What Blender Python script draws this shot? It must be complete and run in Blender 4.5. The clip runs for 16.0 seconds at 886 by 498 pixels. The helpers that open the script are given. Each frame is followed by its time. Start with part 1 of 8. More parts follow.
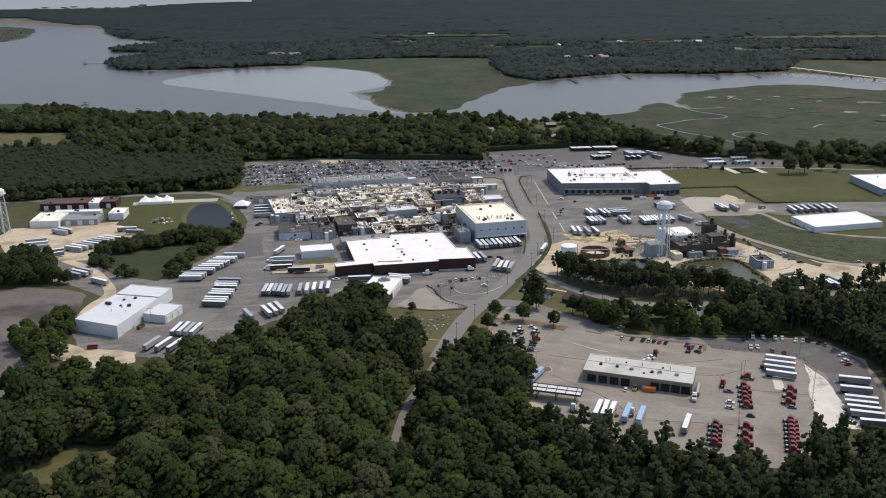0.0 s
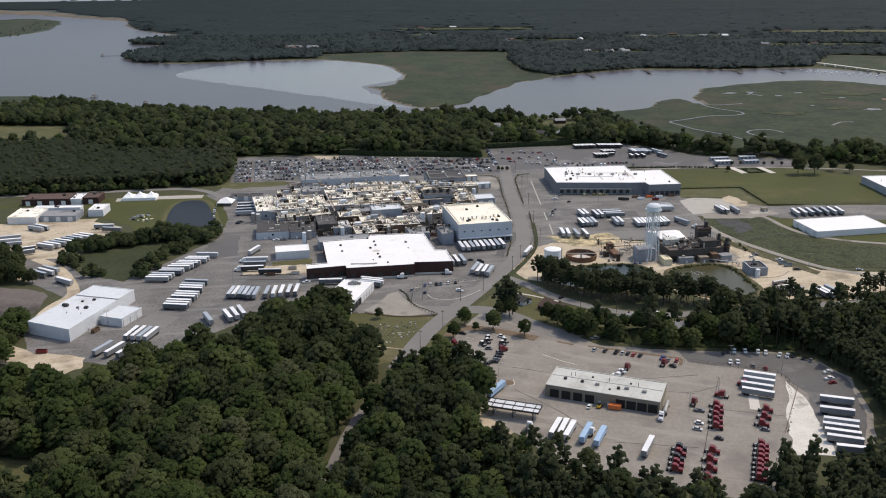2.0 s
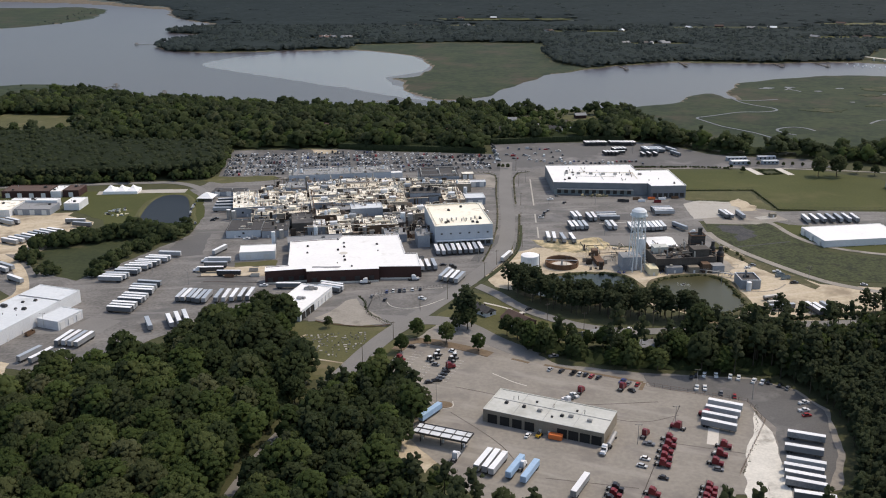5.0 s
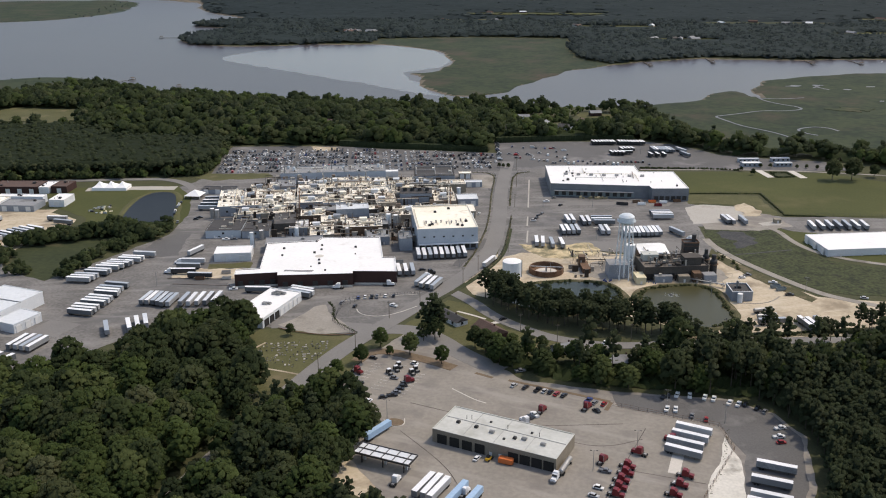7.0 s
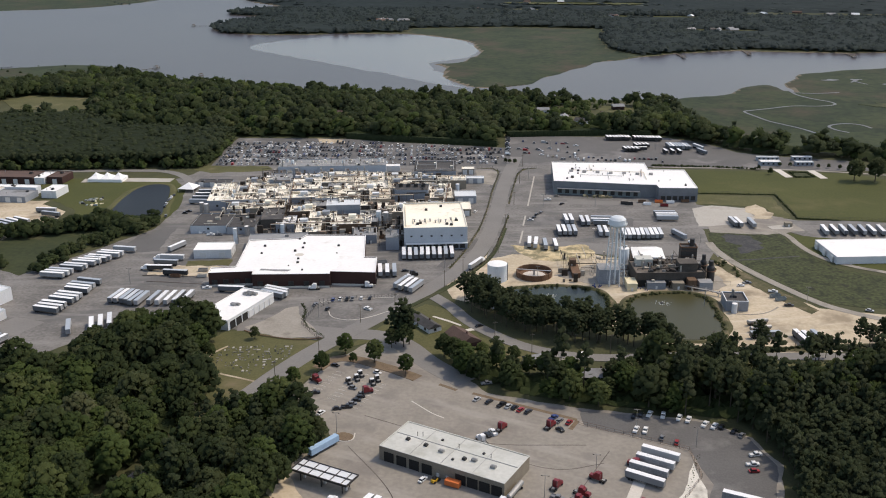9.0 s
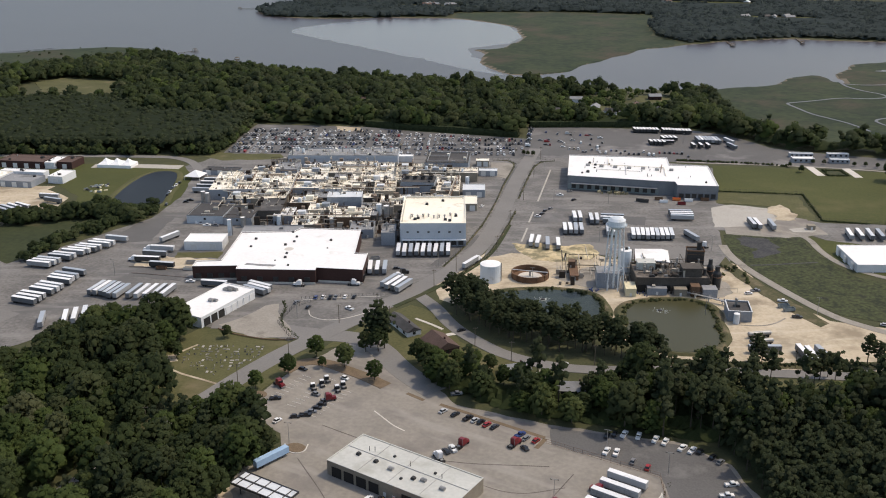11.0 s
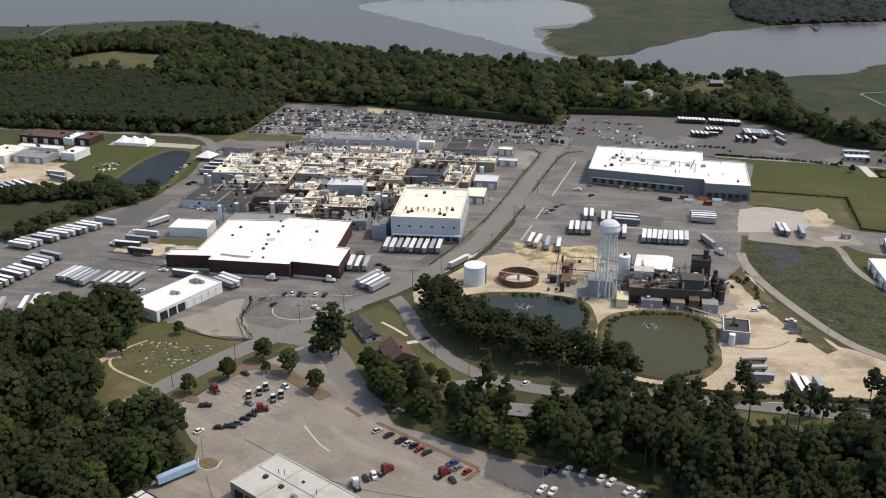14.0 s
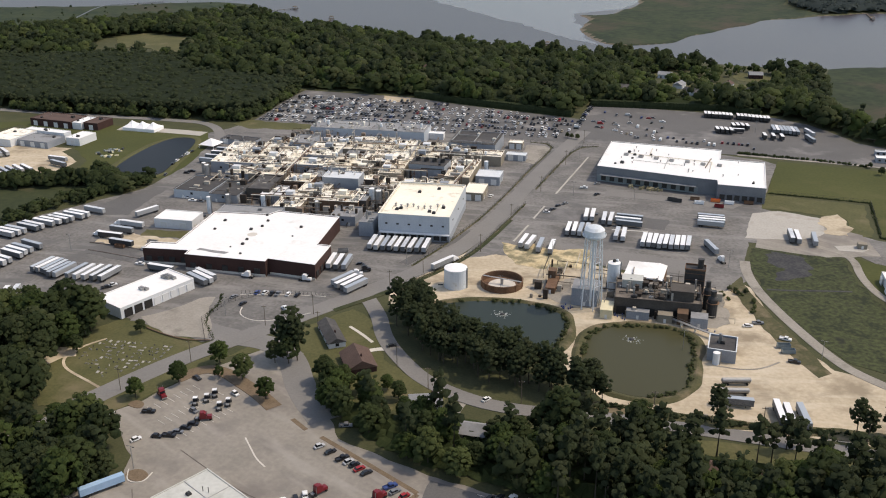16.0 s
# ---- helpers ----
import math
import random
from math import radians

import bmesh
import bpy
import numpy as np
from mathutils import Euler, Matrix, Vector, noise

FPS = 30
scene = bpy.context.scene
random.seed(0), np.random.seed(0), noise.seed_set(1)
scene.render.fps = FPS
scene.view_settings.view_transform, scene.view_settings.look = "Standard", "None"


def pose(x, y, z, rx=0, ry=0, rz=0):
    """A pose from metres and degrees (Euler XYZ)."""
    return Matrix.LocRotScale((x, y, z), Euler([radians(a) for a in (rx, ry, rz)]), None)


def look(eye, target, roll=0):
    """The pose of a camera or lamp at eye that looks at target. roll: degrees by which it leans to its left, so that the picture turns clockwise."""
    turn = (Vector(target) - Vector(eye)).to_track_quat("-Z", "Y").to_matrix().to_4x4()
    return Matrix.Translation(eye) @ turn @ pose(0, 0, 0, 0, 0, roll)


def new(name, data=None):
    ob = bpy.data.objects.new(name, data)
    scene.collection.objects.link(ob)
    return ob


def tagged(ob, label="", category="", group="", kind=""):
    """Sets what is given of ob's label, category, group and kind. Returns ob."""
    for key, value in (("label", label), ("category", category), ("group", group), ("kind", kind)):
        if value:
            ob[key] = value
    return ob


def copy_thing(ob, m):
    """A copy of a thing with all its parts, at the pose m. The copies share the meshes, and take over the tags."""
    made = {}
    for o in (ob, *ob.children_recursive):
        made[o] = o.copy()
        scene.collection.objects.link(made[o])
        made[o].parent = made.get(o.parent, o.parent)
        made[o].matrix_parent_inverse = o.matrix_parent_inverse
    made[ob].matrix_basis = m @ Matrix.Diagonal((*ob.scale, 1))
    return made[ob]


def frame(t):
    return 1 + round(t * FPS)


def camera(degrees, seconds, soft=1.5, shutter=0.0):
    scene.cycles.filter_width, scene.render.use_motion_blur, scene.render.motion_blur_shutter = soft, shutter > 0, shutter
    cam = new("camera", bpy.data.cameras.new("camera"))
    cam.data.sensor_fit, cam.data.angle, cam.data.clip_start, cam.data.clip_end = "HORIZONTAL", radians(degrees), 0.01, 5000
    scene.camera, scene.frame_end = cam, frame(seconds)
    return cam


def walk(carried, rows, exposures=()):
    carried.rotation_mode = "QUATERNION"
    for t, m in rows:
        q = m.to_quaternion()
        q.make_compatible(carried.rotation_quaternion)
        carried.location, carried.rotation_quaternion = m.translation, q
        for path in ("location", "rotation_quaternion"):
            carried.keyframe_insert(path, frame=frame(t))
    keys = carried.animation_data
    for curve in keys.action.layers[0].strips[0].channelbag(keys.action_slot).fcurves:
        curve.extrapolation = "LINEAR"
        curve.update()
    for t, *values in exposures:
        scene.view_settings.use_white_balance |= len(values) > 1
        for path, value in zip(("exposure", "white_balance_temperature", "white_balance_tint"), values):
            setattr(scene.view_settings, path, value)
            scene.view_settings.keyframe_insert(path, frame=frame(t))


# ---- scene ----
cam = camera(50.3, 16.0, soft=1.05)
METRES, EYE, TILT, LEAN, TURN = 390.0, 223.0, 0.0, 0.0, 0.0
ROWS = [
    (0.0, 0.0, 0.0, 0.0, -0.12, -17.36, 0.38),
    (0.5, 0.0258, 0.0186, -0.0016, 0.4, -17.45, 0.38),
    (1.0, 0.0497, 0.0363, -0.0011, 0.89, -17.61, 0.28),
    (1.5, 0.0766, 0.0559, -0.0046, 1.43, -17.65, 0.37),
    (2.0, 0.1018, 0.075, -0.0064, 1.95, -17.74, 0.39),
    (2.5, 0.1267, 0.0943, -0.0086, 2.5, -17.83, 0.4),
    (3.0, 0.1511, 0.1139, -0.0104, 3.08, -17.91, 0.39),
    (3.5, 0.1754, 0.1334, -0.0124, 3.66, -18.0, 0.39),
    (4.0, 0.1994, 0.1528, -0.0143, 4.26, -18.09, 0.38),
    (6.5, 0.3175, 0.2509, -0.022, 7.32, -18.49, 0.38),
    (7.0, 0.3407, 0.2713, -0.023, 7.94, -18.58, 0.38),
    (7.5, 0.3635, 0.2921, -0.024, 8.55, -18.71, 0.38),
    (8.0, 0.3861, 0.313, -0.0252, 9.25, -18.83, 0.38),
    (8.5, 0.4084, 0.3344, -0.0264, 10.02, -19.0, 0.37),
    (9.0, 0.4305, 0.3557, -0.0276, 10.86, -19.19, 0.37),
    (11.5, 0.539, 0.4676, -0.0306, 15.65, -20.35, 0.34),
    (12.0, 0.56, 0.4913, -0.0324, 16.68, -20.57, 0.33),
    (12.5, 0.5807, 0.5152, -0.0339, 17.69, -20.79, 0.31),
    (13.0, 0.6012, 0.5395, -0.0346, 18.7, -21.0, 0.3),
    (13.5, 0.6214, 0.564, -0.0348, 19.67, -21.23, 0.29),
    (14.0, 0.6412, 0.5886, -0.0346, 20.63, -21.48, 0.29),
    (14.5, 0.6606, 0.6136, -0.0344, 21.59, -21.73, 0.28),
    (15.0, 0.6796, 0.6386, -0.0342, 22.55, -21.98, 0.26),
    (15.5, 0.6983, 0.664, -0.0342, 23.52, -22.23, 0.26),
    (16.0, 0.7163, 0.6895, -0.0337, 24.48, -22.49, 0.23),
]
walk(cam, [(t, pose(0, 0, EYE, TILT, LEAN, TURN) @ pose(METRES * x, METRES * y, METRES * z, 90 + pitch, roll, yaw)) for t, x, y, z, yaw, pitch, roll in ROWS],
     exposures=[(0.0, 0.46, 7350, 12), (16.0, 0.54, 7750, 12)])

# ---- sky and sun ----
SUN_ELEVATION, SUN_AZIMUTH = 56.0, 35.0  # the sun's bearing is counted from +x towards +y
world = bpy.data.worlds.new("world")
scene.world = world
world.use_nodes = True
wn, wl = world.node_tree.nodes, world.node_tree.links
sky = wn.new("ShaderNodeTexSky")
sky.sky_type, sky.sun_disc = "NISHITA", False
sky.sun_elevation, sky.sun_rotation = radians(SUN_ELEVATION), radians(90 - SUN_AZIMUTH)
sky.air_density, sky.dust_density, sky.ozone_density = 1.0, 1.5, 1.0
wl.new(sky.outputs["Color"], wn["Background"].inputs["Color"])
wn["Background"].inputs["Strength"].default_value = 0.15
sun_lamp = bpy.data.lights.new("sun", "SUN")
sun_lamp.energy, sun_lamp.angle, sun_lamp.color = 1.6, radians(0.53), (1.0, 0.95, 0.87)
sun_way = Vector((math.cos(radians(SUN_ELEVATION)) * math.cos(radians(SUN_AZIMUTH)), math.cos(radians(SUN_ELEVATION)) * math.sin(radians(SUN_AZIMUTH)), math.sin(radians(SUN_ELEVATION))))
sun = new("sun", sun_lamp)
sun.matrix_world = look(sun_way * 500, (0, 0, 0))

# ---- materials ----
MATS = {}


def material(name, low, high, rough=0.85, scale=1.0, fine=8.0, bump=0.0, metal=0.0, spec=0.3, island=0.0, obj=0.0, stretch=(1, 1, 1), tight=0.2, streak=None, stain=None, stain_scale=0.05, stain_at=0.6):
    """A surface whose colour wanders from low to high at two scales, with relief and, if given, stains of a third colour."""
    m = bpy.data.materials.new(name)
    m.use_nodes = True
    n, l = m.node_tree.nodes, m.node_tree.links
    b = n["Principled BSDF"]
    b.inputs["Roughness"].default_value, b.inputs["Metallic"].default_value = rough, metal
    b.inputs["Specular IOR Level"].default_value = spec
    geo = n.new("ShaderNodeNewGeometry")
    mp = n.new("ShaderNodeMapping")
    mp.inputs["Scale"].default_value = stretch
    l.new(geo.outputs["Position"], mp.inputs["Vector"])
    n1, n2 = n.new("ShaderNodeTexNoise"), n.new("ShaderNodeTexNoise")
    n1.inputs["Scale"].default_value, n1.inputs["Detail"].default_value = scale, 4
    n2.inputs["Scale"].default_value, n2.inputs["Detail"].default_value = fine, 3
    l.new(mp.outputs[0], n1.inputs["Vector"])
    l.new(mp.outputs[0], n2.inputs["Vector"])
    add = n.new("ShaderNodeMath")
    add.operation = "MULTIPLY_ADD"
    add.inputs[1].default_value = 0.5
    l.new(n2.outputs["Fac"], add.inputs[0])
    half = n.new("ShaderNodeMath")
    half.operation = "MULTIPLY"
    half.inputs[1].default_value = 0.5
    l.new(n1.outputs["Fac"], half.inputs[0])
    l.new(half.outputs[0], add.inputs[2])
    value = add.outputs[0]
    for weight, socket in ((island, geo.outputs["Random Per Island"]), (obj, None)):
        if weight:
            if socket is None:
                socket = n.new("ShaderNodeObjectInfo").outputs["Random"]
            w = n.new("ShaderNodeMath")
            w.operation, w.inputs[1].default_value = "SUBTRACT", 0.5
            l.new(socket, w.inputs[0])
            w2 = n.new("ShaderNodeMath")
            w2.operation, w2.inputs[1].default_value = "MULTIPLY_ADD", weight
            l.new(w.outputs[0], w2.inputs[0])
            l.new(value, w2.inputs[2])
            value = w2.outputs[0]
    ramp = n.new("ShaderNodeMapRange")
    ramp.inputs["From Min"].default_value, ramp.inputs["From Max"].default_value = 0.5 - tight, 0.5 + tight
    l.new(value, ramp.inputs["Value"])
    mix = n.new("ShaderNodeMix")
    mix.data_type = "RGBA"
    mix.inputs["A"].default_value, mix.inputs["B"].default_value = (*low, 1), (*high, 1)
    l.new(ramp.outputs["Result"], mix.inputs["Factor"])
    colour = mix.outputs["Result"]
    if stain:
        n3 = n.new("ShaderNodeTexNoise")
        n3.inputs["Scale"].default_value, n3.inputs["Detail"].default_value, n3.inputs["Roughness"].default_value = stain_scale, 6, 0.62
        l.new(mp.outputs[0], n3.inputs["Vector"])
        r3 = n.new("ShaderNodeMapRange")
        r3.inputs["From Min"].default_value, r3.inputs["From Max"].default_value = stain_at - 0.06, stain_at + 0.08
        l.new(n3.outputs["Fac"], r3.inputs["Value"])
        m3 = n.new("ShaderNodeMix")
        m3.data_type = "RGBA"
        m3.inputs["B"].default_value = (*stain, 1)
        l.new(r3.outputs["Result"], m3.inputs["Factor"])
        l.new(colour, m3.inputs["A"])
        colour = m3.outputs["Result"]
    if streak:
        turn, tint, at = streak
        m4, n4, r4, x4 = (n.new("ShaderNode" + k) for k in ("Mapping", "TexNoise", "MapRange", "Mix"))
        m4.inputs["Rotation"].default_value = (0, 0, radians(-turn))
        m4.vector_type = "POINT"
        l.new(geo.outputs["Position"], m4.inputs["Vector"])
        s4 = n.new("ShaderNodeVectorMath")
        s4.operation = "MULTIPLY"
        s4.inputs[1].default_value = (0.025, 0.14, 0.1)
        l.new(m4.outputs[0], s4.inputs[0])
        n4.inputs["Scale"].default_value, n4.inputs["Detail"].default_value = 1.0, 5
        l.new(s4.outputs[0], n4.inputs["Vector"])
        r4.inputs["From Min"].default_value, r4.inputs["From Max"].default_value = at - 0.05, at + 0.1
        r4.inputs["To Max"].default_value = 0.4
        l.new(n4.outputs["Fac"], r4.inputs["Value"])
        x4.data_type = "RGBA"
        x4.inputs["B"].default_value = (*tint, 1)
        l.new(r4.outputs["Result"], x4.inputs["Factor"])
        l.new(colour, x4.inputs["A"])
        colour = x4.outputs["Result"]
    l.new(colour, b.inputs["Base Color"])
    if bump:
        bp = n.new("ShaderNodeBump")
        bp.inputs["Strength"].default_value, bp.inputs["Distance"].default_value = 0.6, bump
        l.new(n2.outputs["Fac"], bp.inputs["Height"])
        l.new(bp.outputs[0], b.inputs["Normal"])
    MATS[name] = m
    return m


def ribbed(name, low, high, pitch, depth, angle, rough=0.5, metal=0.0, stain=None):
    """Sheet metal with standing ribs that run across the given bearing, pitch metres apart."""
    m = material(name, low, high, rough, 0.15, 1.5, 0, metal, 0.4, obj=0.15, stain=stain, stain_scale=0.09, stain_at=0.58)
    n, l = m.node_tree.nodes, m.node_tree.links
    geo = n.new("ShaderNodeNewGeometry")
    dot = n.new("ShaderNodeVectorMath")
    dot.operation = "DOT_PRODUCT"
    dot.inputs[1].default_value = (math.cos(radians(angle)) / pitch, math.sin(radians(angle)) / pitch, 0)
    l.new(geo.outputs["Position"], dot.inputs[0])
    frac = n.new("ShaderNodeMath")
    frac.operation = "FRACT"
    l.new(dot.outputs["Value"], frac.inputs[0])
    step = n.new("ShaderNodeMath")
    step.operation, step.inputs[1].default_value = "GREATER_THAN", 0.85
    l.new(frac.outputs[0], step.inputs[0])
    bp = n.new("ShaderNodeBump")
    bp.inputs["Distance"].default_value = depth
    l.new(step.outputs[0], bp.inputs["Height"])
    l.new(bp.outputs[0], n["Principled BSDF"].inputs["Normal"])
    return m


FOREST_FLOOR = material("forest_floor", (0.036, 0.042, 0.017), (0.078, 0.078, 0.036), 0.95, 0.08, 0.9)
MARSH = material("marsh_grass", (0.012, 0.024, 0.010), (0.037, 0.049, 0.020), 0.95, 0.022, 0.11, tight=0.09, streak=(60, (0.024, 0.036, 0.015), 0.5), stain=(0.058, 0.046, 0.03), stain_scale=0.008, stain_at=0.58)
SHORE = material("shore_mud", (0.10, 0.08, 0.055), (0.17, 0.14, 0.10), 0.9, 0.05, 0.6)
# ground of the far woods, with bluish distance haze put into its colour
CANOPY_HAZED = material("far_canopy", (0.046, 0.063, 0.058), (0.076, 0.096, 0.086), 0.95, 0.01, 0.06)
LAWN = material("lawn", (0.056, 0.061, 0.022), (0.116, 0.109, 0.047), 0.95, 0.05, 0.7, stain=(0.15, 0.125, 0.07), stain_scale=0.03, stain_at=0.63)
FIELD = material("field_grass", (0.046, 0.054, 0.013), (0.074, 0.079, 0.022), 0.95, 0.02, 0.5, stain=(0.095, 0.088, 0.034), stain_scale=0.012, stain_at=0.6)
SCRUB = material("scrub", (0.018, 0.028, 0.01), (0.05, 0.058, 0.022), 0.95, 0.04, 0.3, stain=(0.08, 0.07, 0.038), stain_scale=0.03, stain_at=0.6)
ASPHALT = material("asphalt", (0.112, 0.107, 0.1), (0.205, 0.195, 0.183), 0.9, 0.05, 0.5, 0.01, tight=0.13, streak=(12, (0.29, 0.28, 0.265), 0.56), stain=(0.12, 0.117, 0.113), stain_scale=0.03, stain_at=0.55)
LOT = material("lot_asphalt", (0.088, 0.086, 0.084), (0.14, 0.136, 0.132), 0.9, 0.03, 1.2, 0.01, streak=(12, (0.115, 0.113, 0.112), 0.57), stain=(0.23, 0.22, 0.212), stain_scale=0.02, stain_at=0.6)
DEPOT = material("depot_paving", (0.196, 0.179, 0.155), (0.292, 0.266, 0.229), 0.9, 0.05, 0.5, 0.01, tight=0.2, streak=(-18, (0.35, 0.326, 0.29), 0.57), stain=(0.18, 0.162, 0.146), stain_scale=0.035, stain_at=0.57)
OLD_ASPHALT = material("old_asphalt", (0.10, 0.088, 0.08), (0.18, 0.155, 0.14), 0.9, 0.05, 0.5, stain=(0.06, 0.05, 0.042), stain_scale=0.025, stain_at=0.55)
ROAD = material("road_asphalt", (0.16, 0.153, 0.144), (0.212, 0.204, 0.192), 0.9, 0.05, 1.0, 0.01)
GRAVEL = material("gravel", (0.34, 0.32, 0.285), (0.46, 0.435, 0.39), 0.95, 0.05, 0.8, 0.03, stain=(0.27, 0.25, 0.215), stain_scale=0.05, stain_at=0.6)
LANE = material("worn_lane", (0.22, 0.20, 0.172), (0.33, 0.305, 0.265), 0.95, 0.08, 0.8, 0.02, stain=(0.17, 0.155, 0.13), stain_scale=0.06, stain_at=0.58)
WHITE_GRAVEL = material("white_gravel", (0.50, 0.48, 0.43), (0.70, 0.67, 0.60), 0.95, 0.12, 0.8, 0.03, stain=(0.34, 0.32, 0.28), stain_scale=0.09, stain_at=0.6)
SAND = material("sand", (0.36, 0.295, 0.205), (0.56, 0.475, 0.355), 0.95, 0.03, 0.5, 0.03, streak=(20, (0.62, 0.55, 0.44), 0.56), stain=(0.27, 0.22, 0.155), stain_scale=0.04, stain_at=0.56)
SAWDUST = material("sawdust", (0.43, 0.335, 0.19), (0.65, 0.54, 0.345), 0.95, 0.06, 0.5, 0.03, tight=0.12, stain=(0.215, 0.19, 0.115), stain_scale=0.1, stain_at=0.5)
PALE_CONCRETE = material("pale_concrete", (0.48, 0.45, 0.40), (0.62, 0.58, 0.52), 0.9, 0.1, 1.0)
PAINT_LINE = material("line_paint", (0.6, 0.58, 0.52), (0.75, 0.73, 0.68), 0.8, 0.3, 3.0)
WHITE_ROOF = material("white_roof", (0.74, 0.735, 0.72), (0.84, 0.835, 0.82), 0.7, 0.05, 0.5, stain=(0.62, 0.60, 0.56), stain_scale=0.06, stain_at=0.66)
COOL_ROOF = material("cool_white_roof", (0.55, 0.58, 0.60), (0.68, 0.705, 0.72), 0.6, 0.05, 0.6, stain=(0.48, 0.50, 0.51), stain_scale=0.05, stain_at=0.62)
CREAM_ROOF = material("cream_roof", (0.76, 0.69, 0.56), (0.9, 0.865, 0.77), 0.8, 0.06, 0.45, obj=0.4, stain=(0.42, 0.34, 0.24), stain_scale=0.15, stain_at=0.59)
CLEAN_CREAM = material("clean_cream_roof", (0.80, 0.74, 0.60), (0.90, 0.86, 0.75), 0.8, 0.06, 0.45, stain=(0.55, 0.47, 0.34), stain_scale=0.09, stain_at=0.66)
SHED_ROOF = material("shed_roof", (0.42, 0.425, 0.39), (0.54, 0.54, 0.50), 0.6, 0.06, 0.6, stain=(0.36, 0.355, 0.31), stain_scale=0.05, stain_at=0.6)
GREY_ROOF = material("grey_roof", (0.20, 0.205, 0.21), (0.30, 0.305, 0.31), 0.85, 0.06, 0.6, stain=(0.14, 0.14, 0.14), stain_scale=0.06, stain_at=0.6)
DARK_ROOF = material("dark_roof", (0.042, 0.04, 0.04), (0.085, 0.082, 0.08), 0.85, 0.06, 0.6, stain=(0.14, 0.13, 0.12), stain_scale=0.06, stain_at=0.63)
BROWN_ROOF = material("brown_roof", (0.075, 0.048, 0.04), (0.125, 0.082, 0.066), 0.85, 0.15, 1.2)
BRICK = material("red_brick", (0.042, 0.021, 0.018), (0.066, 0.033, 0.028), 0.9, 0.2, 2.0)
BLUE_WALL = ribbed("blue_wall", (0.38, 0.42, 0.47), (0.47, 0.51, 0.55), 0.9, 0.05, 14, 0.5)
WHITE_WALL = ribbed("white_wall", (0.56, 0.58, 0.60), (0.70, 0.715, 0.73), 0.9, 0.05, 10, 0.55)
SLATE_WALL = ribbed("slate_wall", (0.125, 0.14, 0.158), (0.19, 0.205, 0.225), 0.9, 0.05, 14, 0.55)
GREY_WALL = ribbed("grey_wall", (0.22, 0.245, 0.28), (0.32, 0.345, 0.375), 0.9, 0.05, 14, 0.55)
GREEN_WALL = ribbed("grey_green_wall", (0.17, 0.205, 0.215), (0.24, 0.28, 0.285), 0.9, 0.05, 6, 0.55)
TAN_WALL = material("tan_block_wall", (0.21, 0.18, 0.14), (0.29, 0.255, 0.20), 0.9, 0.2, 1.5)
BROWN_WALL = material("brown_panel_wall", (0.10, 0.06, 0.038), (0.17, 0.105, 0.065), 0.8, 0.3, 1.5)
SOOT_WALL = material("sooty_wall", (0.05, 0.043, 0.038), (0.10, 0.088, 0.075), 0.85, 0.25, 1.5)
REEDS = material("wet_reeds", (0.02, 0.026, 0.012), (0.066, 0.076, 0.028), 0.95, 0.1, 0.45, tight=0.1, stain=(0.02, 0.023, 0.014), stain_scale=0.1, stain_at=0.6)
WET_MUD = material("wet_mud", (0.018, 0.018, 0.022), (0.05, 0.048, 0.044), 0.7, 0.15, 0.7, tight=0.1)
BANK = material("rough_bank", (0.045, 0.048, 0.02), (0.10, 0.092, 0.045), 0.95, 0.12, 0.8, stain=(0.17, 0.135, 0.085), stain_scale=0.07, stain_at=0.55)
MULCH = material("bark_mulch", (0.12, 0.085, 0.055), (0.20, 0.15, 0.10), 0.95, 0.3, 2.0)
SOOT_ROOF = material("sooty_roof", (0.10, 0.085, 0.072), (0.24, 0.21, 0.18), 0.9, 0.2, 1.2, stain=(0.05, 0.045, 0.04), stain_scale=0.15, stain_at=0.55)
RUST = material("rusty_steel", (0.10, 0.055, 0.035), (0.22, 0.13, 0.08), 0.8, 0.3, 2.0, metal=0.2)
GEAR = material("works_gear", (0.13, 0.105, 0.08), (0.80, 0.76, 0.66), 0.7, 0.3, 1.5, island=1.6, metal=0.1)
CLUTTER = material("works_clutter", (0.045, 0.034, 0.026), (0.42, 0.38, 0.32), 0.75, 0.3, 1.5, island=1.5)
DULL_METAL = material("dull_metal", (0.26, 0.26, 0.255), (0.40, 0.395, 0.385), 0.5, 0.5, 3.0, metal=0.5, obj=0.3)
PIPE_TAN = material("pipe_cladding", (0.56, 0.49, 0.37), (0.76, 0.70, 0.58), 0.6, 0.4, 2.0, obj=0.4)
DARK_METAL = material("dark_metal", (0.03, 0.03, 0.032), (0.07, 0.068, 0.066), 0.6, 0.5, 3.0, metal=0.3)
TANK_WHITE = material("tank_paint", (0.55, 0.60, 0.64), (0.66, 0.70, 0.73), 0.5, 0.2, 1.5, stain=(0.48, 0.50, 0.50), stain_scale=0.25, stain_at=0.63)
DOOR_WHITE = material("door_paint", (0.60, 0.60, 0.59), (0.70, 0.70, 0.69), 0.6, 0.5, 3.0)
# solid near-black panel: the shade inside an open bay put into the colour
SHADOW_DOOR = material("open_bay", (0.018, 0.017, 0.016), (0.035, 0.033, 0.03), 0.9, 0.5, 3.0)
TENT = material("tent_cloth", (0.78, 0.78, 0.78), (0.86, 0.86, 0.86), 0.8, 0.2, 1.0)
TIMBER = material("pole_timber", (0.10, 0.08, 0.06), (0.17, 0.14, 0.11), 0.9, 0.5, 4.0)
STONE = material("headstone", (0.13, 0.125, 0.11), (0.38, 0.36, 0.33), 0.8, 0.5, 4.0, obj=0.9)
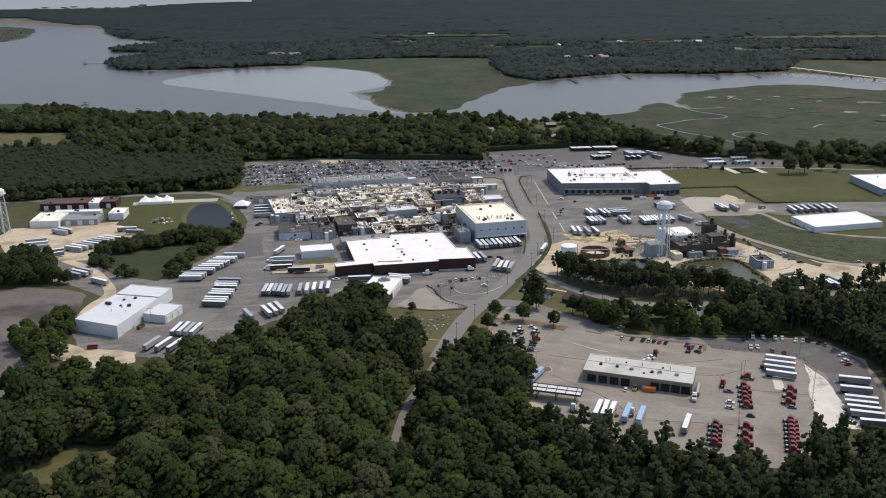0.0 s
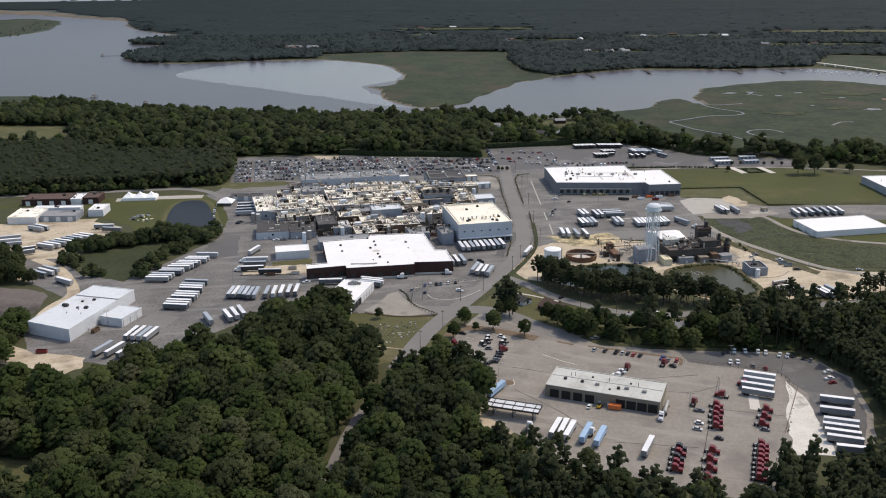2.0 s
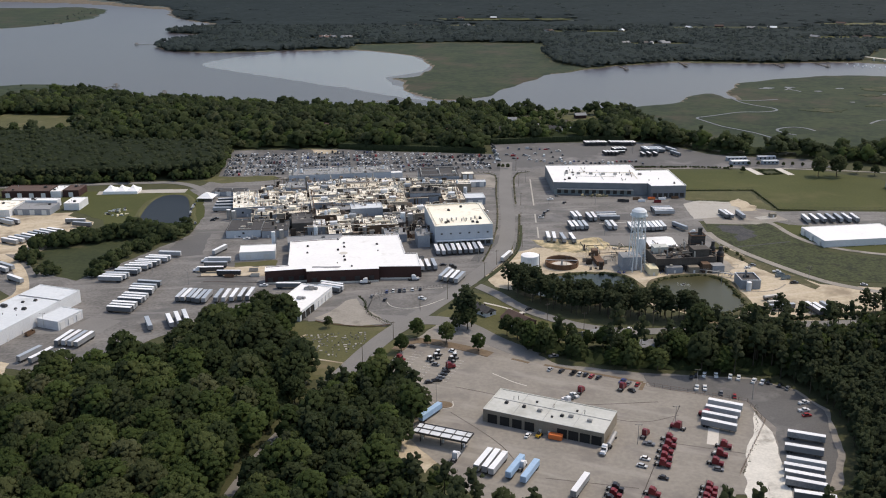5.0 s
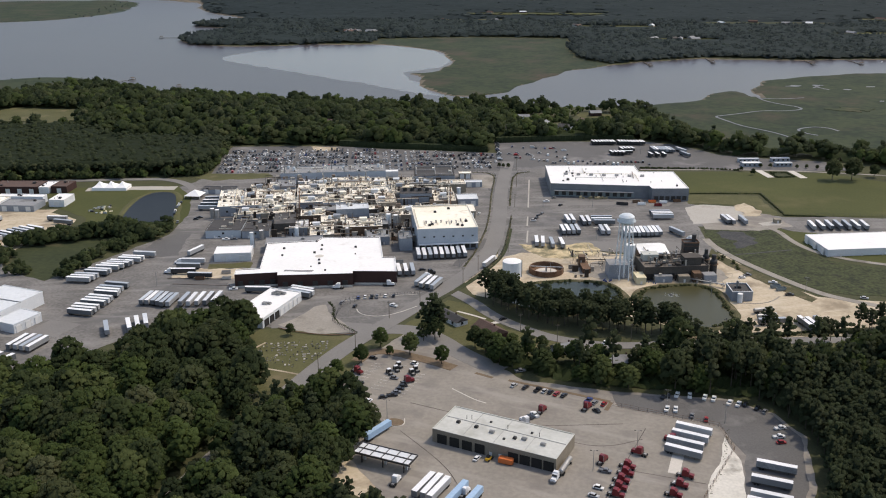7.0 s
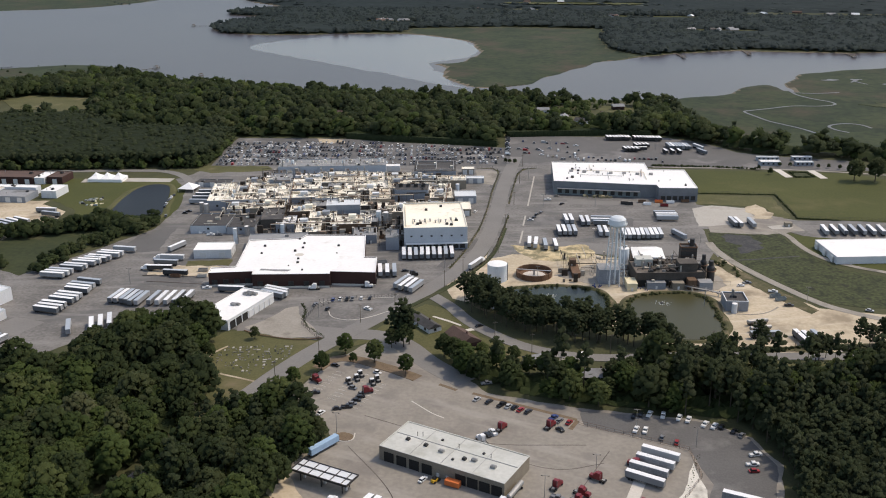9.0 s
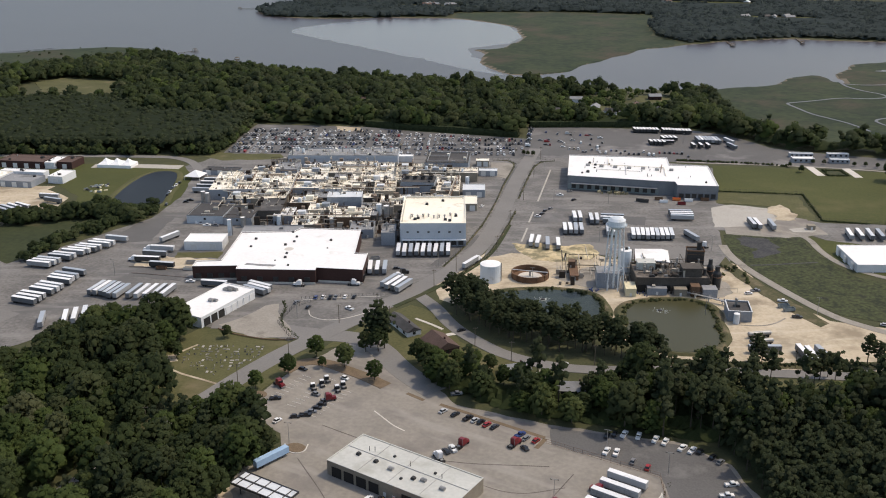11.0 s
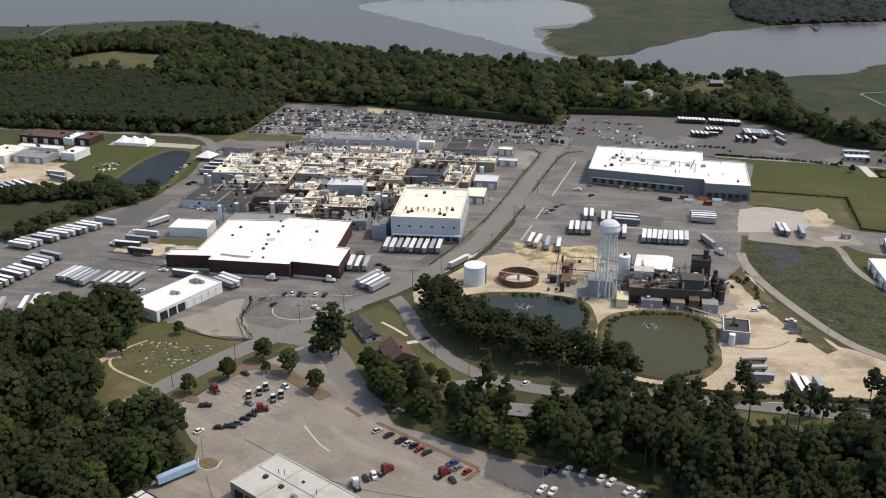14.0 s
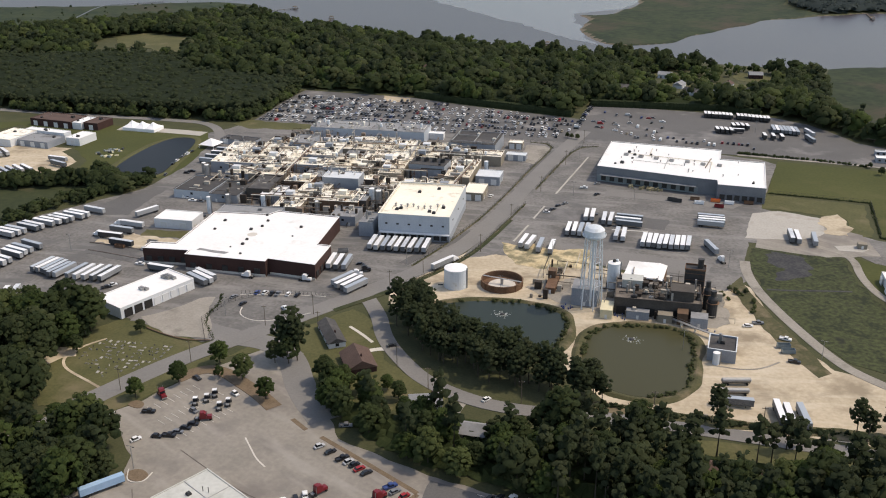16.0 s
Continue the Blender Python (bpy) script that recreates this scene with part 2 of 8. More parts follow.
TYRE = material("tyre_rubber", (0.015, 0.015, 0.015), (0.03, 0.03, 0.03), 0.9, 1.0, 5.0)
GLASS_DARK = material("window_glass", (0.012, 0.014, 0.017), (0.022, 0.025, 0.03), 0.08, 0.4, 2.0, spec=0.6)
TRAILER_WHITE = material("trailer_white", (0.66, 0.67, 0.68), (0.80, 0.805, 0.81), 0.5, 0.15, 1.5, obj=0.5, stain=(0.55, 0.55, 0.54), stain_scale=0.2, stain_at=0.66)
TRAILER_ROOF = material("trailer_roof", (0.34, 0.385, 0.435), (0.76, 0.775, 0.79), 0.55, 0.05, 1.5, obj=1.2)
# trailer sides and ends: grey and white paint darkened to stand in for shade
TRAILER_SIDE_SHADED = material("trailer_side", (0.11, 0.12, 0.13), (0.31, 0.32, 0.33), 0.5, 0.1, 1.5, obj=1.3)
TRAILER_WHITE_SHADED = material("trailer_pale_side", (0.20, 0.21, 0.22), (0.42, 0.43, 0.44), 0.5, 0.15, 1.5, obj=1.0)
TRAILER_BLUE = material("trailer_blue", (0.26, 0.40, 0.56), (0.36, 0.50, 0.66), 0.5, 0.2, 1.5)
CHASSIS = material("chassis_paint", (0.025, 0.025, 0.027), (0.06, 0.06, 0.06), 0.7, 0.5, 3.0)
CAB_RED = material("truck_red", (0.135, 0.009, 0.014), (0.20, 0.015, 0.021), 0.35, 0.5, 3.0, spec=0.5)
CAR_COLOURS = [material("car_" + nm, c, tuple(min(1, v * 1.15) for v in c), 0.28, 0.5, 3.0, spec=0.55) for nm, c in (
    ("white", (0.68, 0.68, 0.67)), ("silver", (0.42, 0.43, 0.44)), ("grey", (0.15, 0.155, 0.165)), ("black", (0.014, 0.014, 0.016)), ("red", (0.26, 0.015, 0.018)), ("blue", (0.03, 0.055, 0.17)), ("beige", (0.34, 0.28, 0.19)))]
ORANGE = material("orange_paint", (0.62, 0.15, 0.045), (0.70, 0.20, 0.06), 0.6, 0.4, 2.0)
YELLOW = material("yellow_paint", (0.66, 0.36, 0.03), (0.74, 0.43, 0.05), 0.5, 0.4, 2.0)
CREAM_PAINT = material("cream_paint", (0.62, 0.55, 0.36), (0.72, 0.65, 0.45), 0.5, 0.4, 2.0)


def foliage(name, low, high, fresh, share=0.5, fine=1.5, broad=0.1, some=0.3):
    """Leaves: each tree has its own tint between low and high, a few turn towards a fresher colour, and clumps vary within a crown; part of the light passes through."""
    m = bpy.data.materials.new(name)
    m.use_nodes = True
    n, l = m.node_tree.nodes, m.node_tree.links
    b, out = n["Principled BSDF"], n["Material Output"]
    b.inputs["Roughness"].default_value, b.inputs["Specular IOR Level"].default_value = 0.8, 0.12

    def maths(op, a, c, d=0.0):
        node = n.new("ShaderNodeMath")
        node.operation = op
        for k, value in enumerate((a, c, d)):
            if isinstance(value, (int, float)):
                node.inputs[k].default_value = value
            else:
                l.new(value, node.inputs[k])
        return node.outputs[0]

    geo, own, attr = n.new("ShaderNodeNewGeometry"), n.new("ShaderNodeObjectInfo"), n.new("ShaderNodeAttribute")
    attr.attribute_name = "tint"
    tint = maths("FRACT", maths("ADD", attr.outputs["Fac"], own.outputs["Random"]), 0.0)
    value = maths("MULTIPLY", tint, 0.42)
    for scale, weight in ((fine, 0.62), (broad, 0.45)):
        ns = n.new("ShaderNodeTexNoise")
        ns.inputs["Scale"].default_value, ns.inputs["Detail"].default_value = scale, 3
        l.new(geo.outputs["Position"], ns.inputs["Vector"])
        value = maths("MULTIPLY_ADD", ns.outputs["Fac"], weight, value)
    value = maths("MULTIPLY_ADD", geo.outputs["Random Per Island"], 0.12, value)
    ramp, few = n.new("ShaderNodeMapRange"), n.new("ShaderNodeMapRange")
    ramp.inputs["From Min"].default_value, ramp.inputs["From Max"].default_value = 0.48, 1.08
    l.new(value, ramp.inputs["Value"])
    few.inputs["From Min"].default_value, few.inputs["From Max"].default_value, few.inputs["To Max"].default_value = 1.0 - some, 1.0, 0.8
    l.new(maths("FRACT", maths("MULTIPLY", tint, 7.31), 0.0), few.inputs["Value"])
    mix, mix2 = n.new("ShaderNodeMix"), n.new("ShaderNodeMix")
    mix.data_type = mix2.data_type = "RGBA"
    mix.inputs["A"].default_value, mix.inputs["B"].default_value, mix2.inputs["B"].default_value = (*low, 1), (*high, 1), (*fresh, 1)
    l.new(ramp.outputs["Result"], mix.inputs["Factor"])
    l.new(few.outputs["Result"], mix2.inputs["Factor"])
    l.new(mix.outputs["Result"], mix2.inputs["A"])
    l.new(mix2.outputs["Result"], b.inputs["Base Color"])
    tr, mx = n.new("ShaderNodeBsdfTranslucent"), n.new("ShaderNodeMixShader")
    l.new(mix2.outputs["Result"], tr.inputs["Color"])
    mx.inputs[0].default_value = share
    l.new(b.outputs[0], mx.inputs[1])
    l.new(tr.outputs[0], mx.inputs[2])
    l.new(mx.outputs[0], out.inputs["Surface"])
    MATS[name] = m
    return m


LEAF_LIGHT = foliage("leaf_light", (0.036, 0.056, 0.020), (0.082, 0.116, 0.036), (0.105, 0.128, 0.05))
LEAF_MID = foliage("leaf_mid", (0.027, 0.040, 0.019), (0.060, 0.082, 0.032), (0.075, 0.09, 0.042))
LEAF_OLIVE = foliage("leaf_olive", (0.048, 0.06, 0.028), (0.098, 0.115, 0.05), (0.112, 0.12, 0.066))
LEAF_PINE = foliage("leaf_pine", (0.030, 0.042, 0.022), (0.056, 0.074, 0.036), (0.062, 0.074, 0.04))
# far leaves carry the haze of distance in a bluer base colour
LEAF_FAR_HAZED = foliage("leaf_far", (0.026, 0.040, 0.042), (0.056, 0.075, 0.075), (0.074, 0.096, 0.084), 0.5, 0.05, 0.008)
BARK = material("bark", (0.05, 0.04, 0.03), (0.10, 0.085, 0.065), 0.95, 0.6, 4.0)


def water_material(name, body, rough, wave, size, gloss=0.5):
    """Water that mirrors the sky over a body of murky colour."""
    m = bpy.data.materials.new(name)
    m.use_nodes = True
    n, l = m.node_tree.nodes, m.node_tree.links
    b = n["Principled BSDF"]
    b.inputs["Roughness"].default_value, b.inputs["IOR"].default_value, b.inputs["Specular IOR Level"].default_value = rough, 1.33, gloss
    geo, ns, big, bp, mix = (n.new("ShaderNode" + k) for k in ("NewGeometry", "TexNoise", "TexNoise", "Bump", "Mix"))
    ns.inputs["Scale"].default_value, ns.inputs["Detail"].default_value = size, 4
    big.inputs["Scale"].default_value, big.inputs["Detail"].default_value = 0.004, 3
    l.new(geo.outputs["Position"], ns.inputs["Vector"])
    l.new(geo.outputs["Position"], big.inputs["Vector"])
    bp.inputs["Strength"].default_value, bp.inputs["Distance"].default_value = 0.5, wave
    l.new(ns.outputs["Fac"], bp.inputs["Height"])
    l.new(bp.outputs[0], b.inputs["Normal"])
    mix.data_type = "RGBA"
    mix.inputs["A"].default_value, mix.inputs["B"].default_value = (*body, 1), (*(v * 1.35 for v in body), 1)
    l.new(big.outputs["Fac"], mix.inputs["Factor"])
    l.new(mix.outputs["Result"], b.inputs["Base Color"])
    return m


CALM = water_material("calm_water", (0.08, 0.074, 0.08), 0.25, 0.1, 0.3)
RIVER = water_material("river_water", (0.046, 0.040, 0.044), 0.32, 0.25, 0.4, 0.38)
POND_WATER = water_material("pond_water", (0.052, 0.050, 0.024), 0.25, 0.03, 0.8, 0.22)
TEAL_WATER = water_material("green_pond_water", (0.022, 0.029, 0.021), 0.25, 0.03, 0.8, 0.3)
FOAM = material("churned_water", (0.12, 0.14, 0.12), (0.45, 0.47, 0.45), 0.7, 0.5, 1.6, tight=0.12)
DARK_POND = water_material("dark_pond_water", (0.010, 0.011, 0.013), 0.3, 0.05, 0.8, 0.1)


# ---- mesh helpers ----
class Build:
    """Collects the faces of one mesh."""

    def __init__(self):
        self.v, self.f = [], []

    def add(self, verts, faces):
        k = len(self.v)
        self.v += [tuple(p) for p in verts]
        self.f += [tuple(i + k for i in q) for q in faces]
        return self

    def box(self, x0, x1, y0, y1, z0, z1, taper=0.0, top=0.0):
        """A box; taper draws its top in on x, top on y."""
        a, b = taper, top
        return self.add([(x0, y0, z0), (x1, y0, z0), (x1, y1, z0), (x0, y1, z0), (x0 + a, y0 + b, z1), (x1 - a, y0 + b, z1), (x1 - a, y1 - b, z1), (x0 + a, y1 - b, z1)],
                        [(3, 2, 1, 0), (4, 5, 6, 7), (0, 1, 5, 4), (1, 2, 6, 5), (2, 3, 7, 6), (3, 0, 4, 7)])

    def tube(self, p, q, r, r2=None, n=8):
        """A capped round bar from p to q."""
        p, q = Vector(p), Vector(q)
        r2 = r if r2 is None else r2
        d = (q - p).normalized()
        u = d.orthogonal().normalized()
        w = d.cross(u)
        ring = [(math.cos(2 * math.pi * i / n), math.sin(2 * math.pi * i / n)) for i in range(n)]
        verts = [p + (u * c + w * s) * r for c, s in ring] + [q + (u * c + w * s) * r2 for c, s in ring]
        return self.add(verts, [(i, (i + 1) % n, n + (i + 1) % n, n + i) for i in range(n)] + [tuple(range(n))[::-1], tuple(range(n, 2 * n))])

    def lathe(self, profile, n=24, x=0.0, y=0.0):
        """Turns a profile of (radius, height) round the upright through x, y."""
        verts = [(x + r * math.cos(2 * math.pi * i / n), y + r * math.sin(2 * math.pi * i / n), z) for r, z in profile for i in range(n)]
        faces = [(k * n + i, k * n + (i + 1) % n, (k + 1) * n + (i + 1) % n, (k + 1) * n + i) for k in range(len(profile) - 1) for i in range(n)]
        return self.add(verts, faces + [tuple(range(n))[::-1], tuple(range((len(profile) - 1) * n, len(profile) * n))])

    def prism(self, poly, z0, z1):
        n = len(poly)
        if sum(a[0] * b[1] - b[0] * a[1] for a, b in zip(poly, poly[1:] + poly[:1])) < 0:
            poly = poly[::-1]
        return self.add([(x, y, z0) for x, y in poly] + [(x, y, z1) for x, y in poly],
                        [tuple(range(n))[::-1], tuple(range(n, 2 * n))] + [(i, (i + 1) % n, n + (i + 1) % n, n + i) for i in range(n)])

    def mesh(self, name, mat=None):
        me = bpy.data.meshes.new(name)
        me.from_pydata(self.v, [], self.f)
        if mat:
            me.materials.append(mat)
        me.update()
        return me


def part(name, build, mat, parent, label="", at=None):
    """Links a mesh as one part under a thing or under a part."""
    ob = new(name, build if isinstance(build, bpy.types.Mesh) else build.mesh(name, mat))
    ob.parent = parent
    if at is not None:
        ob.matrix_basis = at
    return tagged(ob, label) if label else ob


def thing(name, m, label, category, group=""):
    """An empty at the thing's base, to carry its parts."""
    ob = new(name)
    ob.empty_display_size = 0.5
    ob.matrix_basis = m
    return tagged(ob, label, category, group)


def structure(name, build, mats, label="", category=""):
    ob = new(name, build if isinstance(build, bpy.types.Mesh) else build.mesh(name))
    for m in mats:
        ob.data.materials.append(m)
    return tagged(ob, label, category, kind="structure")


def inside(poly, x, y):
    """Which of the points x, y (arrays) lie in the polygon."""
    hit = np.zeros(np.shape(x), bool)
    for (x0, y0), (x1, y1) in zip(poly, poly[1:] + poly[:1]):
        if y0 != y1:
            hit ^= ((y0 > y) != (y1 > y)) & (x < (x1 - x0) * (y - y0) / (y1 - y0) + x0)
    return hit


def depth_in(poly, x, y):
    """Metres from the polygon's edge, counted positive inside."""
    d = np.full(np.shape(x), 1e9)
    for (x0, y0), (x1, y1) in zip(poly, poly[1:] + poly[:1]):
        k = np.clip(((x - x0) * (x1 - x0) + (y - y0) * (y1 - y0)) / max((x1 - x0) ** 2 + (y1 - y0) ** 2, 1e-9), 0, 1)
        d = np.minimum(d, np.hypot(x - x0 - k * (x1 - x0), y - y0 - k * (y1 - y0)))
    return np.where(inside(poly, x, y), d, -d)


def smooth(poly, rounds=2):
    """Rounds a closed polygon's corners."""
    for _ in range(rounds):
        poly = [q for a, b in zip(poly, poly[1:] + poly[:1]) for q in ((a[0] * 0.75 + b[0] * 0.25, a[1] * 0.75 + b[1] * 0.25), (a[0] * 0.25 + b[0] * 0.75, a[1] * 0.25 + b[1] * 0.75))]
    return poly


def ragged(poly, step=3.0, amount=0.8, seed=0):
    """Breaks a polygon's edges up into short, uneven stretches."""
    out = []
    for a, b in zip(poly, poly[1:] + poly[:1]):
        n = max(1, round(math.dist(a, b) / step))
        for i in range(n):
            x, y = a[0] + (b[0] - a[0]) * i / n, a[1] + (b[1] - a[1]) * i / n
            out.append((x + amount * noise.noise((x * 0.11, y * 0.11, seed)) * 2 + amount * 0.5 * noise.noise((x * 0.5, y * 0.5, seed + 3)), y + amount * noise.noise((x * 0.11, y * 0.11, seed + 9)) * 2))
    return out


def patch(name, poly, z, mat, label, amount=0.8, category="ground", seed=0):
    """A thin sheet laid on the ground."""
    b = Build().prism(ragged(poly, 3.0, amount, seed) if amount else poly, z - 0.35, z)
    return structure(name, b, [mat], label, category)


def ribbon(line, width, z, rounds=3):
    """The outline of a road along a line of points."""
    for _ in range(rounds):
        line = [line[0]] + [q for a, b in zip(line, line[1:]) for q in ((a[0] * 0.75 + b[0] * 0.25, a[1] * 0.75 + b[1] * 0.25), (a[0] * 0.25 + b[0] * 0.75, a[1] * 0.25 + b[1] * 0.75))] + [line[-1]]
    left, right = [], []
    for i, p in enumerate(line):
        a, b = Vector(line[max(0, i - 1)]), Vector(line[min(len(line) - 1, i + 1)])
        d = (b - a).normalized() * (width / 2)
        left.append((p[0] - d.y, p[1] + d.x))
        right.append((p[0] + d.y, p[1] - d.x))
    n = len(line)
    b = Build()
    b.add([(x, y, z) for x, y in left] + [(x, y, z) for x, y in right] + [(x, y, z - 0.3) for x, y in left] + [(x, y, z - 0.3) for x, y in right],
          [(i + 1, i, n + i, n + i + 1) for i in range(n - 1)] + [(i, i + 1, 2 * n + i + 1, 2 * n + i) for i in range(n - 1)] + [(n + i + 1, n + i, 3 * n + i, 3 * n + i + 1) for i in range(n - 1)])
    return b


# distant haze painted as an even glow, for the backdrop sheet only
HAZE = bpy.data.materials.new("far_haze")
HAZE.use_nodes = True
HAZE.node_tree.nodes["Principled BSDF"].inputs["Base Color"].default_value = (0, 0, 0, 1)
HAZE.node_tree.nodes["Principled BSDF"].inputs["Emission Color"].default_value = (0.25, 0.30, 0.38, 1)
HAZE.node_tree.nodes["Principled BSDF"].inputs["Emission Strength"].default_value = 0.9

# ---- the lie of the land ----
WATER_LEVEL = -23.0
RIVER_SHAPE = smooth([(-1400, 1420), (-1011, 1480), (-880, 1610), (-789, 1668), (-690, 1650), (-625, 1545), (-517, 1500), (-432, 1485), (-300, 1470), (-159, 1450), (16, 1478), (140, 1460), (208, 1456), (270, 1496), (322, 1556),
                      (338, 1603), (365, 1625), (386, 1622), (398, 1556), (406, 1556), (402, 1650), (429, 1734), (478, 1773), (562, 1804), (700, 1872), (830, 1730), (1300, 1500), (1700, 1500), (1700, 1700), (1100, 1780), (868, 1885), (758, 2035), (563, 1990), (385, 2014), (246, 1934),
                      (178, 1888), (104, 1779), (55, 1640), (16, 1530), (-48, 1513), (-100, 1580), (-129, 1650), (-135, 1720), (-178, 1765), (-120, 1790), (-102, 1870), (-106, 1960), (-180, 2120), (-300, 2210),
                      (-420, 2190), (-548, 2144), (-729, 2140), (-800, 2250), (-817, 2400), (-719, 2520), (-850, 2560), (-929, 2626), (-850, 2740), (-830, 2850), (-1000, 3000), (-1133, 3219), (-1200, 3450), (-1379, 3560),
                      (-1700, 3850), (-2600, 4000), (-3100, 2500)], 2)
SPIT_SHAPE = smooth([(-1253, 2740), (-1420, 3480), (-1650, 3520), (-2700, 3300), (-1900, 2500)], 2)
FAR_WATER = smooth([(-3300, 4380), (-1500, 4480), (-1050, 4700), (-950, 5300), (-3300, 5300)], 1)
MID_MARSH = [(-180, 1765), (-60, 1500), (16, 1520), (110, 1780), (190, 1915), (130, 1990), (105, 2190), (110, 2345), (-110, 2360), (-330, 2300), (-300, 2200), (-110, 1950)]
NEAR_MARSH = [(228, 1500), (240, 1330), (250, 1220), (268, 1160), (290, 1125), (330, 1108), (400, 1100), (560, 1080), (900, 1040), (1700, 1000), (1700, 1560), (830, 1780), (700, 1900), (480, 1850), (400, 1720), (300, 1600)]
LEFT_MARSH = [(-1500, 1150), (-900, 1205), (-785, 1268), (-745, 1320), (-742, 1440), (-692, 1500), (-690, 1570), (-650, 1640), (-700, 1700), (-900, 1700), (-1500, 1500)]
FAR_MARSH = [(760, 2060), (860, 1900), (1100, 1800), (1700, 1750), (1700, 2230), (1030, 2220), (850, 2255)]
CREEKS = [[(-850, 1360), (-880, 1405), (-906, 1457), (-930, 1502), (-941, 1540), (-933, 1558), (-879, 1619)], [(400, 1566), (402, 1545), (406, 1526), (423, 1498), (442, 1482), (446, 1460), (419, 1444), (388, 1446), (353, 1418), (329, 1402), (317, 1394), (328, 1369), (342, 1334), (362, 1311), (378, 1291), (394, 1255)], [(401, 1548), (431, 1544), (467, 1559)], [(425, 1281), (412, 1293), (406, 1317), (429, 1335), (448, 1331), (456, 1310)], [(501, 1654), (521, 1687), (505, 1670), (522, 1639)], [(541, 1365), (552, 1380), (564, 1393), (580, 1391)]]


def land_height(x, y):
    """Height of the ground: level round the plant, then down to the tidal creek, and slowly up again far beyond it."""
    east = np.clip((x - 235) / 60, 0, 1)
    k = np.clip((y - 1125 + 42 * east - np.clip(-x - 100, 0, 300) * 0.35 + np.clip(-x - 640, 0, 160) * 1.1) / (230 - 115 * east), 0, 1)
    h = -22.2 * k * k * (3 - 2 * k)
    f = np.clip((y - 2500) / 2400, 0, 1)
    h = h + 26 * f * f
    d = np.maximum(depth_in(RIVER_SHAPE, x, y), depth_in(FAR_WATER, x, y))
    d = np.minimum(d, -depth_in(SPIT_SHAPE, x, y))
    wob = 7 * np.sin(x * 0.021 + 2 * np.sin(y * 0.017)) + 4 * np.sin(y * 0.05 + x * 0.043)
    d = d + np.where(y > 1400, wob, 0) * np.exp(-np.abs(d) / 60)
    low = np.clip((d + 6) / 12, 0, 1)
    h = h * (1 - low) + (WATER_LEVEL - 2.5) * low
    return h


def spread(*spans):
    """Grid lines: spans of (start, end, step)."""
    return np.concatenate([np.arange(a, b, s) for a, b, s in spans] + [[spans[-1][1]]])


gx = spread((-3400, -1700, 90), (-1700, -1000, 22), (-1000, 1000, 9), (1000, 1700, 25), (1700, 3400, 100))
gy = spread((-1500, 200, 170), (200, 1100, 50), (1100, 2260, 8), (2260, 2800, 15), (2800, 3700, 35), (3700, 5300, 60))
GX, GY = np.meshgrid(gx, gy)
GZ = land_height(GX, GY)
nx, ny = len(gx), len(gy)
ii = (np.arange(ny - 1)[:, None] * nx + np.arange(nx - 1)[None, :]).ravel()
ground_mesh = bpy.data.meshes.new("ground")
ground_mesh.from_pydata(np.stack([GX, GY, GZ], -1).reshape(-1, 3).tolist(), [], np.stack([ii, ii + 1, ii + nx + 1, ii + nx], -1).tolist())
for m in (FOREST_FLOOR, MARSH, SHORE, CANOPY_HAZED):
    ground_mesh.materials.append(m)
cx, cy = (GX[:-1, :-1] + GX[1:, 1:]).ravel() / 2, (GY[:-1, :-1] + GY[1:, 1:]).ravel() / 2
cz = GZ[:-1, :-1].ravel()
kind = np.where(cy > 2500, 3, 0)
for shape in (MID_MARSH, NEAR_MARSH, LEFT_MARSH, FAR_MARSH, SPIT_SHAPE):
    kind = np.where(inside(shape, cx, cy), 1, kind)
kind = np.where((cz < WATER_LEVEL + 0.25) & (cy > 1300), 2, kind)
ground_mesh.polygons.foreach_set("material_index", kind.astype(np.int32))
ground_mesh.polygons.foreach_set("use_smooth", np.ones(len(kind), bool))
ground = structure("ground", ground_mesh, [], "flat wooded coastal land with marsh and forest floor", "ground")
structure("water", Build().add([(-3400, 1300, WATER_LEVEL), (3400, 1300, WATER_LEVEL), (3400, 5300, WATER_LEVEL), (-3400, 5300, WATER_LEVEL)], [(0, 1, 2, 3)]), [RIVER], "wide grey-brown tidal creek between marshes", "water")
structure("water_slick", Build().prism(ragged([(-566, 1915), (-570, 1990), (-527, 2080), (-426, 2180), (-316, 2206), (-178, 2123), (-110, 1969), (-112, 1850), (-171, 1765), (-136, 1670), (-96, 1570), (-60, 1520), (-109, 1545), (-149, 1578), (-284, 1690), (-424, 1800)], 20, 6, 3), WATER_LEVEL - 0.3, WATER_LEVEL + 0.08), [CALM], "calm bright water in the cove", "water")
for line in CREEKS:
    structure("water_channel", ribbon(line, 3.4, -21.9), [RIVER], "narrow muddy tidal channel winding through the marsh", "water")

# ---- yards, lawns and roads ----
PLANT_YARD = [(-200, 940), (-206, 900), (-214, 880), (-190, 850), (-172, 800), (-165, 745), (-185, 690), (-205, 640), (-240, 655), (-275, 690), (-300, 690), (-275, 640), (-235, 610), (-240, 560), (-215, 515), (-150, 500),
              (-110, 560), (-70, 596), (-40, 585), (12, 580), (38, 606), (70, 690), (86, 760), (100, 765), (92, 870), (82, 990), (66, 1012), (-150, 965)]
LOT_SHAPE = [(-224, 1046), (-119, 1060), (-60, 1052), (60, 1046), (72, 990), (82, 975), (-150, 940), (-203, 930), (-208, 955), (-218, 1000)]
LOT2_SHAPE = [(48, 1100), (205, 1118), (236, 1106), (256, 1088), (277, 1062), (302, 1053), (374, 1043), (390, 1010), (365, 1003), (290, 1001), (214, 992), (80, 980), (62, 1010)]
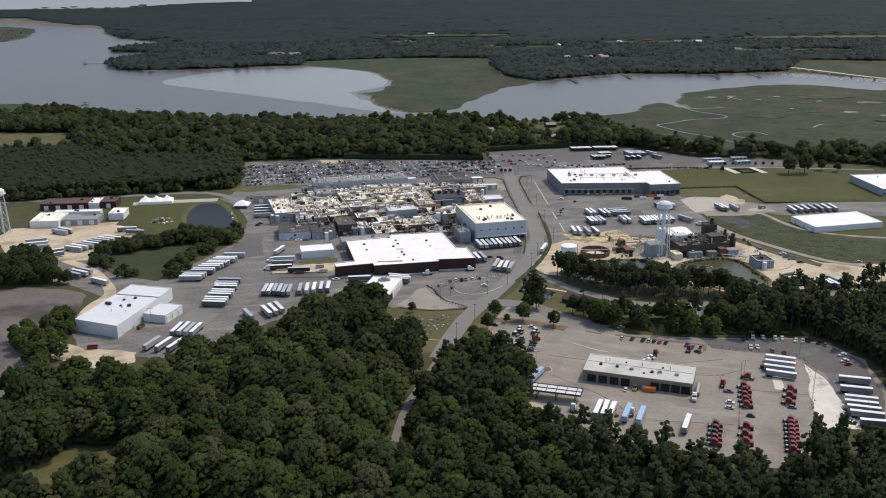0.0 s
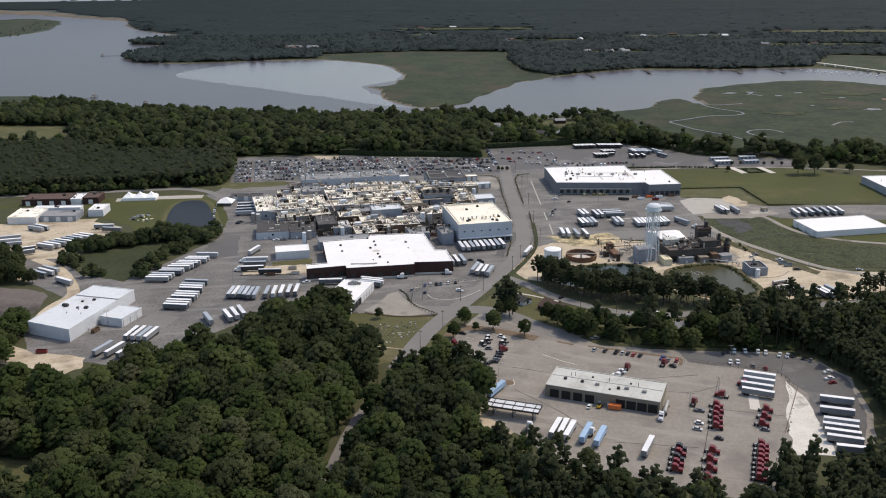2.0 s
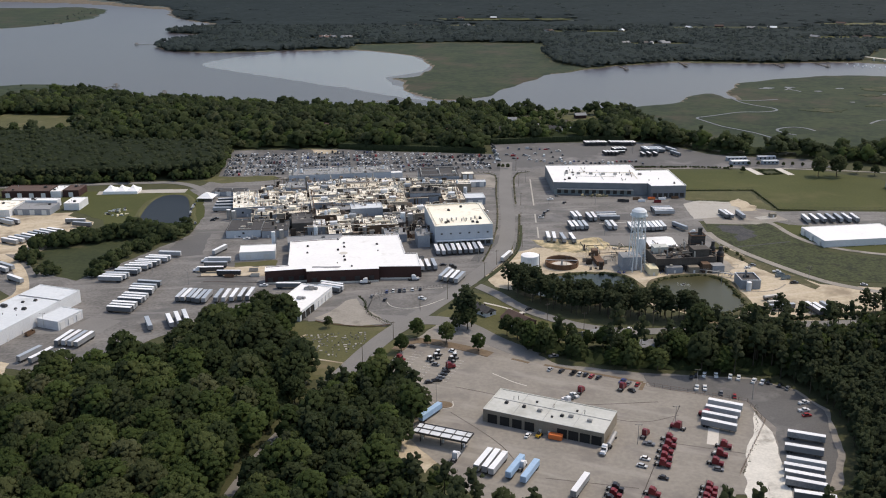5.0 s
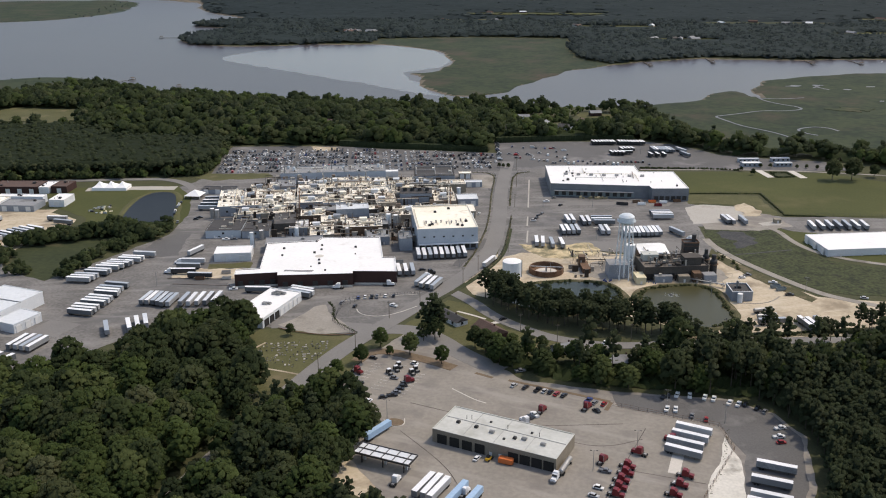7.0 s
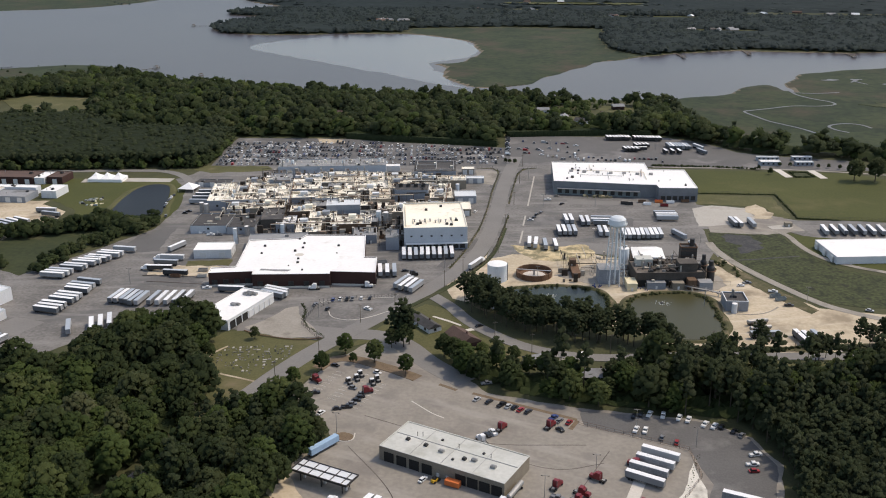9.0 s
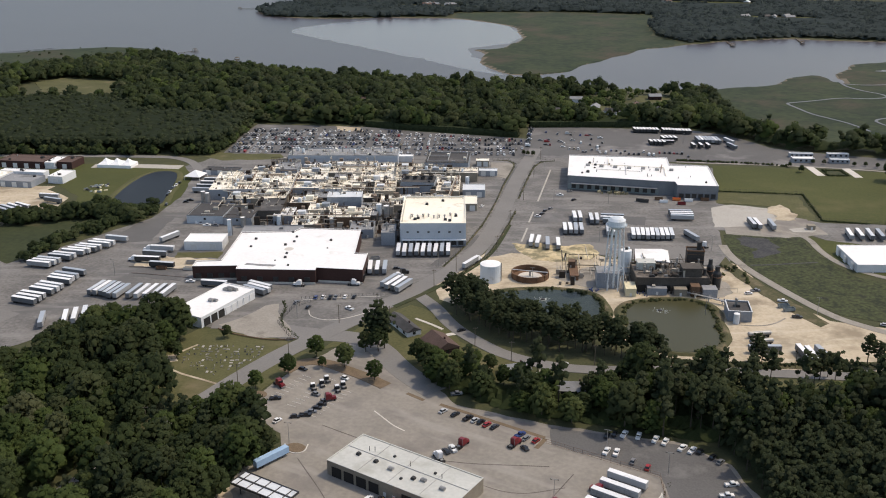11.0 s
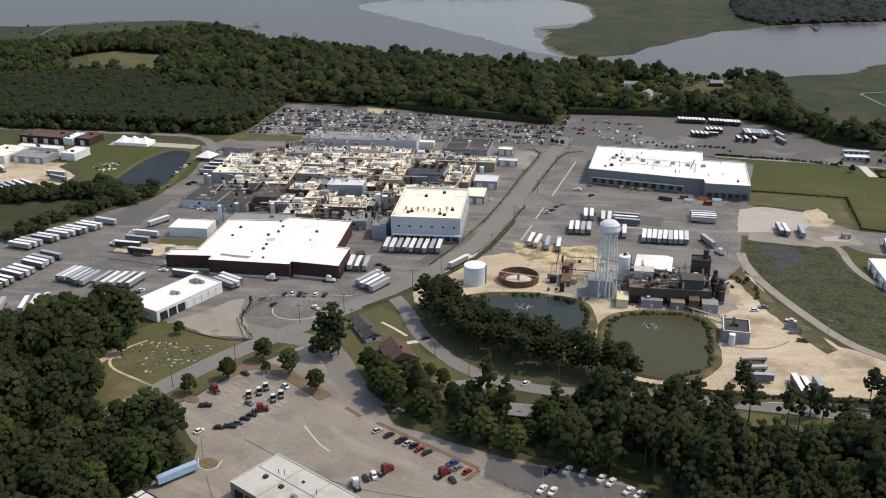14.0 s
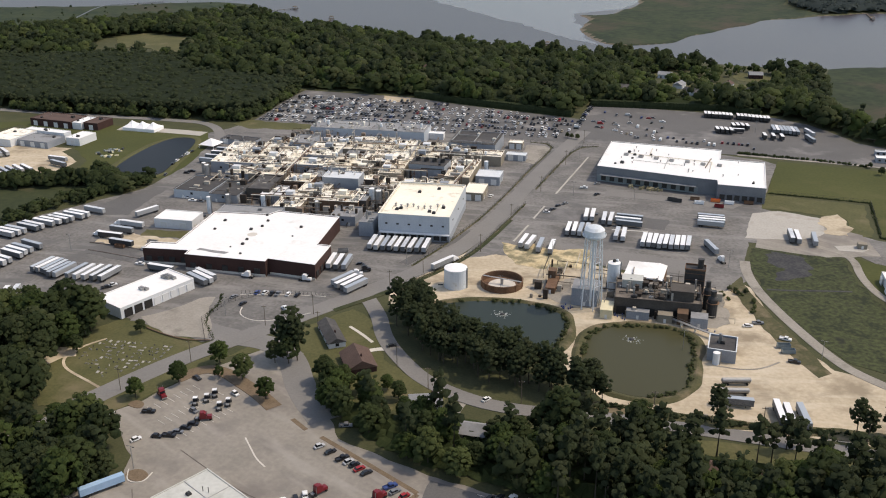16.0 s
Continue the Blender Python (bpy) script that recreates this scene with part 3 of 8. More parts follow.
EAST_YARD = [(78, 990), (214, 985), (226, 978), (228, 876), (300, 845), (330, 850), (420, 850), (420, 800), (300, 806), (284, 822), (229, 812), (230, 795), (232, 775), (236, 756), (228, 737), (150, 745), (100, 735), (84, 720), (80, 800), (78, 900), (76, 960)]
patch("pavement", PLANT_YARD, 0.10, ASPHALT, "worn grey asphalt yard round the plant", 0.6, "pavement", 1)
patch("ground_patch", [(-216, 928), (-200, 930), (-150, 938), (-140, 926), (-160, 914), (-192, 906), (-212, 912)], 0.13, LAWN, "rough grass beside the car park", 1.5, "lawn", 97)
patch("pavement", LOT_SHAPE, 0.14, LOT, "asphalt car park behind the plant", 0.3, "pavement", 2)
patch("pavement", LOT2_SHAPE, 0.18, LOT, "asphalt overflow lot with parked trailers", 0.3, "pavement", 3)
patch("pavement", EAST_YARD, 0.12, ASPHALT, "asphalt trailer yard before the warehouse", 0.6, "pavement", 4)
DEPOT_SHAPE = [(21, 524), (27, 548), (34, 566), (44, 588), (62, 590), (80, 566), (96, 552), (112, 536), (154, 529), (210, 528), (230, 516), (240, 495), (236, 455), (226, 425), (205, 416), (182, 418), (164, 374), (136, 380), (110, 393), (78, 404), (58, 432), (40, 455), (30, 440), (36, 462), (48, 474), (51, 484), (45, 494), (28, 506), (16, 514)]
patch("pavement", DEPOT_SHAPE, 0.11, DEPOT, "wide pinkish-grey paved truck depot yard", 0.6, "pavement", 5)
patch("pavement", [(156, 527), (212, 526), (229, 515), (238, 494), (232, 452), (222, 428), (206, 446), (211, 476), (203, 501), (158, 514)], 0.16, LOT, "grey asphalt strip along the depot's fence", 0.4, "pavement", 6)
patch("ground_patch", [(204.5, 490), (201, 475), (195, 455), (188, 433), (186, 414), (204, 412), (205, 425), (207, 452), (208.5, 471)], 0.2, WHITE_GRAVEL, "pale crushed gravel ramp", 1.0, "gravel", 7)
patch("ground_patch", [(32, 460), (46, 472), (54, 452), (60, 434), (52, 424), (38, 438)], 0.1, SAND, "bare sandy ground beside the fuel canopy", 1.5, "sand", 98)
patch("ground_patch", [(-48, 556), (-40, 582), (-25, 586), (14, 578), (8, 545), (2, 518), (-14, 505), (-30, 520)], 0.08, LAWN, "mown cemetery lawn", 1.0, "lawn", 8)
patch("ground_patch", [(30, 572), (60, 640), (74, 632), (98, 600), (118, 590), (140, 585), (130, 566), (105, 556), (90, 560), (80, 566), (68, 582), (50, 590)], 0.08, LAWN, "house lawns with worn patches", 1.0, "lawn", 9)
patch("ground_patch", [(5, 512), (14, 546), (24, 570), (33, 569), (26, 548), (20, 524), (12, 506)], 0.13, LAWN, "dry grass verge beside the road", 0.6, "lawn", 10)
patch("ground_patch", [(200, 584), (232, 592), (270, 600), (420, 622), (420, 585), (300, 566), (240, 562), (214, 574)], 0.09, LAWN, "shaded verge beside the side road", 1.0, "lawn", 31)
patch("ground_patch", [(238, 799), (250, 804), (262, 799), (269, 788), (263, 772), (254, 763), (247, 769), (252, 780), (243, 784)], 0.16, WET_MUD, "shallow dark mud pool in the wet hollow", 3.5, "pool", 32)
patch("ground_patch", [(232, 760), (239, 742), (251, 720), (263, 702), (276, 682), (284, 668), (279, 663), (268, 675), (254, 696), (245, 712), (237, 728), (229, 742)], 0.15, BANK, "weedy strip beside the gravel track", 0.8, "verge", 33)
patch("ground_patch", [(226, 986), (290, 990), (365, 996), (420, 960), (410, 870), (395, 856), (300, 849), (292, 914), (228, 908)], 0.15, FIELD, "large fenced mown grass field", 0.4, "field", 11)
patch("ground_patch", [(228, 904), (288, 908), (296, 850), (284, 846), (279, 876), (240, 878), (228, 876)], 0.14, LAWN, "dry grass strip beside the field", 1.0, "lawn", 12)
patch("ground_patch", [(231, 803), (242, 809), (262, 808), (280, 811), (286, 795), (291, 774), (308, 742), (420, 700), (420, 664), (330, 676), (292, 681), (268, 706), (246, 744), (234, 776)], 0.13, REEDS, "overgrown wet hollow full of rough grass", 1.2, "scrub", 13)
patch("ground_patch", [(286, 812), (296, 772), (312, 748), (420, 716), (420, 800), (305, 806)], 0.15, FIELD, "grass round the white warehouse", 0.8, "lawn", 14)
patch("ground_patch", [(84, 735), (76, 700), (66, 672), (74, 650), (106, 640), (176, 625), (205, 602), (250, 606), (310, 618), (420, 640), (420, 690), (330, 668), (286, 672), (262, 694), (240, 745), (224, 760), (190, 735), (150, 745)], 0.07, SAND, "bare sandy works yard round the ponds", 0.8, "sand", 15)
patch("ground_patch", [(97, 752), (114, 757), (132, 757), (146, 763), (153, 745), (150, 735), (137, 727), (121, 724), (106, 734)], 0.17, SAWDUST, "spilled yellow wood chips on the yard", 2.2, "wood chips", 16)
patch("ground_patch", [(228, 846), (262, 858), (290, 852), (300, 820), (272, 806), (234, 806)], 0.18, DEPOT, "pinkish bare hardstanding beside the field", 1.0, "pavement", 17)
patch("ground_patch", [(-372, 750), (-338, 700), (-318, 690), (-296, 668), (-280, 640), (-262, 648), (-258, 690), (-262, 712), (-245, 735), (-255, 775), (-285, 790), (-285, 800), (-370, 780)], 0.08, SAND, "sandy trailer yard of the neighbouring works", 0.8, "sand", 18)
patch("ground_patch", [(-460, 800), (-378, 850), (-300, 868), (-255, 872), (-225, 885), (-190, 868), (-170, 830), (-168, 770), (-190, 752), (-235, 752), (-250, 780), (-282, 800), (-300, 830), (-378, 835), (-400, 780), (-460, 770)], 0.06, FIELD, "mown grass round the tent and pond", 0.8, "lawn", 19)
patch("ground_patch", [(-264, 690), (-228, 644), (-200, 642), (-196, 690), (-178, 726), (-208, 740), (-240, 724)], 0.09, SCRUB, "overgrown green hollow ringed with bushes", 1.2, "scrub", 20)
patch("ground_patch", [(-340, 620), (-292, 628), (-258, 622), (-246, 612), (-240, 573), (-250, 545), (-236, 515), (-226, 480), (-230, 446), (-255, 425), (-300, 440), (-340, 520)], 0.08, OLD_ASPHALT, "old patched brown asphalt court", 1.0, "pavement", 21)
patch("ground_patch", [(-216, 520), (-182, 514), (-178, 500), (-190, 488), (-218, 500), (-240, 510), (-240, 535)], 0.13, SAND, "bare sandy building ground", 1.2, "sand", 22)
patch("ground_patch", [(-606, 1205), (-593, 1240), (-551, 1237), (-497, 1234), (-479, 1197), (-455, 1135), (-470, 1128), (-512, 1160), (-555, 1150)], 0.4, LAWN, "small hay meadow among the woods", 1.2, "field", 23)
patch("ground_patch", [(-178, 400), (-142, 402), (-136, 388), (-146, 358), (-182, 340), (-200, 360)], 0.06, LAWN, "clearing of bright grass among the woods", 2.0, "lawn", 24)
structure("road", ribbon([(-60, 150), (-42, 260), (-27, 358), (-25, 395), (-20, 441), (-11, 470), (-2, 505)], 4.2, 0.22), [ROAD], "narrow asphalt road through the wood", "road")
MAIN_ROAD = [(-3, 502), (12, 560), (30, 598), (45.5, 634), (61, 672), (71, 700), (77, 730), (78.5, 770), (77, 820), (73.5, 870), (71, 920), (70.5, 960), (70, 1010)]
structure("road", ribbon(MAIN_ROAD, 11.5, 0.22), [ROAD], "two-lane grey asphalt road past the plant", "road")
structure("road", ribbon([(58, 656), (68, 646), (77, 636), (86, 622), (96, 611), (108, 601), (122, 591), (140, 585), (160, 583), (187, 589), (216, 597), (252, 602), (307, 610), (500, 640)], 8.2, 0.24), [ROAD], "narrow asphalt side road under the trees", "road")
structure("road", ribbon([(26, 590), (44, 592), (60, 584), (78, 562), (100, 545)], 13.0, 0.17), [ROAD], "worn asphalt depot driveway", "road")
structure("road", ribbon([(-900, 790), (-600, 840), (-421, 871), (-365, 880), (-313, 892), (-262, 902), (-236, 906), (-208, 890), (-185, 852)], 8.0, 0.24), [ROAD], "asphalt lane along the pine wood", "road")
structure("road", ribbon([(231, 782), (234, 766), (243, 744), (256, 722), (268, 704), (281, 686), (294, 672), (330, 655), (420, 640)], 5.6, 0.21), [LANE], "worn gravel track past the hollow", "road")
structure("ditch", ribbon([(247, 748), (260, 752), (274, 758), (288, 763)], 1.6, 0.19), [WET_MUD], "dark ditch across the wet hollow", "ditch")
structure("ditch", ribbon([(236, 655), (248, 656), (256, 661), (262, 670)], 1.0, 0.13), [LANE], "dark wet trail across the sand", "trail")
structure("road", ribbon([(262, 822), (286, 815), (292, 780), (308, 752), (350, 735), (430, 725)], 4.5, 0.23), [LANE], "curving gravel track to the white warehouse", "road")
structure("road", ribbon([(-290, 690), (-262, 668), (-240, 636), (-228, 612), (-236, 590), (-232, 560)], 8.0, 0.2), [SAND], "sandy lane between the yards", "road")
structure("road", ribbon([(-292, 862), (-250, 872), (-215, 876)], 12.0, 0.12), [GRAVEL], "gravel apron before the tent", "road")
structure("road", ribbon([(-31, 564), (-36, 554), (-36, 544), (-34, 539), (-27, 534), (-12, 530.5), (2, 527)], 1.3, 0.18), [SAND], "sandy cemetery path", "path")
patch("ground_patch", [(-56, 540), (-44, 549), (-36, 552), (-33, 546), (-38, 534), (-50, 529)], 0.15, SAND, "trodden bare ground beside the cemetery", 1.2, "sand", 108)
structure("road", ribbon([(196, 991), (250, 996), (300, 1001), (365, 1000), (460, 985)], 3.4, 0.25), [LANE], "pale lane between overflow lot and field", "road")
for a, b in (((305, 1000), (312, 973)), ((334, 1001), (341, 974))):
    structure("driveway", ribbon([a, b], 6.5, 0.29), [PALE_CONCRETE], "pale concrete drive into the field", "driveway")
structure("planting_strip", ribbon([(24, 547), (29, 560), (40, 561), (51, 556.5), (63, 552), (76, 545)], 7.0, 0.3), [MULCH], "planting strip of brown bark mulch", "planting bed")
structure("kerb", ribbon([(50.5, 487), (55, 480.5), (61, 482.5), (60, 489)], 0.4, 0.36), [PALE_CONCRETE], "pale concrete kerb round the mulch island", "kerb")
structure("painted_line", ribbon([(78, 522), (84, 517), (90, 512), (96, 509)], 0.6, 0.2), [PALE_CONCRETE], "worn white painted line on the asphalt", "marking")
for x0, y0, n in ((27.5, 524, 8), (38, 518, 10), (50, 512, 9)):
    for k in range(n):
        x, y = x0 + 0.9 * k, y0 + 3.1 * k
        structure("painted_line", ribbon([(x, y), (x + 5, y - 1.4)], 0.13, 0.2, 0), [PAINT_LINE], "worn parking bay line", "marking")
for x, y, r in ((56, 485.5, 5), (22, 524, 4)):
    patch("ground_patch", smooth([(x - r, y - r * 0.6), (x + r, y - r * 0.7), (x + r * 0.8, y + r * 0.6), (x - r * 0.7, y + r * 0.7)], 2), 0.3, MULCH, "planted island of brown bark mulch", 0.3, "planting bed", int(x))


def pond(poly, mat, label, bank, height=0.9):
    """A pond behind a low grassy bank."""
    poly = smooth(poly, 3)
    n = len(poly)
    c = (sum(p[0] for p in poly) / n, sum(p[1] for p in poly) / n)

    def ring(grow):
        out = []
        for i, p in enumerate(poly):
            a, b = Vector(poly[i - 1]), Vector(poly[(i + 1) % n])
            d = (b - a).normalized()
            nrm = Vector((d.y, -d.x))
            if nrm.dot(Vector(p) - Vector(c)) < 0:
                nrm = -nrm
            g = grow * (1 + 0.35 * noise.noise((p[0] * 0.08, p[1] * 0.08, 1)))
            out.append((p[0] + nrm.x * g, p[1] + nrm.y * g))
        return out
    b = Build()
    rings = [(ring(5.0), 0.02), (ring(3.0), height), (ring(2.0), height), (ring(-0.8), -0.1)]
    for (r0, z0), (r1, z1) in zip(rings, rings[1:]):
        b.add([(x, y, z0) for x, y in r0] + [(x, y, z1) for x, y in r1], [(i, (i + 1) % n, n + (i + 1) % n, n + i) for i in range(n)])
    structure("bank", b, [bank], "low grassy bank round the pond", "bank")
    structure("water", Build().prism(ring(-0.1), -0.3, 0.25), [mat], label, "pond")


POND_A = [(92, 642), (88, 652), (97, 662), (115, 675), (142, 682), (160, 676), (166, 660), (166, 640), (158, 628), (120, 628)]
POND_B = [(178, 640), (176, 664), (186, 676), (212, 684), (224, 674), (227, 650), (229, 630), (220, 617), (204, 613), (186, 622)]
POND_C = [(-220, 776), (-232, 829), (-231, 858), (-215, 863), (-205, 853), (-193, 824), (-183, 795), (-175, 776), (-185, 762), (-205, 762)]
pond(POND_A, TEAL_WATER, "green-grey settling pond", BANK)
pond(POND_B, POND_WATER, "murky olive settling pond", BANK)
pond(POND_C, DARK_POND, "dark rain-water pond", LAWN, 0.4)

# added glowing sheet that stands in for far water, sky and haze
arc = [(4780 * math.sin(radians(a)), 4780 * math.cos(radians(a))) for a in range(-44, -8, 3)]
structure("backdrop", Build().add([(x, y, -30) for x, y in arc] + [(x, y, 120) for x, y in arc], [(i, i + 1, len(arc) + i + 1, len(arc) + i) for i in range(len(arc) - 1)]), [HAZE], "glowing backdrop sheet painted as pale far water and haze", "distance")

CLEARINGS = [(900, 2480, 320, 60), (1320, 2440, 260, 60), (620, 2730, 380, 80), (220, 2620, 220, 50), (1150, 2860, 520, 70), (-420, 2430, 160, 40), (360, 2330, 160, 36), (-150, 2780, 260, 50), (1500, 2700, 300, 80), (0, 3000, 400, 70)]
for k, (x, y, w, d) in enumerate(CLEARINGS):
    z = float(land_height(np.array([x]), np.array([y]))[0])
    patch("ground_patch", smooth([(x - w / 2, y - d / 2), (x + w / 2, y - d / 2), (x + w / 2, y + d / 2), (x - w / 2, y + d / 2)], 2), 3.0, (FIELD, LAWN, SCRUB)[k % 3], "open ground among the far woods", 9.0, "field", k).location.z = z
for k, (x, y, r) in enumerate(((478, 1676, 12), (515, 1685, 9), (550, 1645, 7), (652, 1505, 14), (593, 1677, 6), (647, 1620, 6), (574, 1540, 5), (850, 1400, 12), (690, 1470, 6))):
    patch("water_pool", smooth([(x - r * 1.6, y - r * 0.6), (x + r * 0.4, y - r * 0.9), (x + r * 1.2, y + r * 0.2), (x - r * 0.3, y + r * 0.5)], 2), -21.95, RIVER, "small brackish pool in the marsh", 3.0, "pool", k)
MARSH_PATCHES = random.Random(31)
for k in range(26):
    x, y, r = MARSH_PATCHES.uniform(330, 860), MARSH_PATCHES.uniform(1330, 1740), MARSH_PATCHES.uniform(10, 34)
    if y < 1480 - (x - 330) * 0.2 or x < 500 or k in (9, 7, 24):
        continue
    patch("ground_patch", smooth([(x - r * 2, y - r * 0.6), (x + r, y - r * 0.9), (x + r * 1.8, y + r * 0.5), (x - r * 0.6, y + r * 0.8)], 2), -21.93 + 0.012 * k, (MULCH if r < 18 else SCRUB, SCRUB, REEDS)[k % 3], "darker reeds and mud in the marsh" if k % 3 else "brown tidal mud in the marsh", 6.0, "marsh", k + 50)
patch("ground_patch", [(192, 596), (196, 604), (250, 613), (300, 626), (420, 652), (420, 646), (300, 618), (250, 606), (205, 598)], 0.28, BANK, "weedy ditch between sand yard and road", 0.8, "verge", 35)

structure("road_bridge", ribbon([(720, 2110), (757, 2088), (815, 1985), (870, 1880), (1100, 1640)], 9, -17.5), [PALE_CONCRETE], "long low road bridge over the creek", "bridge")
for k in range(14):
    x, y = 740 + 14 * k, 2095 - 21.5 * k
    structure("bridge_pier", Build().box(x - 1, x + 1, y - 3, y + 3, WATER_LEVEL - 3, -17.9), [PALE_CONCRETE], "concrete bridge pier standing in water", "pier")

# details of the paved yards
patch("ground_patch", [(181.5, 479.5), (186.3, 478.3), (181.5, 456.8), (176.7, 458)], 0.15, PALE_CONCRETE, "pale concrete slab let into the depot yard", 0.05, "slab", 60)
patch("ground_patch", [(-141, 1056), (-114, 1055), (-106, 1040), (-133, 1036)], 0.2, SAND, "bare sandy corner of the car park", 1.0, "sand", 63)
for k, line in enumerate(([(170, 494), (158, 458), (137, 392)], [(158.5, 458), (192, 451)], [(105, 423.5), (143, 419)], [(60, 478), (84, 452), (92, 436)], [(60, 505), (110, 488), (160, 497)], [(130, 480), (150, 474), (168, 484)])):
    structure("pavement_joint", ribbon(line, 0.4, 0.16), [OLD_ASPHALT], "dark tarred joint in the paving", "joint")
for line in ([(104.9, 534.6), (123.4, 528.6), (140, 523), (155, 518)], [(155.3, 517.4), (152.6, 508.9)], [(87.5, 540.9), (96.9, 536.4)]):
    structure("planting_strip", ribbon(line, 2.0, 0.17), [MULCH], "brown planting strip along the parked cars", "verge")
for line in ([(7.7, 618), (10.5, 611.5), (17, 608), (25.2, 608.3), (33.9, 614.9), (43, 626.5)], [(-2, 630), (20, 640), (40, 646)]):
    structure("kerb", ribbon(line, 0.5, 0.34), [PALE_CONCRETE], "pale concrete kerb beside the asphalt", "kerb")
for k, q in enumerate(([(100, 800), (180, 812), (178, 830), (98, 822)], [(-170, 560), (-150, 556), (-146, 576), (-166, 580)], [(-120, 640), (-84, 640), (-86, 690), (-124, 688)], [(60, 700), (76, 760), (70, 764), (54, 702)], [(130, 860), (212, 868), (216, 878), (126, 872)], [(60, 900), (76, 880), (76, 940), (62, 944)], [(-170, 690), (-140, 700), (-150, 750), (-168, 740)], [(100, 740), (214, 752), (216, 770), (100, 764)])):
    patch("ground_patch", q, 0.155, (LOT, ROAD)[k % 3 == 1], "darker repaired stretch of yard asphalt" if k % 3 != 1 else "paler worn stretch of yard asphalt", 1.0, "pavement", 70 + k)
structure("painted_line", ribbon([(150, 800), (171, 805)], 0.7, 0.175), [PAINT_LINE], "worn white painted line on the asphalt", "marking")
patch("ground_patch", [(226, 818), (224, 863), (239, 875), (265, 871), (269, 846), (262, 832), (246, 824)], 0.21, GRAVEL, "pale concrete slab of a cleared building", 0.5, "slab", 61)
patch("ground_patch", [(263, 868), (273, 884), (279, 874), (284, 848), (270, 842), (267, 856)], 0.27, SAND, "heaped pale sand beside the field", 2.2, "sand", 91)
structure("verge", ribbon([(52, 634), (66, 662), (77, 690), (86, 722), (88, 750), (87.5, 790)], 3.4, 0.25), [SCRUB], "grassy verge between road and sand yard", "verge")
ROAD_FENCES = [[(93, 970), (82, 964), (78.5, 945), (80, 905), (82.5, 852)], [(86, 822), (87, 785), (87, 748), (86, 724), (79, 697), (69, 674)], [(40, 961), (54, 962), (62.5, 951), (64, 890), (68, 835), (69.5, 790), (68.5, 760), (67, 730), (63, 700)]]
patch("ground_patch", [(313, 992), (331, 994), (335, 976), (315, 973)], 0.28, SCRUB, "low planting beside the field drive", 0.8, "planting bed", 113)
for line in ROAD_FENCES:
    structure("verge", ribbon(line, 1.3, 0.26), [BANK], "dull weedy strip under the road fence", "verge")
for line in ([(94, 940), (98, 849)], [(99, 823), (100, 798)], [(101, 786), (102, 757)]):
    structure("planting_strip", ribbon(line, 1.2, 0.3), [GRAVEL], "pale concrete strip across the asphalt", "kerb")
patch("ground_patch", [(40, 952), (54, 956), (61.5, 946), (62.5, 905), (50, 910)], 0.175, LANE, "bare dusty ground at the corner of the works", 1.0, "ground", 111)
structure("pavement", ribbon([(-36, 590), (-14, 596), (4, 590), (22, 590)], 14.0, 0.165), [ROAD], "pale worn asphalt apron before the gate", "pavement")
structure("driveway", ribbon([(145, 580), (145.5, 570), (150, 561)], 4.5, 0.14), [LANE], "dusty drive to the cottage among the trees", "driveway")
structure("driveway", ribbon([(84, 600), (94, 610), (100, 607)], 3.0, 0.14), [PALE_CONCRETE], "pale concrete drive beside the bungalow", "driveway")
structure("driveway", ribbon([(68, 622), (78, 617), (86, 612)], 1.6, 0.14), [PALE_CONCRETE], "pale garden path of the house", "path")
patch("ground_patch", [(132, 700), (150, 722), (176, 734), (226, 738), (236, 700), (226, 690), (176, 684), (150, 690)], 0.135, LANE, "oily grey-brown ground round the boiler hall", 2.0, "ground", 90)
patch("ground_patch", [(275, 826), (289, 833), (294, 828), (290, 822), (278, 819)], 0.3, GRAVEL, "gravel traffic island by the gate cabin", 0.4, "island", 92)
patch("ground_patch", [(-111, 684), (-82, 692), (-80, 681), (-106, 676)], 0.165, LAWN, "rough grass beside the white store", 1.0, "lawn", 93)
patch("ground_patch", [(-132, 672), (-108, 676), (-80, 680), (-80, 660), (-126, 655)], 0.16, SAND, "trampled sandy ground beside the packing hall", 2.0, "sand", 94)
patch("pavement", [(-32, 588), (-24, 600), (-19, 618), (-12, 622), (-8, 612), (2, 600), (13, 585), (4, 580), (-8, 579), (-22, 583)], 0.19, LANE, "pale dusty asphalt apron beside the garage", 0.8, "pavement", 95)
structure("boundary_wall", ribbon([(-30, 584), (-22, 580), (-4, 577.5), (6, 578), (15, 582)], 0.6, 0.75), [BROWN_WALL], "low brown wall between cemetery and yard", "wall")
for line in ([(-127, 654), (-108, 656.5), (-86.6, 658)], [(-119.6, 645), (-100, 646), (-81.7, 646.5)]):
    structure("retaining_wall", ribbon(line, 0.8, 0.42), [OLD_ASPHALT], "low stained concrete wall beside the packing hall", "wall")

# ---- buildings ----
def inset(poly, d):
    """The polygon drawn in by d metres."""
    if sum(a[0] * b[1] - b[0] * a[1] for a, b in zip(poly, poly[1:] + poly[:1])) < 0:
        poly = poly[::-1]
    out = []
    for i, p in enumerate(poly):
        a, b, c = Vector(poly[i - 1]), Vector(p), Vector(poly[(i + 1) % len(poly)])
        e, f = (b - a).normalized(), (c - b).normalized()
        n1, n2 = Vector((-e.y, e.x)), Vector((-f.y, f.x))
        m = (n1 + n2) / max(0.3, 1 + n1.dot(n2))
        out.append((p[0] + m.x * d, p[1] + m.y * d))
    return out


def rect(w, d):
    return [(-w / 2, -d / 2), (w / 2, -d / 2), (w / 2, d / 2), (-w / 2, d / 2)]


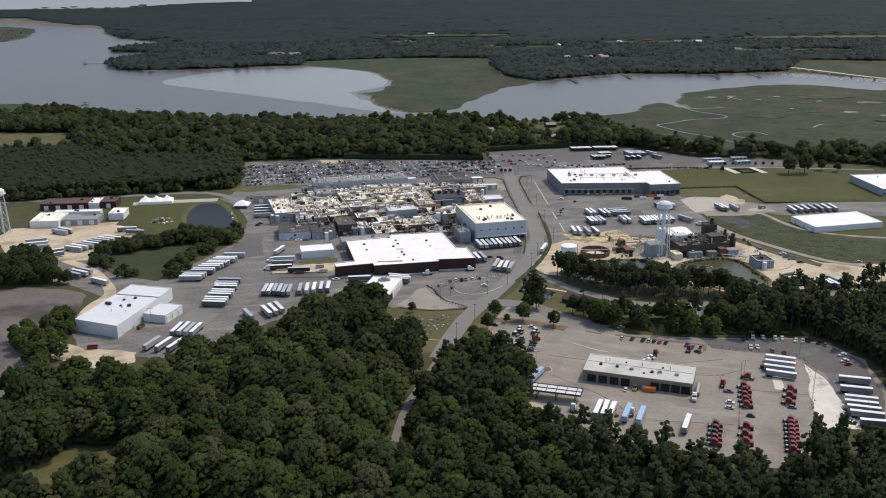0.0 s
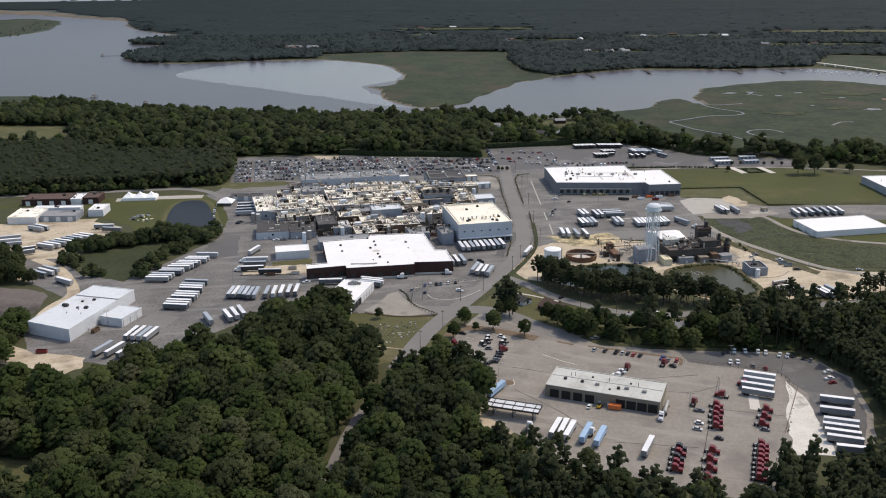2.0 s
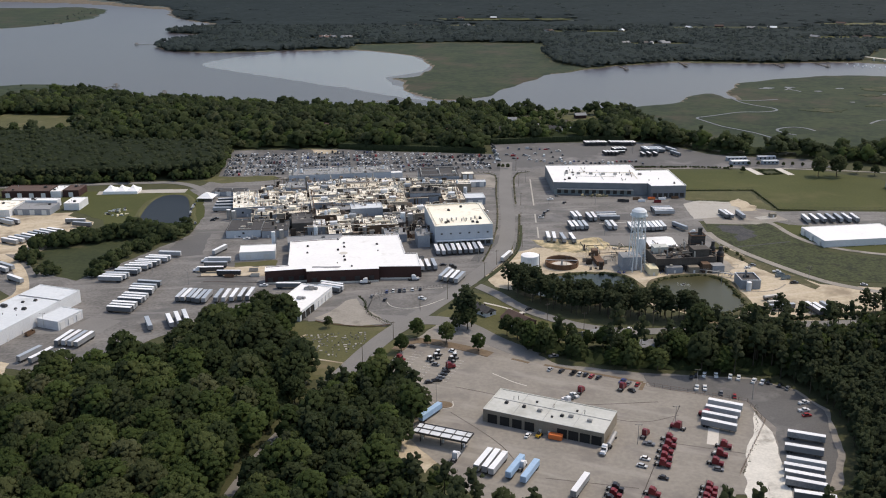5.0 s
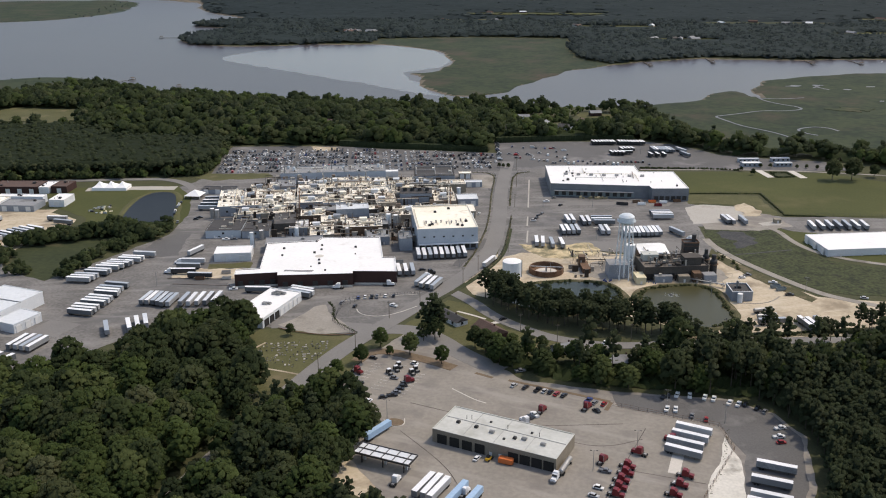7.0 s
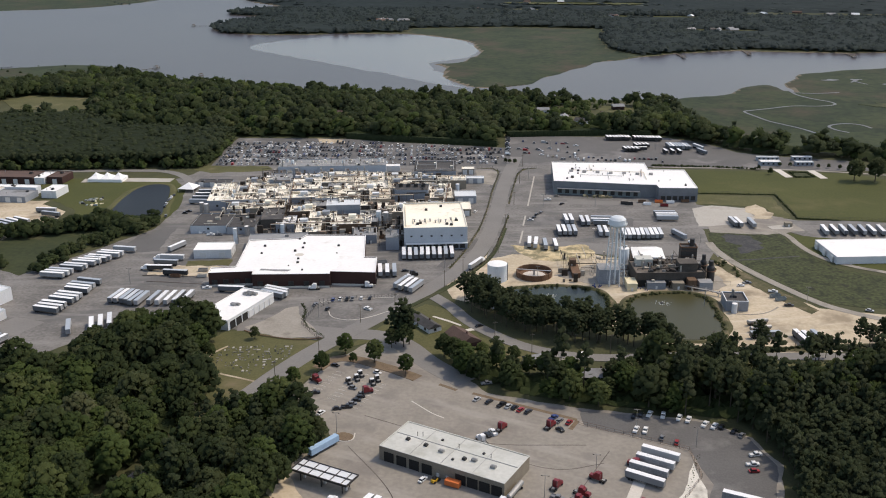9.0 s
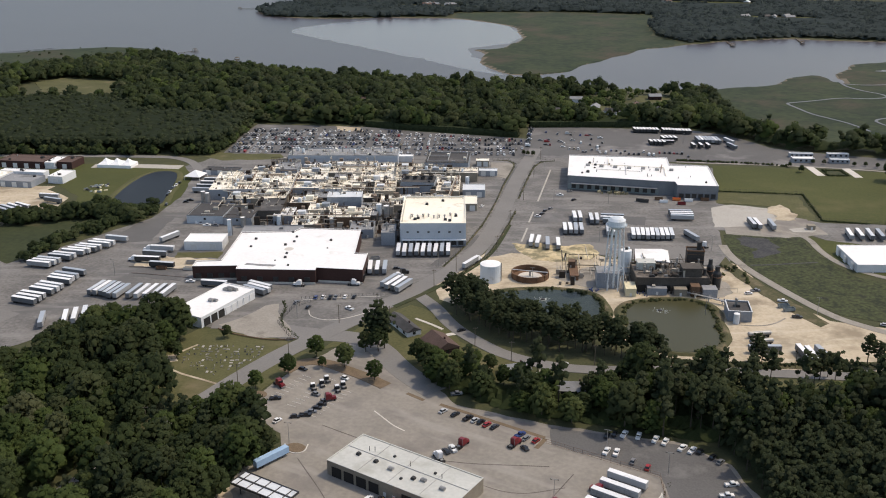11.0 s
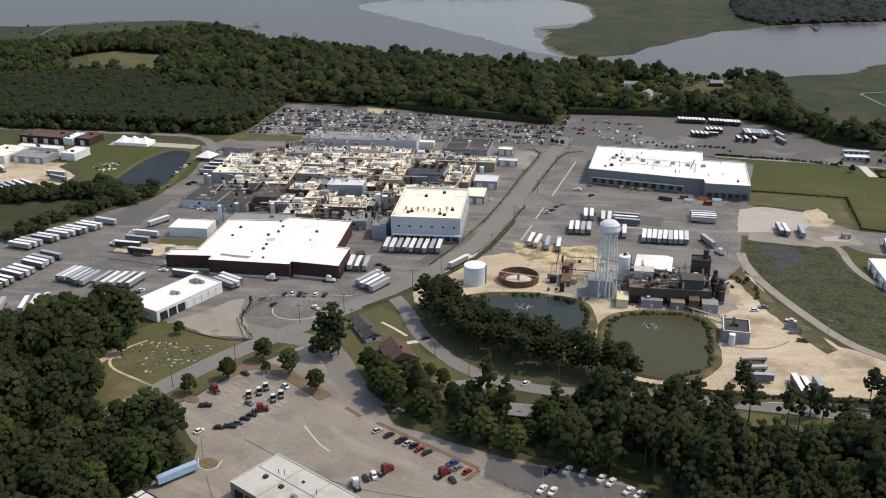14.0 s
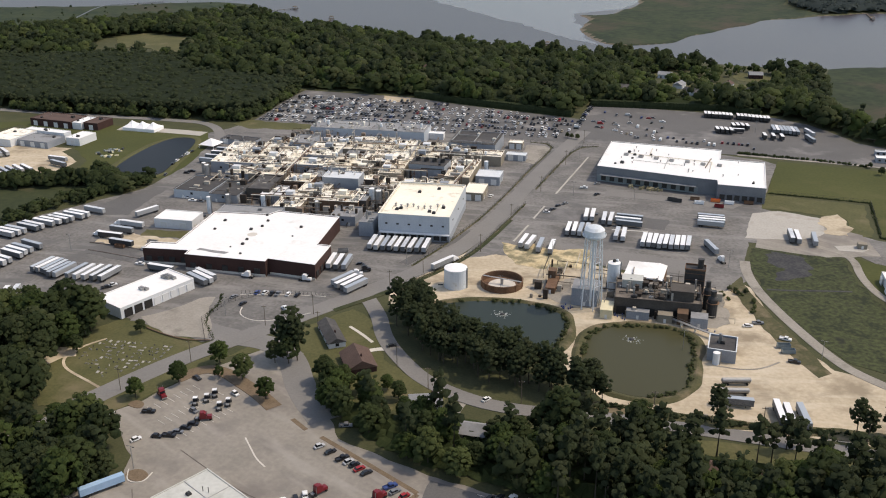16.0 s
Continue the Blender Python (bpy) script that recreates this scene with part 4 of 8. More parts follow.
def ring_wall(poly, z0, z1, thick):
    """A closed wall along the polygon."""
    if sum(a[0] * b[1] - b[0] * a[1] for a, b in zip(poly, poly[1:] + poly[:1])) < 0:
        poly = poly[::-1]
    inner, n = inset(poly, thick), len(poly)
    verts = [(x, y, z) for z in (z0, z1) for x, y in poly] + [(x, y, z) for z in (z0, z1) for x, y in inner]
    faces = []
    for i in range(n):
        j = (i + 1) % n
        faces += [(i, j, n + j, n + i), (2 * n + j, 2 * n + i, 3 * n + i, 3 * n + j), (n + i, n + j, 3 * n + j, 3 * n + i), (j, i, 2 * n + i, 2 * n + j)]
    return Build().add(verts, faces)


UNIT = Build().box(-1.3, 1.3, -0.9, 0.9, 0, 1.2).lathe([(0.55, 1.2), (0.55, 1.42), (0.5, 1.42)], 8, -0.55).lathe([(0.55, 1.2), (0.55, 1.42), (0.5, 1.42)], 8, 0.65).mesh("roof_unit", DULL_METAL)
UNIT_DARK = Build().box(-1.0, 1.0, -1.0, 1.0, 0, 0.9).box(-0.8, 0.8, -0.8, 0.8, 0.9, 1.3).mesh("roof_unit", DARK_METAL)
VENT = Build().lathe([(0.28, 0), (0.28, 0.9), (0.5, 0.95), (0.5, 1.15), (0.1, 1.4)], 8).mesh("roof_vent", DULL_METAL)
STACK = Build().lathe([(0.45, 0), (0.42, 4.2), (0.52, 4.2), (0.52, 4.4)], 10).mesh("exhaust_flue", DULL_METAL)
TANKLET = Build().lathe([(1.1, 0), (1.1, 2.6), (0.7, 3.0), (0.1, 3.1)], 12).mesh("roof_tank", TANK_WHITE)


def hall(name, label, poly, h, wall, roof, at=(0, 0), turn=0.0, parapet=0.5, band=None, category="building"):
    """A flat-roofed hall on a polygon given about its own origin."""
    ob = thing(name, pose(at[0], at[1], 0.05, 0, 0, turn), label, category)
    part("wall", ring_wall(poly, 0, h, 0.35), wall, ob)
    part("roof", Build().prism(inset(poly, 0.36), h - parapet - 0.3, h - parapet), roof, ob)
    if parapet:
        part("coping", ring_wall(inset(poly, -0.08), h, h + 0.15, 0.5), roof if band is None else band, ob)
    return ob


def along(ob, a, b, mesh, n, z, first=0.0, last=1.0, proud=0.12):
    """n equal parts along the wall from a to b (whose outside lies to the right of that way)."""
    a, b = Vector(a), Vector(b)
    d = (b - a).normalized()
    ang = math.degrees(math.atan2(d.y, d.x))
    for i in range(n):
        p = a.lerp(b, first + (last - first) * ((i + 0.5) / n))
        part(mesh.name.split('.')[0], mesh, None, ob, at=pose(p.x + d.y * proud, p.y - d.x * proud, z, 0, 0, ang))


DOCK_DOOR = Build().box(-1.4, 1.4, -0.1, 0.1, 0, 3.0).box(-1.65, -1.4, -0.35, 0.1, -0.2, 3.2).box(1.4, 1.65, -0.35, 0.1, -0.2, 3.2).box(-1.65, 1.65, -0.35, 0.1, 3.0, 3.4).mesh("dock_door", DARK_METAL)
WHITE_DOOR = Build().box(-1.8, 1.8, -0.1, 0.1, 0, 4.0).box(-1.95, -1.8, -0.16, 0.1, 0, 4.15).box(1.8, 1.95, -0.16, 0.1, 0, 4.15).box(-1.95, 1.95, -0.16, 0.1, 4.0, 4.2).mesh("roller_door", DOOR_WHITE)
BAY_DOOR = Build().box(-2.1, 2.1, -0.05, 0.1, 0, 4.3).box(-2.3, -2.1, -0.16, 0.1, 0, 4.4).box(2.1, 2.3, -0.16, 0.1, 0, 4.4).box(-2.3, 2.3, -0.16, 0.1, 4.3, 4.5).mesh("bay_door", SHADOW_DOOR)
MAN_DOOR = Build().box(-0.5, 0.5, -0.05, 0.1, 0, 2.1).box(-0.6, -0.5, -0.1, 0.1, 0, 2.2).box(0.5, 0.6, -0.1, 0.1, 0, 2.2).mesh("door", DOOR_WHITE)
WINDOW = Build().box(-0.8, 0.8, -0.04, 0.1, 0, 1.2).box(-0.9, 0.9, -0.12, 0.1, -0.15, 0).box(-0.9, 0.9, -0.12, 0.1, 1.2, 1.3).mesh("window", GLASS_DARK)
LOUVRE = Build().box(-0.7, 0.7, -0.06, 0.1, 0, 0.9).box(-0.8, 0.8, -0.14, 0.1, 0.9, 1.0).mesh("vent_louvre", DARK_METAL)


def scatter(ob, rng, x0, x1, y0, y1, z, n, meshes, name=None):
    """Roof gear set down at random within a rectangle of the roof."""
    for _ in range(n):
        me = rng.choice(meshes)
        part(me.name.split(".")[0], me, None, ob, at=pose(rng.uniform(x0, x1), rng.uniform(y0, y1), z, 0, 0, rng.choice((0, 90))) @ Matrix.Scale(rng.uniform(0.7, 1.3), 4))


def pipe_run(x0, y0, x1, y1, z, r, legs=0.8):
    """A clad pipe on low trestles across a roof, with a bend at its end."""
    b = Build().tube((x0, y0, z + legs), (x1, y1, z + legs), r, n=6)
    n = max(2, int(math.dist((x0, y0), (x1, y1)) / 7))
    for i in range(n + 1):
        x, y = x0 + (x1 - x0) * i / n, y0 + (y1 - y0) * i / n
        b.box(x - 0.12, x + 0.12, y - 0.12, y + 0.12, z, z + legs)
    return b.tube((x1, y1, z + legs), (x1, y1, z - 0.2), r, n=6)


def duct(x0, x1, y0, y1, z, h):
    b = Build().box(x0, x1, y0, y1, z + 0.4, z + h)
    for i in range(int(max(x1 - x0, y1 - y0) / 4) + 1):
        k = min(1, i * 4 / max(x1 - x0, y1 - y0))
        x, y = (x0 + (x1 - x0) * k, (y0 + y1) / 2) if x1 - x0 > y1 - y0 else ((x0 + x1) / 2, y0 + (y1 - y0) * k)
        b.box(x - 0.15, x + 0.15, y - 0.15, y + 0.15, z, z + 0.4)
    return b


# the packing hall: white membrane roof over dark red brick, with a lower step
dice = random.Random(5)
BIG = [(-76, 708), (-43, 717.5), (-41, 725), (-1, 731), (10, 688), (18, 689), (24, 662), (-4, 659), (-3, 655), (-49.5, 645.6), (-51, 651), (-77, 643.5), (-79, 652.4), (-64.7, 657)]
BIG_AT = (-30, 680)
big = hall("packing_hall", "large low hall with white membrane roof and dark brick walls", [(x - BIG_AT[0], y - BIG_AT[1]) for x, y in BIG], 9.0, BRICK, WHITE_ROOF, BIG_AT, 0, 0.35, WHITE_ROOF)
along(big, (-47, -36.5), (-21, -29), DOCK_DOOR, 4, 1.0)
along(big, (-19.5, -34.4), (26.7, -25), DOCK_DOOR, 5, 1.0)
along(big, (54, -18), (48, 9), DOCK_DOOR, 4, 1.0)
for x, y in ((-13, 36), (-7, 28), (-5, 19), (-8, 12), (-1, -2), (1, -9), (-3, -15), (8, -21), (-31, 18), (-28, 4), (17, 27), (20, 13)):
    part("roof_unit", UNIT_DARK, None, big, at=pose(x, y, 8.65, 0, 0, 15) @ Matrix.Scale(dice.uniform(0.4, 0.85), 4))
part("repair_patch", Build().prism(ragged([(-18, -26), (0, -25), (1, -22), (-18, -23)], 2, 0.5, 4), 8.6, 8.67), GREY_ROOF, big, "grey repair patch on the roof")
part("repair_patch", Build().lathe([(3.0, 8.6), (3.0, 8.67)], 14, -3, 6), PALE_CONCRETE, big)
works_annex = hall("works_annex", "low annex with a plain grey felt roof", rect(40, 15), 6.5, GREY_WALL, GREY_ROOF, (-62, 725), 15, 0.3, GREY_ROOF)
part("roof_unit", UNIT, None, works_annex, at=pose(6, 1, 6.2))
for ax, ay, bx, by in ((-47, -36.5, -21, -29), (-19.5, -34.4, 26.7, -25), (27, -21, 54, -18)):
    part("base_course", Build().box(0, math.dist((ax, ay), (bx, by)), -0.5, -0.03, 0, 1.2), PALE_CONCRETE, big, "pale concrete base course", at=pose(ax, ay, 0, 0, 0, math.degrees(math.atan2(by - ay, bx - ax))))

# the cold store: tall blue-grey box with a cream roof
cold = hall("cold_store", "tall blue-grey cold store with a cream roof", rect(43, 60), 16.0, BLUE_WALL, CLEAN_CREAM, (40, 764), 14, 0.5, CLEAN_CREAM)
part("wall_band", ring_wall(inset(rect(43, 60), -0.06), 0, 4.3, 0.05), GREY_WALL, cold, "darker grey-blue lower wall")
part("dock_canopy", Build().box(-20.5, 21.5, -32.2, -30.15, 4.6, 5.2), WHITE_WALL, cold, "white dock canopy")
along(cold, (-20.5, -30), (20.5, -30), DOCK_DOOR, 9, 1.0)
along(cold, (-20, -30), (21, -30), LOUVRE, 6, 9.5)
along(cold, (21.5, -28), (21.5, 28), LOUVRE, 3, 10.0)
for i in range(9):
    part("roof_vent", VENT, None, cold, at=pose(-14 + 3.6 * i, -15 + dice.uniform(-3, 3), 15.5) @ Matrix.Scale(1.6, 4))
for x, y in ((-12, -21), (-10, -19), (8, -22), (11, -24), (15, -14), (-5, 12), (6, 20)):
    part("roof_unit", UNIT_DARK, None, cold, at=pose(x, y, 15.5))
for i in range(4):
    part("roof_pipe", pipe_run(-15 + 9 * i, -20, -15 + 9 * i, -9, 15.5, 0.25, 0.5), PIPE_TAN, cold)
part("roof_pipe", pipe_run(-20, 26, 20, 26, 15.5, 0.35), PIPE_TAN, cold)
part("roof_pipe", pipe_run(-20, -26, -20, 20, 15.5, 0.3), PIPE_TAN, cold)
annex = hall("plant_room", "low grey machine room beside the cold store", rect(9, 18), 9.0, GREY_WALL, GREY_ROOF, (16, 738), 14)
scatter(annex, dice, -3, 3, -7, 7, 8.5, 5, (UNIT, STACK))

# the old processing block: many joined roofs, crowded with gear
BLOCKS = (
    (-132, 826, 38, 44, 10, 17, CREAM_ROOF, GREY_WALL), (-107, 830, 24, 40, 9, 15, CREAM_ROOF, WHITE_WALL), (-112, 868, 17, 23, 10, 15, GREY_ROOF, GREY_WALL),
    (-84, 853, 20, 29, 10.5, 15, CREAM_ROOF, GREY_WALL), (-62, 882, 35, 30, 9, 15, CREAM_ROOF, TAN_WALL), (-34, 860, 33, 24, 9.5, 15, CREAM_ROOF, TAN_WALL), (-60, 836, 24, 28, 9, 15, CREAM_ROOF, WHITE_WALL),
    (-80, 822, 22, 14, 9.8, 15, CREAM_ROOF, GREY_WALL), (-36, 796, 25, 15, 12, 15, COOL_ROOF, GREY_WALL), (-46, 777, 17, 14, 8, 15, CREAM_ROOF, TAN_WALL), (-22, 768, 25, 18, 9.5, 14, CREAM_ROOF, BROWN_WALL),
    (-50, 756, 15, 28, 7, 15, CREAM_ROOF, TAN_WALL), (-37, 887, 16, 26, 9, 15, CREAM_ROOF, WHITE_WALL), (29, 847, 15, 24, 9, 12, CREAM_ROOF, TAN_WALL), (14, 893, 46, 14, 8, 12, CREAM_ROOF, TAN_WALL),
    (6, 812, 33, 22, 7, 14, CREAM_ROOF, TAN_WALL), (-6, 748, 16, 18, 6, 14, GREY_ROOF, GREY_WALL), (-83, 772, 16, 30, 8, 15, DARK_ROOF, SOOT_WALL), (-98, 802, 22, 22, 7, 15, CREAM_ROOF, TAN_WALL),
    (-18, 836, 14, 26, 9, 15, CREAM_ROOF, TAN_WALL), (6, 845, 26, 17, 12.5, 8, DARK_ROOF, GREY_WALL), (9, 924, 36, 36, 10, 10, DARK_ROOF, GREY_WALL), (-83, 922, 94, 26, 10, 13, GREY_ROOF, BLUE_WALL),
    (-124, 757, 26, 31, 6, 10, DARK_ROOF, BLUE_WALL), (-100, 758, 20, 28, 5.5, 10, DARK_ROOF, GREY_WALL), (-60, 806, 20, 16, 7, 15, GREY_ROOF, SOOT_WALL),
    (-12, 790, 18, 16, 6.5, 15, GREY_ROOF, SOOT_WALL), (-66, 790, 16, 14, 8.5, 15, CREAM_ROOF, BROWN_WALL), (-70, 764, 14, 20, 6, 15, WHITE_ROOF, GREY_WALL), (-10, 868, 18, 22, 8.5, 15, CREAM_ROOF, WHITE_WALL),
    (-14, 896, 22, 20, 8.5, 14, CREAM_ROOF, WHITE_WALL), (-88, 878, 16, 16, 8, 15, CREAM_ROOF, TAN_WALL), (-118, 794, 16, 14, 6, 15, CREAM_ROOF, GREY_WALL), (-40, 826, 14, 16, 8, 15, CREAM_ROOF, TAN_WALL),
    (-30, 812, 20, 10, 6.5, 15, CREAM_ROOF, SOOT_WALL), (22, 870, 18, 16, 8, 12, CREAM_ROOF, TAN_WALL), (-60, 858, 14, 14, 8, 15, GREY_ROOF, TAN_WALL), (30, 820, 12, 16, 7, 14, CREAM_ROOF, TAN_WALL), (-132, 868, 18, 16, 6, 15, CREAM_ROOF, GREY_WALL), (-8, 770, 10, 12, 8, 14, GREY_ROOF, SOOT_WALL))
for k, (x, y, w, d, h, turn, roof, wall) in enumerate(BLOCKS):
    if roof is CREAM_ROOF:
        w, d, h = w * 1.17, d * 1.17, h * 0.86 + 0.27 * (k % 5 - 2) + 0.013 * k
    colour = {CREAM_ROOF: "cream", GREY_ROOF: "grey", DARK_ROOF: "black", COOL_ROOF: "pale grey", WHITE_ROOF: "white"}[roof]
    big_gear = roof in (CREAM_ROOF, GREY_ROOF, COOL_ROOF)
    ob = hall("processing_building", "flat-roofed works building with a worn %s roof and ducts" % colour, rect(w, d), h, wall, roof, (x, y), turn, 0.4, roof)
    z = h - 0.4
    for _ in range(int(w * d / 130) if big_gear else 1):
        me = dice.choice((UNIT, UNIT, UNIT_DARK, VENT, VENT, STACK, TANKLET))
        part(me.name.split(".")[0], me, None, ob, at=pose(dice.uniform(-w / 2 + 2, w / 2 - 2), dice.uniform(-d / 2 + 2, d / 2 - 2), z, 0, 0, dice.choice((0, 90))) @ Matrix.Scale(dice.uniform(0.7, 1.5), 4))
    if roof is CREAM_ROOF:
        for _ in range(1 + int(w * d / 450)):
            if dice.random() < 0.5:
                yy = dice.uniform(-d / 2 + 1, d / 2 - 1)
                part("roof_pipe", pipe_run(-w / 2 + 1, yy, w / 2 - 1, yy, z, dice.uniform(0.15, 0.4), dice.uniform(0.4, 1.6)), dice.choice((PIPE_TAN, PIPE_TAN, RUST, DULL_METAL)), ob)
            else:
                xx = dice.uniform(-w / 2 + 1, w / 2 - 1)
                part("roof_pipe", pipe_run(xx, -d / 2 + 1, xx, d / 2 - 1, z, dice.uniform(0.15, 0.4), dice.uniform(0.4, 1.6)), dice.choice((PIPE_TAN, PIPE_TAN, RUST, DULL_METAL)), ob)
        x0, y0 = dice.uniform(-w / 2 + 1, 0), dice.uniform(-d / 2 + 1, d / 2 - 4)
        part("duct", duct(x0, x0 + w * 0.4, y0, y0 + 1.6, z, 1.8), dice.choice((DULL_METAL, PIPE_TAN)), ob)
        part("penthouse", Build().box(-2.6, 2.6, -2, 2, z, z + 3).box(-2.8, 2.8, -2.2, 2.2, z + 3, z + 3.25), dice.choice((WHITE_WALL, WHITE_WALL, GREY_WALL, CLEAN_CREAM)), ob, at=pose(dice.uniform(-w / 4, w / 4), dice.uniform(-d / 4, d / 4), 0))
    gear = Build()
    for _ in range(int(w * d / (19 if roof is CREAM_ROOF else 400 if roof is DARK_ROOF else 40))):
        gx0, gy0 = dice.uniform(-w / 2 + 1, w / 2 - 1), dice.uniform(-d / 2 + 1, d / 2 - 1)
        a = dice.random()
        if a < 0.3:
            sx, sy, sz = dice.uniform(0.3, 1.4), dice.uniform(0.3, 1.4), dice.uniform(0.4, 1.8)
            gear.box(gx0 - sx, gx0 + sx, gy0 - sy, gy0 + sy, z, z + sz)
        elif a < 0.82:
            L = dice.uniform(3, 13)
            zz = z + dice.uniform(0.3, 1.6)
            e = (min(w / 2 - 0.6, gx0 + L), gy0, zz) if a < 0.56 else (gx0, min(d / 2 - 0.6, gy0 + L), zz)
            gear.tube((gx0, gy0, zz), e, 0.16, n=4).tube((gx0, gy0, z), (gx0, gy0, zz), 0.12, n=4).tube((e[0], e[1], z), e, 0.12, n=4)
        else:
            gear.tube((gx0, gy0, z), (gx0, gy0, z + dice.uniform(0.8, 2.6)), dice.uniform(0.2, 0.6), n=7)
    if gear.v:
        tagged(part("roof_gear", gear, GEAR, ob), "crowded small pipes, boxes and vents", kind="stuff")
    if wall in (GREY_WALL, WHITE_WALL, BLUE_WALL) and h < 12:
        along(ob, (-w / 2, -d / 2), (w / 2, -d / 2), MAN_DOOR, 2, 0.0)
        along(ob, (-w / 2, -d / 2), (w / 2, -d / 2), WINDOW, max(1, int(w / 14)), 3.2)
    if (x, y) == (9, 924):
        for px, py, qx, qy in ((-16, -15, 16, -15), (-16, 15, 16, 15), (-16, -15, -16, 15), (16, -15, 16, 15), (1, -15, 1, 15), (-16, 2, 1, 2)):
            part("roof_pipe", pipe_run(px, py, qx, qy, z, 0.32, 1.2), DULL_METAL, ob)
    if (x, y) == (6, 845):
        for i in range(4):
            part("cooling_fan", Build().lathe([(1.9, z), (1.7, z + 1.2), (2.0, z + 2.2), (1.8, z + 2.2), (1.5, z + 0.5)], 14, -9 + 6 * i, 2), DARK_METAL, ob)


def pipe_bridge(a, b, z):
    """A trestle bridge that carries pipes between the buildings."""
    L = math.dist(a, b)
    ob = thing("pipe_bridge", pose((a[0] + b[0]) / 2, (a[1] + b[1]) / 2, 0, 0, 0, math.degrees(math.atan2(b[1] - a[1], b[0] - a[0]))), "steel trestle carrying clad pipes over the roofs", "pipe rack")
    n = max(2, int(L / 9))
    for i in range(n + 1):
        x = -L / 2 + L * i / n
        part("trestle", Build().box(x - 0.15, x + 0.15, -1.3, -1.0, 0, z).box(x - 0.15, x + 0.15, 1.0, 1.3, 0, z).box(x - 0.15, x + 0.15, -1.3, 1.3, z - 0.2, z), RUST, ob)
    for y, r, m in ((-0.8, 0.22, PIPE_TAN), (0.0, 0.16, DULL_METAL), (0.8, 0.25, RUST)):
        part("pipe", Build().tube((-L / 2, y, z + r), (L / 2, y, z + r), r, n=8), m, ob)


for a, b, z in (((-95, 850), (-78, 790), 10.5), ((-60, 815), (10, 832), 10), ((-75, 745), (-20, 760), 8.5), ((30, 870), (40, 800), 10), ((-140, 800), (-100, 790), 7), ((-70, 870), (-10, 885), 10.5)):
    pipe_bridge(a, b, z)


def silo(x, y, r, h, mat, label, name="silo", lid=True):
    ob = thing(name, pose(x, y, 0.1), label, name.replace("_", " "))
    part("shell", Build().lathe([(r, 0), (r, h), (r * 0.97, h + 0.1)], 28), mat, ob)
    part("top", Build().lathe([(r * 0.99, h + 0.1), (r * 0.5, h + 0.1 + r * 0.1), (0.1, h + 0.15 + r * 0.13)], 28), WHITE_ROOF if lid else mat, ob)
    part("ladder", Build().box(r, r + 0.5, -0.3, -0.24, 0, h + 1).box(r, r + 0.5, 0.24, 0.3, 0, h + 1), DULL_METAL, ob)
    return ob


for x, y, r, h, m in ((-93, 724, 1.5, 11, TANK_WHITE), (-4, 778, 2, 12, TANK_WHITE), (2, 776, 2, 12, DULL_METAL), (-66, 745, 1.6, 9, TANK_WHITE), (-148, 790, 1.8, 8, DULL_METAL), (-143, 787, 1.8, 8, DULL_METAL), (38, 872, 1.6, 9, TANK_WHITE), (-30, 752, 1.4, 8, DULL_METAL), (-92, 742, 1.6, 7, DULL_METAL)):
    silo(x, y, r, h, m, "slim upright process tank between works buildings", "process_tank")

for x, y, w, d, h, turn, roof, wall, lab in ((50, 824, 13, 20, 5.5, 12, CLEAN_CREAM, TAN_WALL, "low tan outbuilding with a cream roof"), (47, 856, 17, 16, 6, 12, COOL_ROOF, GREY_WALL, "small pale outbuilding with a grey roof"),
                                             (-98, 700, 25, 16, 6, 13, WHITE_ROOF, WHITE_WALL, "white metal store with a flat white roof"), (46, 913, 15, 8, 4.5, 10, COOL_ROOF, GREY_WALL, "small grey store behind the works"), (35, 942, 11, 8, 5, 10, CREAM_ROOF, TAN_WALL, "small tan store behind the works"), (-33, 941, 12, 7, 5, 12, WHITE_ROOF, WHITE_WALL, "small white store behind the works")):
    ob = hall("outbuilding", lab, rect(w, d), h, wall, roof, (x, y), turn, 0.2)
    along(ob, (-w / 2, -d / 2), (w / 2, -d / 2), WHITE_DOOR, 2, 0)
    along(ob, (w / 2, -d / 2), (w / 2, d / 2), MAN_DOOR, 2, 0)

# pipes, tanks and sheds that fill the gaps of the works
def clutter(name, x0, x1, y0, y1, n, low, high, turn, label, seed, mat=CLUTTER):
    r2 = random.Random(seed)
    b = Build()
    c, s = math.cos(radians(turn)), math.sin(radians(turn))
    for _ in range(n):
        x, y, a = r2.uniform(x0, x1), r2.uniform(y0, y1), r2.random()
        h = r2.uniform(low, high)
        if a < 0.45:
            w, d = r2.uniform(0.5, 2.2), r2.uniform(0.4, 1.6)
            k = len(b.v)
            b.box(-w, w, -d, d, 0, h)
            b.v[k:] = [(x + p[0] * c - p[1] * s, y + p[0] * s + p[1] * c, p[2]) for p in b.v[k:]]
        elif a < 0.6:
            b.tube((x, y, 0), (x, y, h), r2.uniform(0.4, 1.3), n=9)
        else:
            L, q = r2.uniform(4, 20), r2.choice(((c, s), (-s, c)))
            b.tube((x, y, h), (x + q[0] * L, y + q[1] * L, h), r2.uniform(0.12, 0.35), n=5).tube((x, y, 0), (x, y, h), 0.12, n=4).tube((x + q[0] * L, y + q[1] * L, 0), (x + q[0] * L, y + q[1] * L, h), 0.12, n=4)
    tagged(new(name, b.mesh(name, mat)), label, "pipework", kind="stuff")


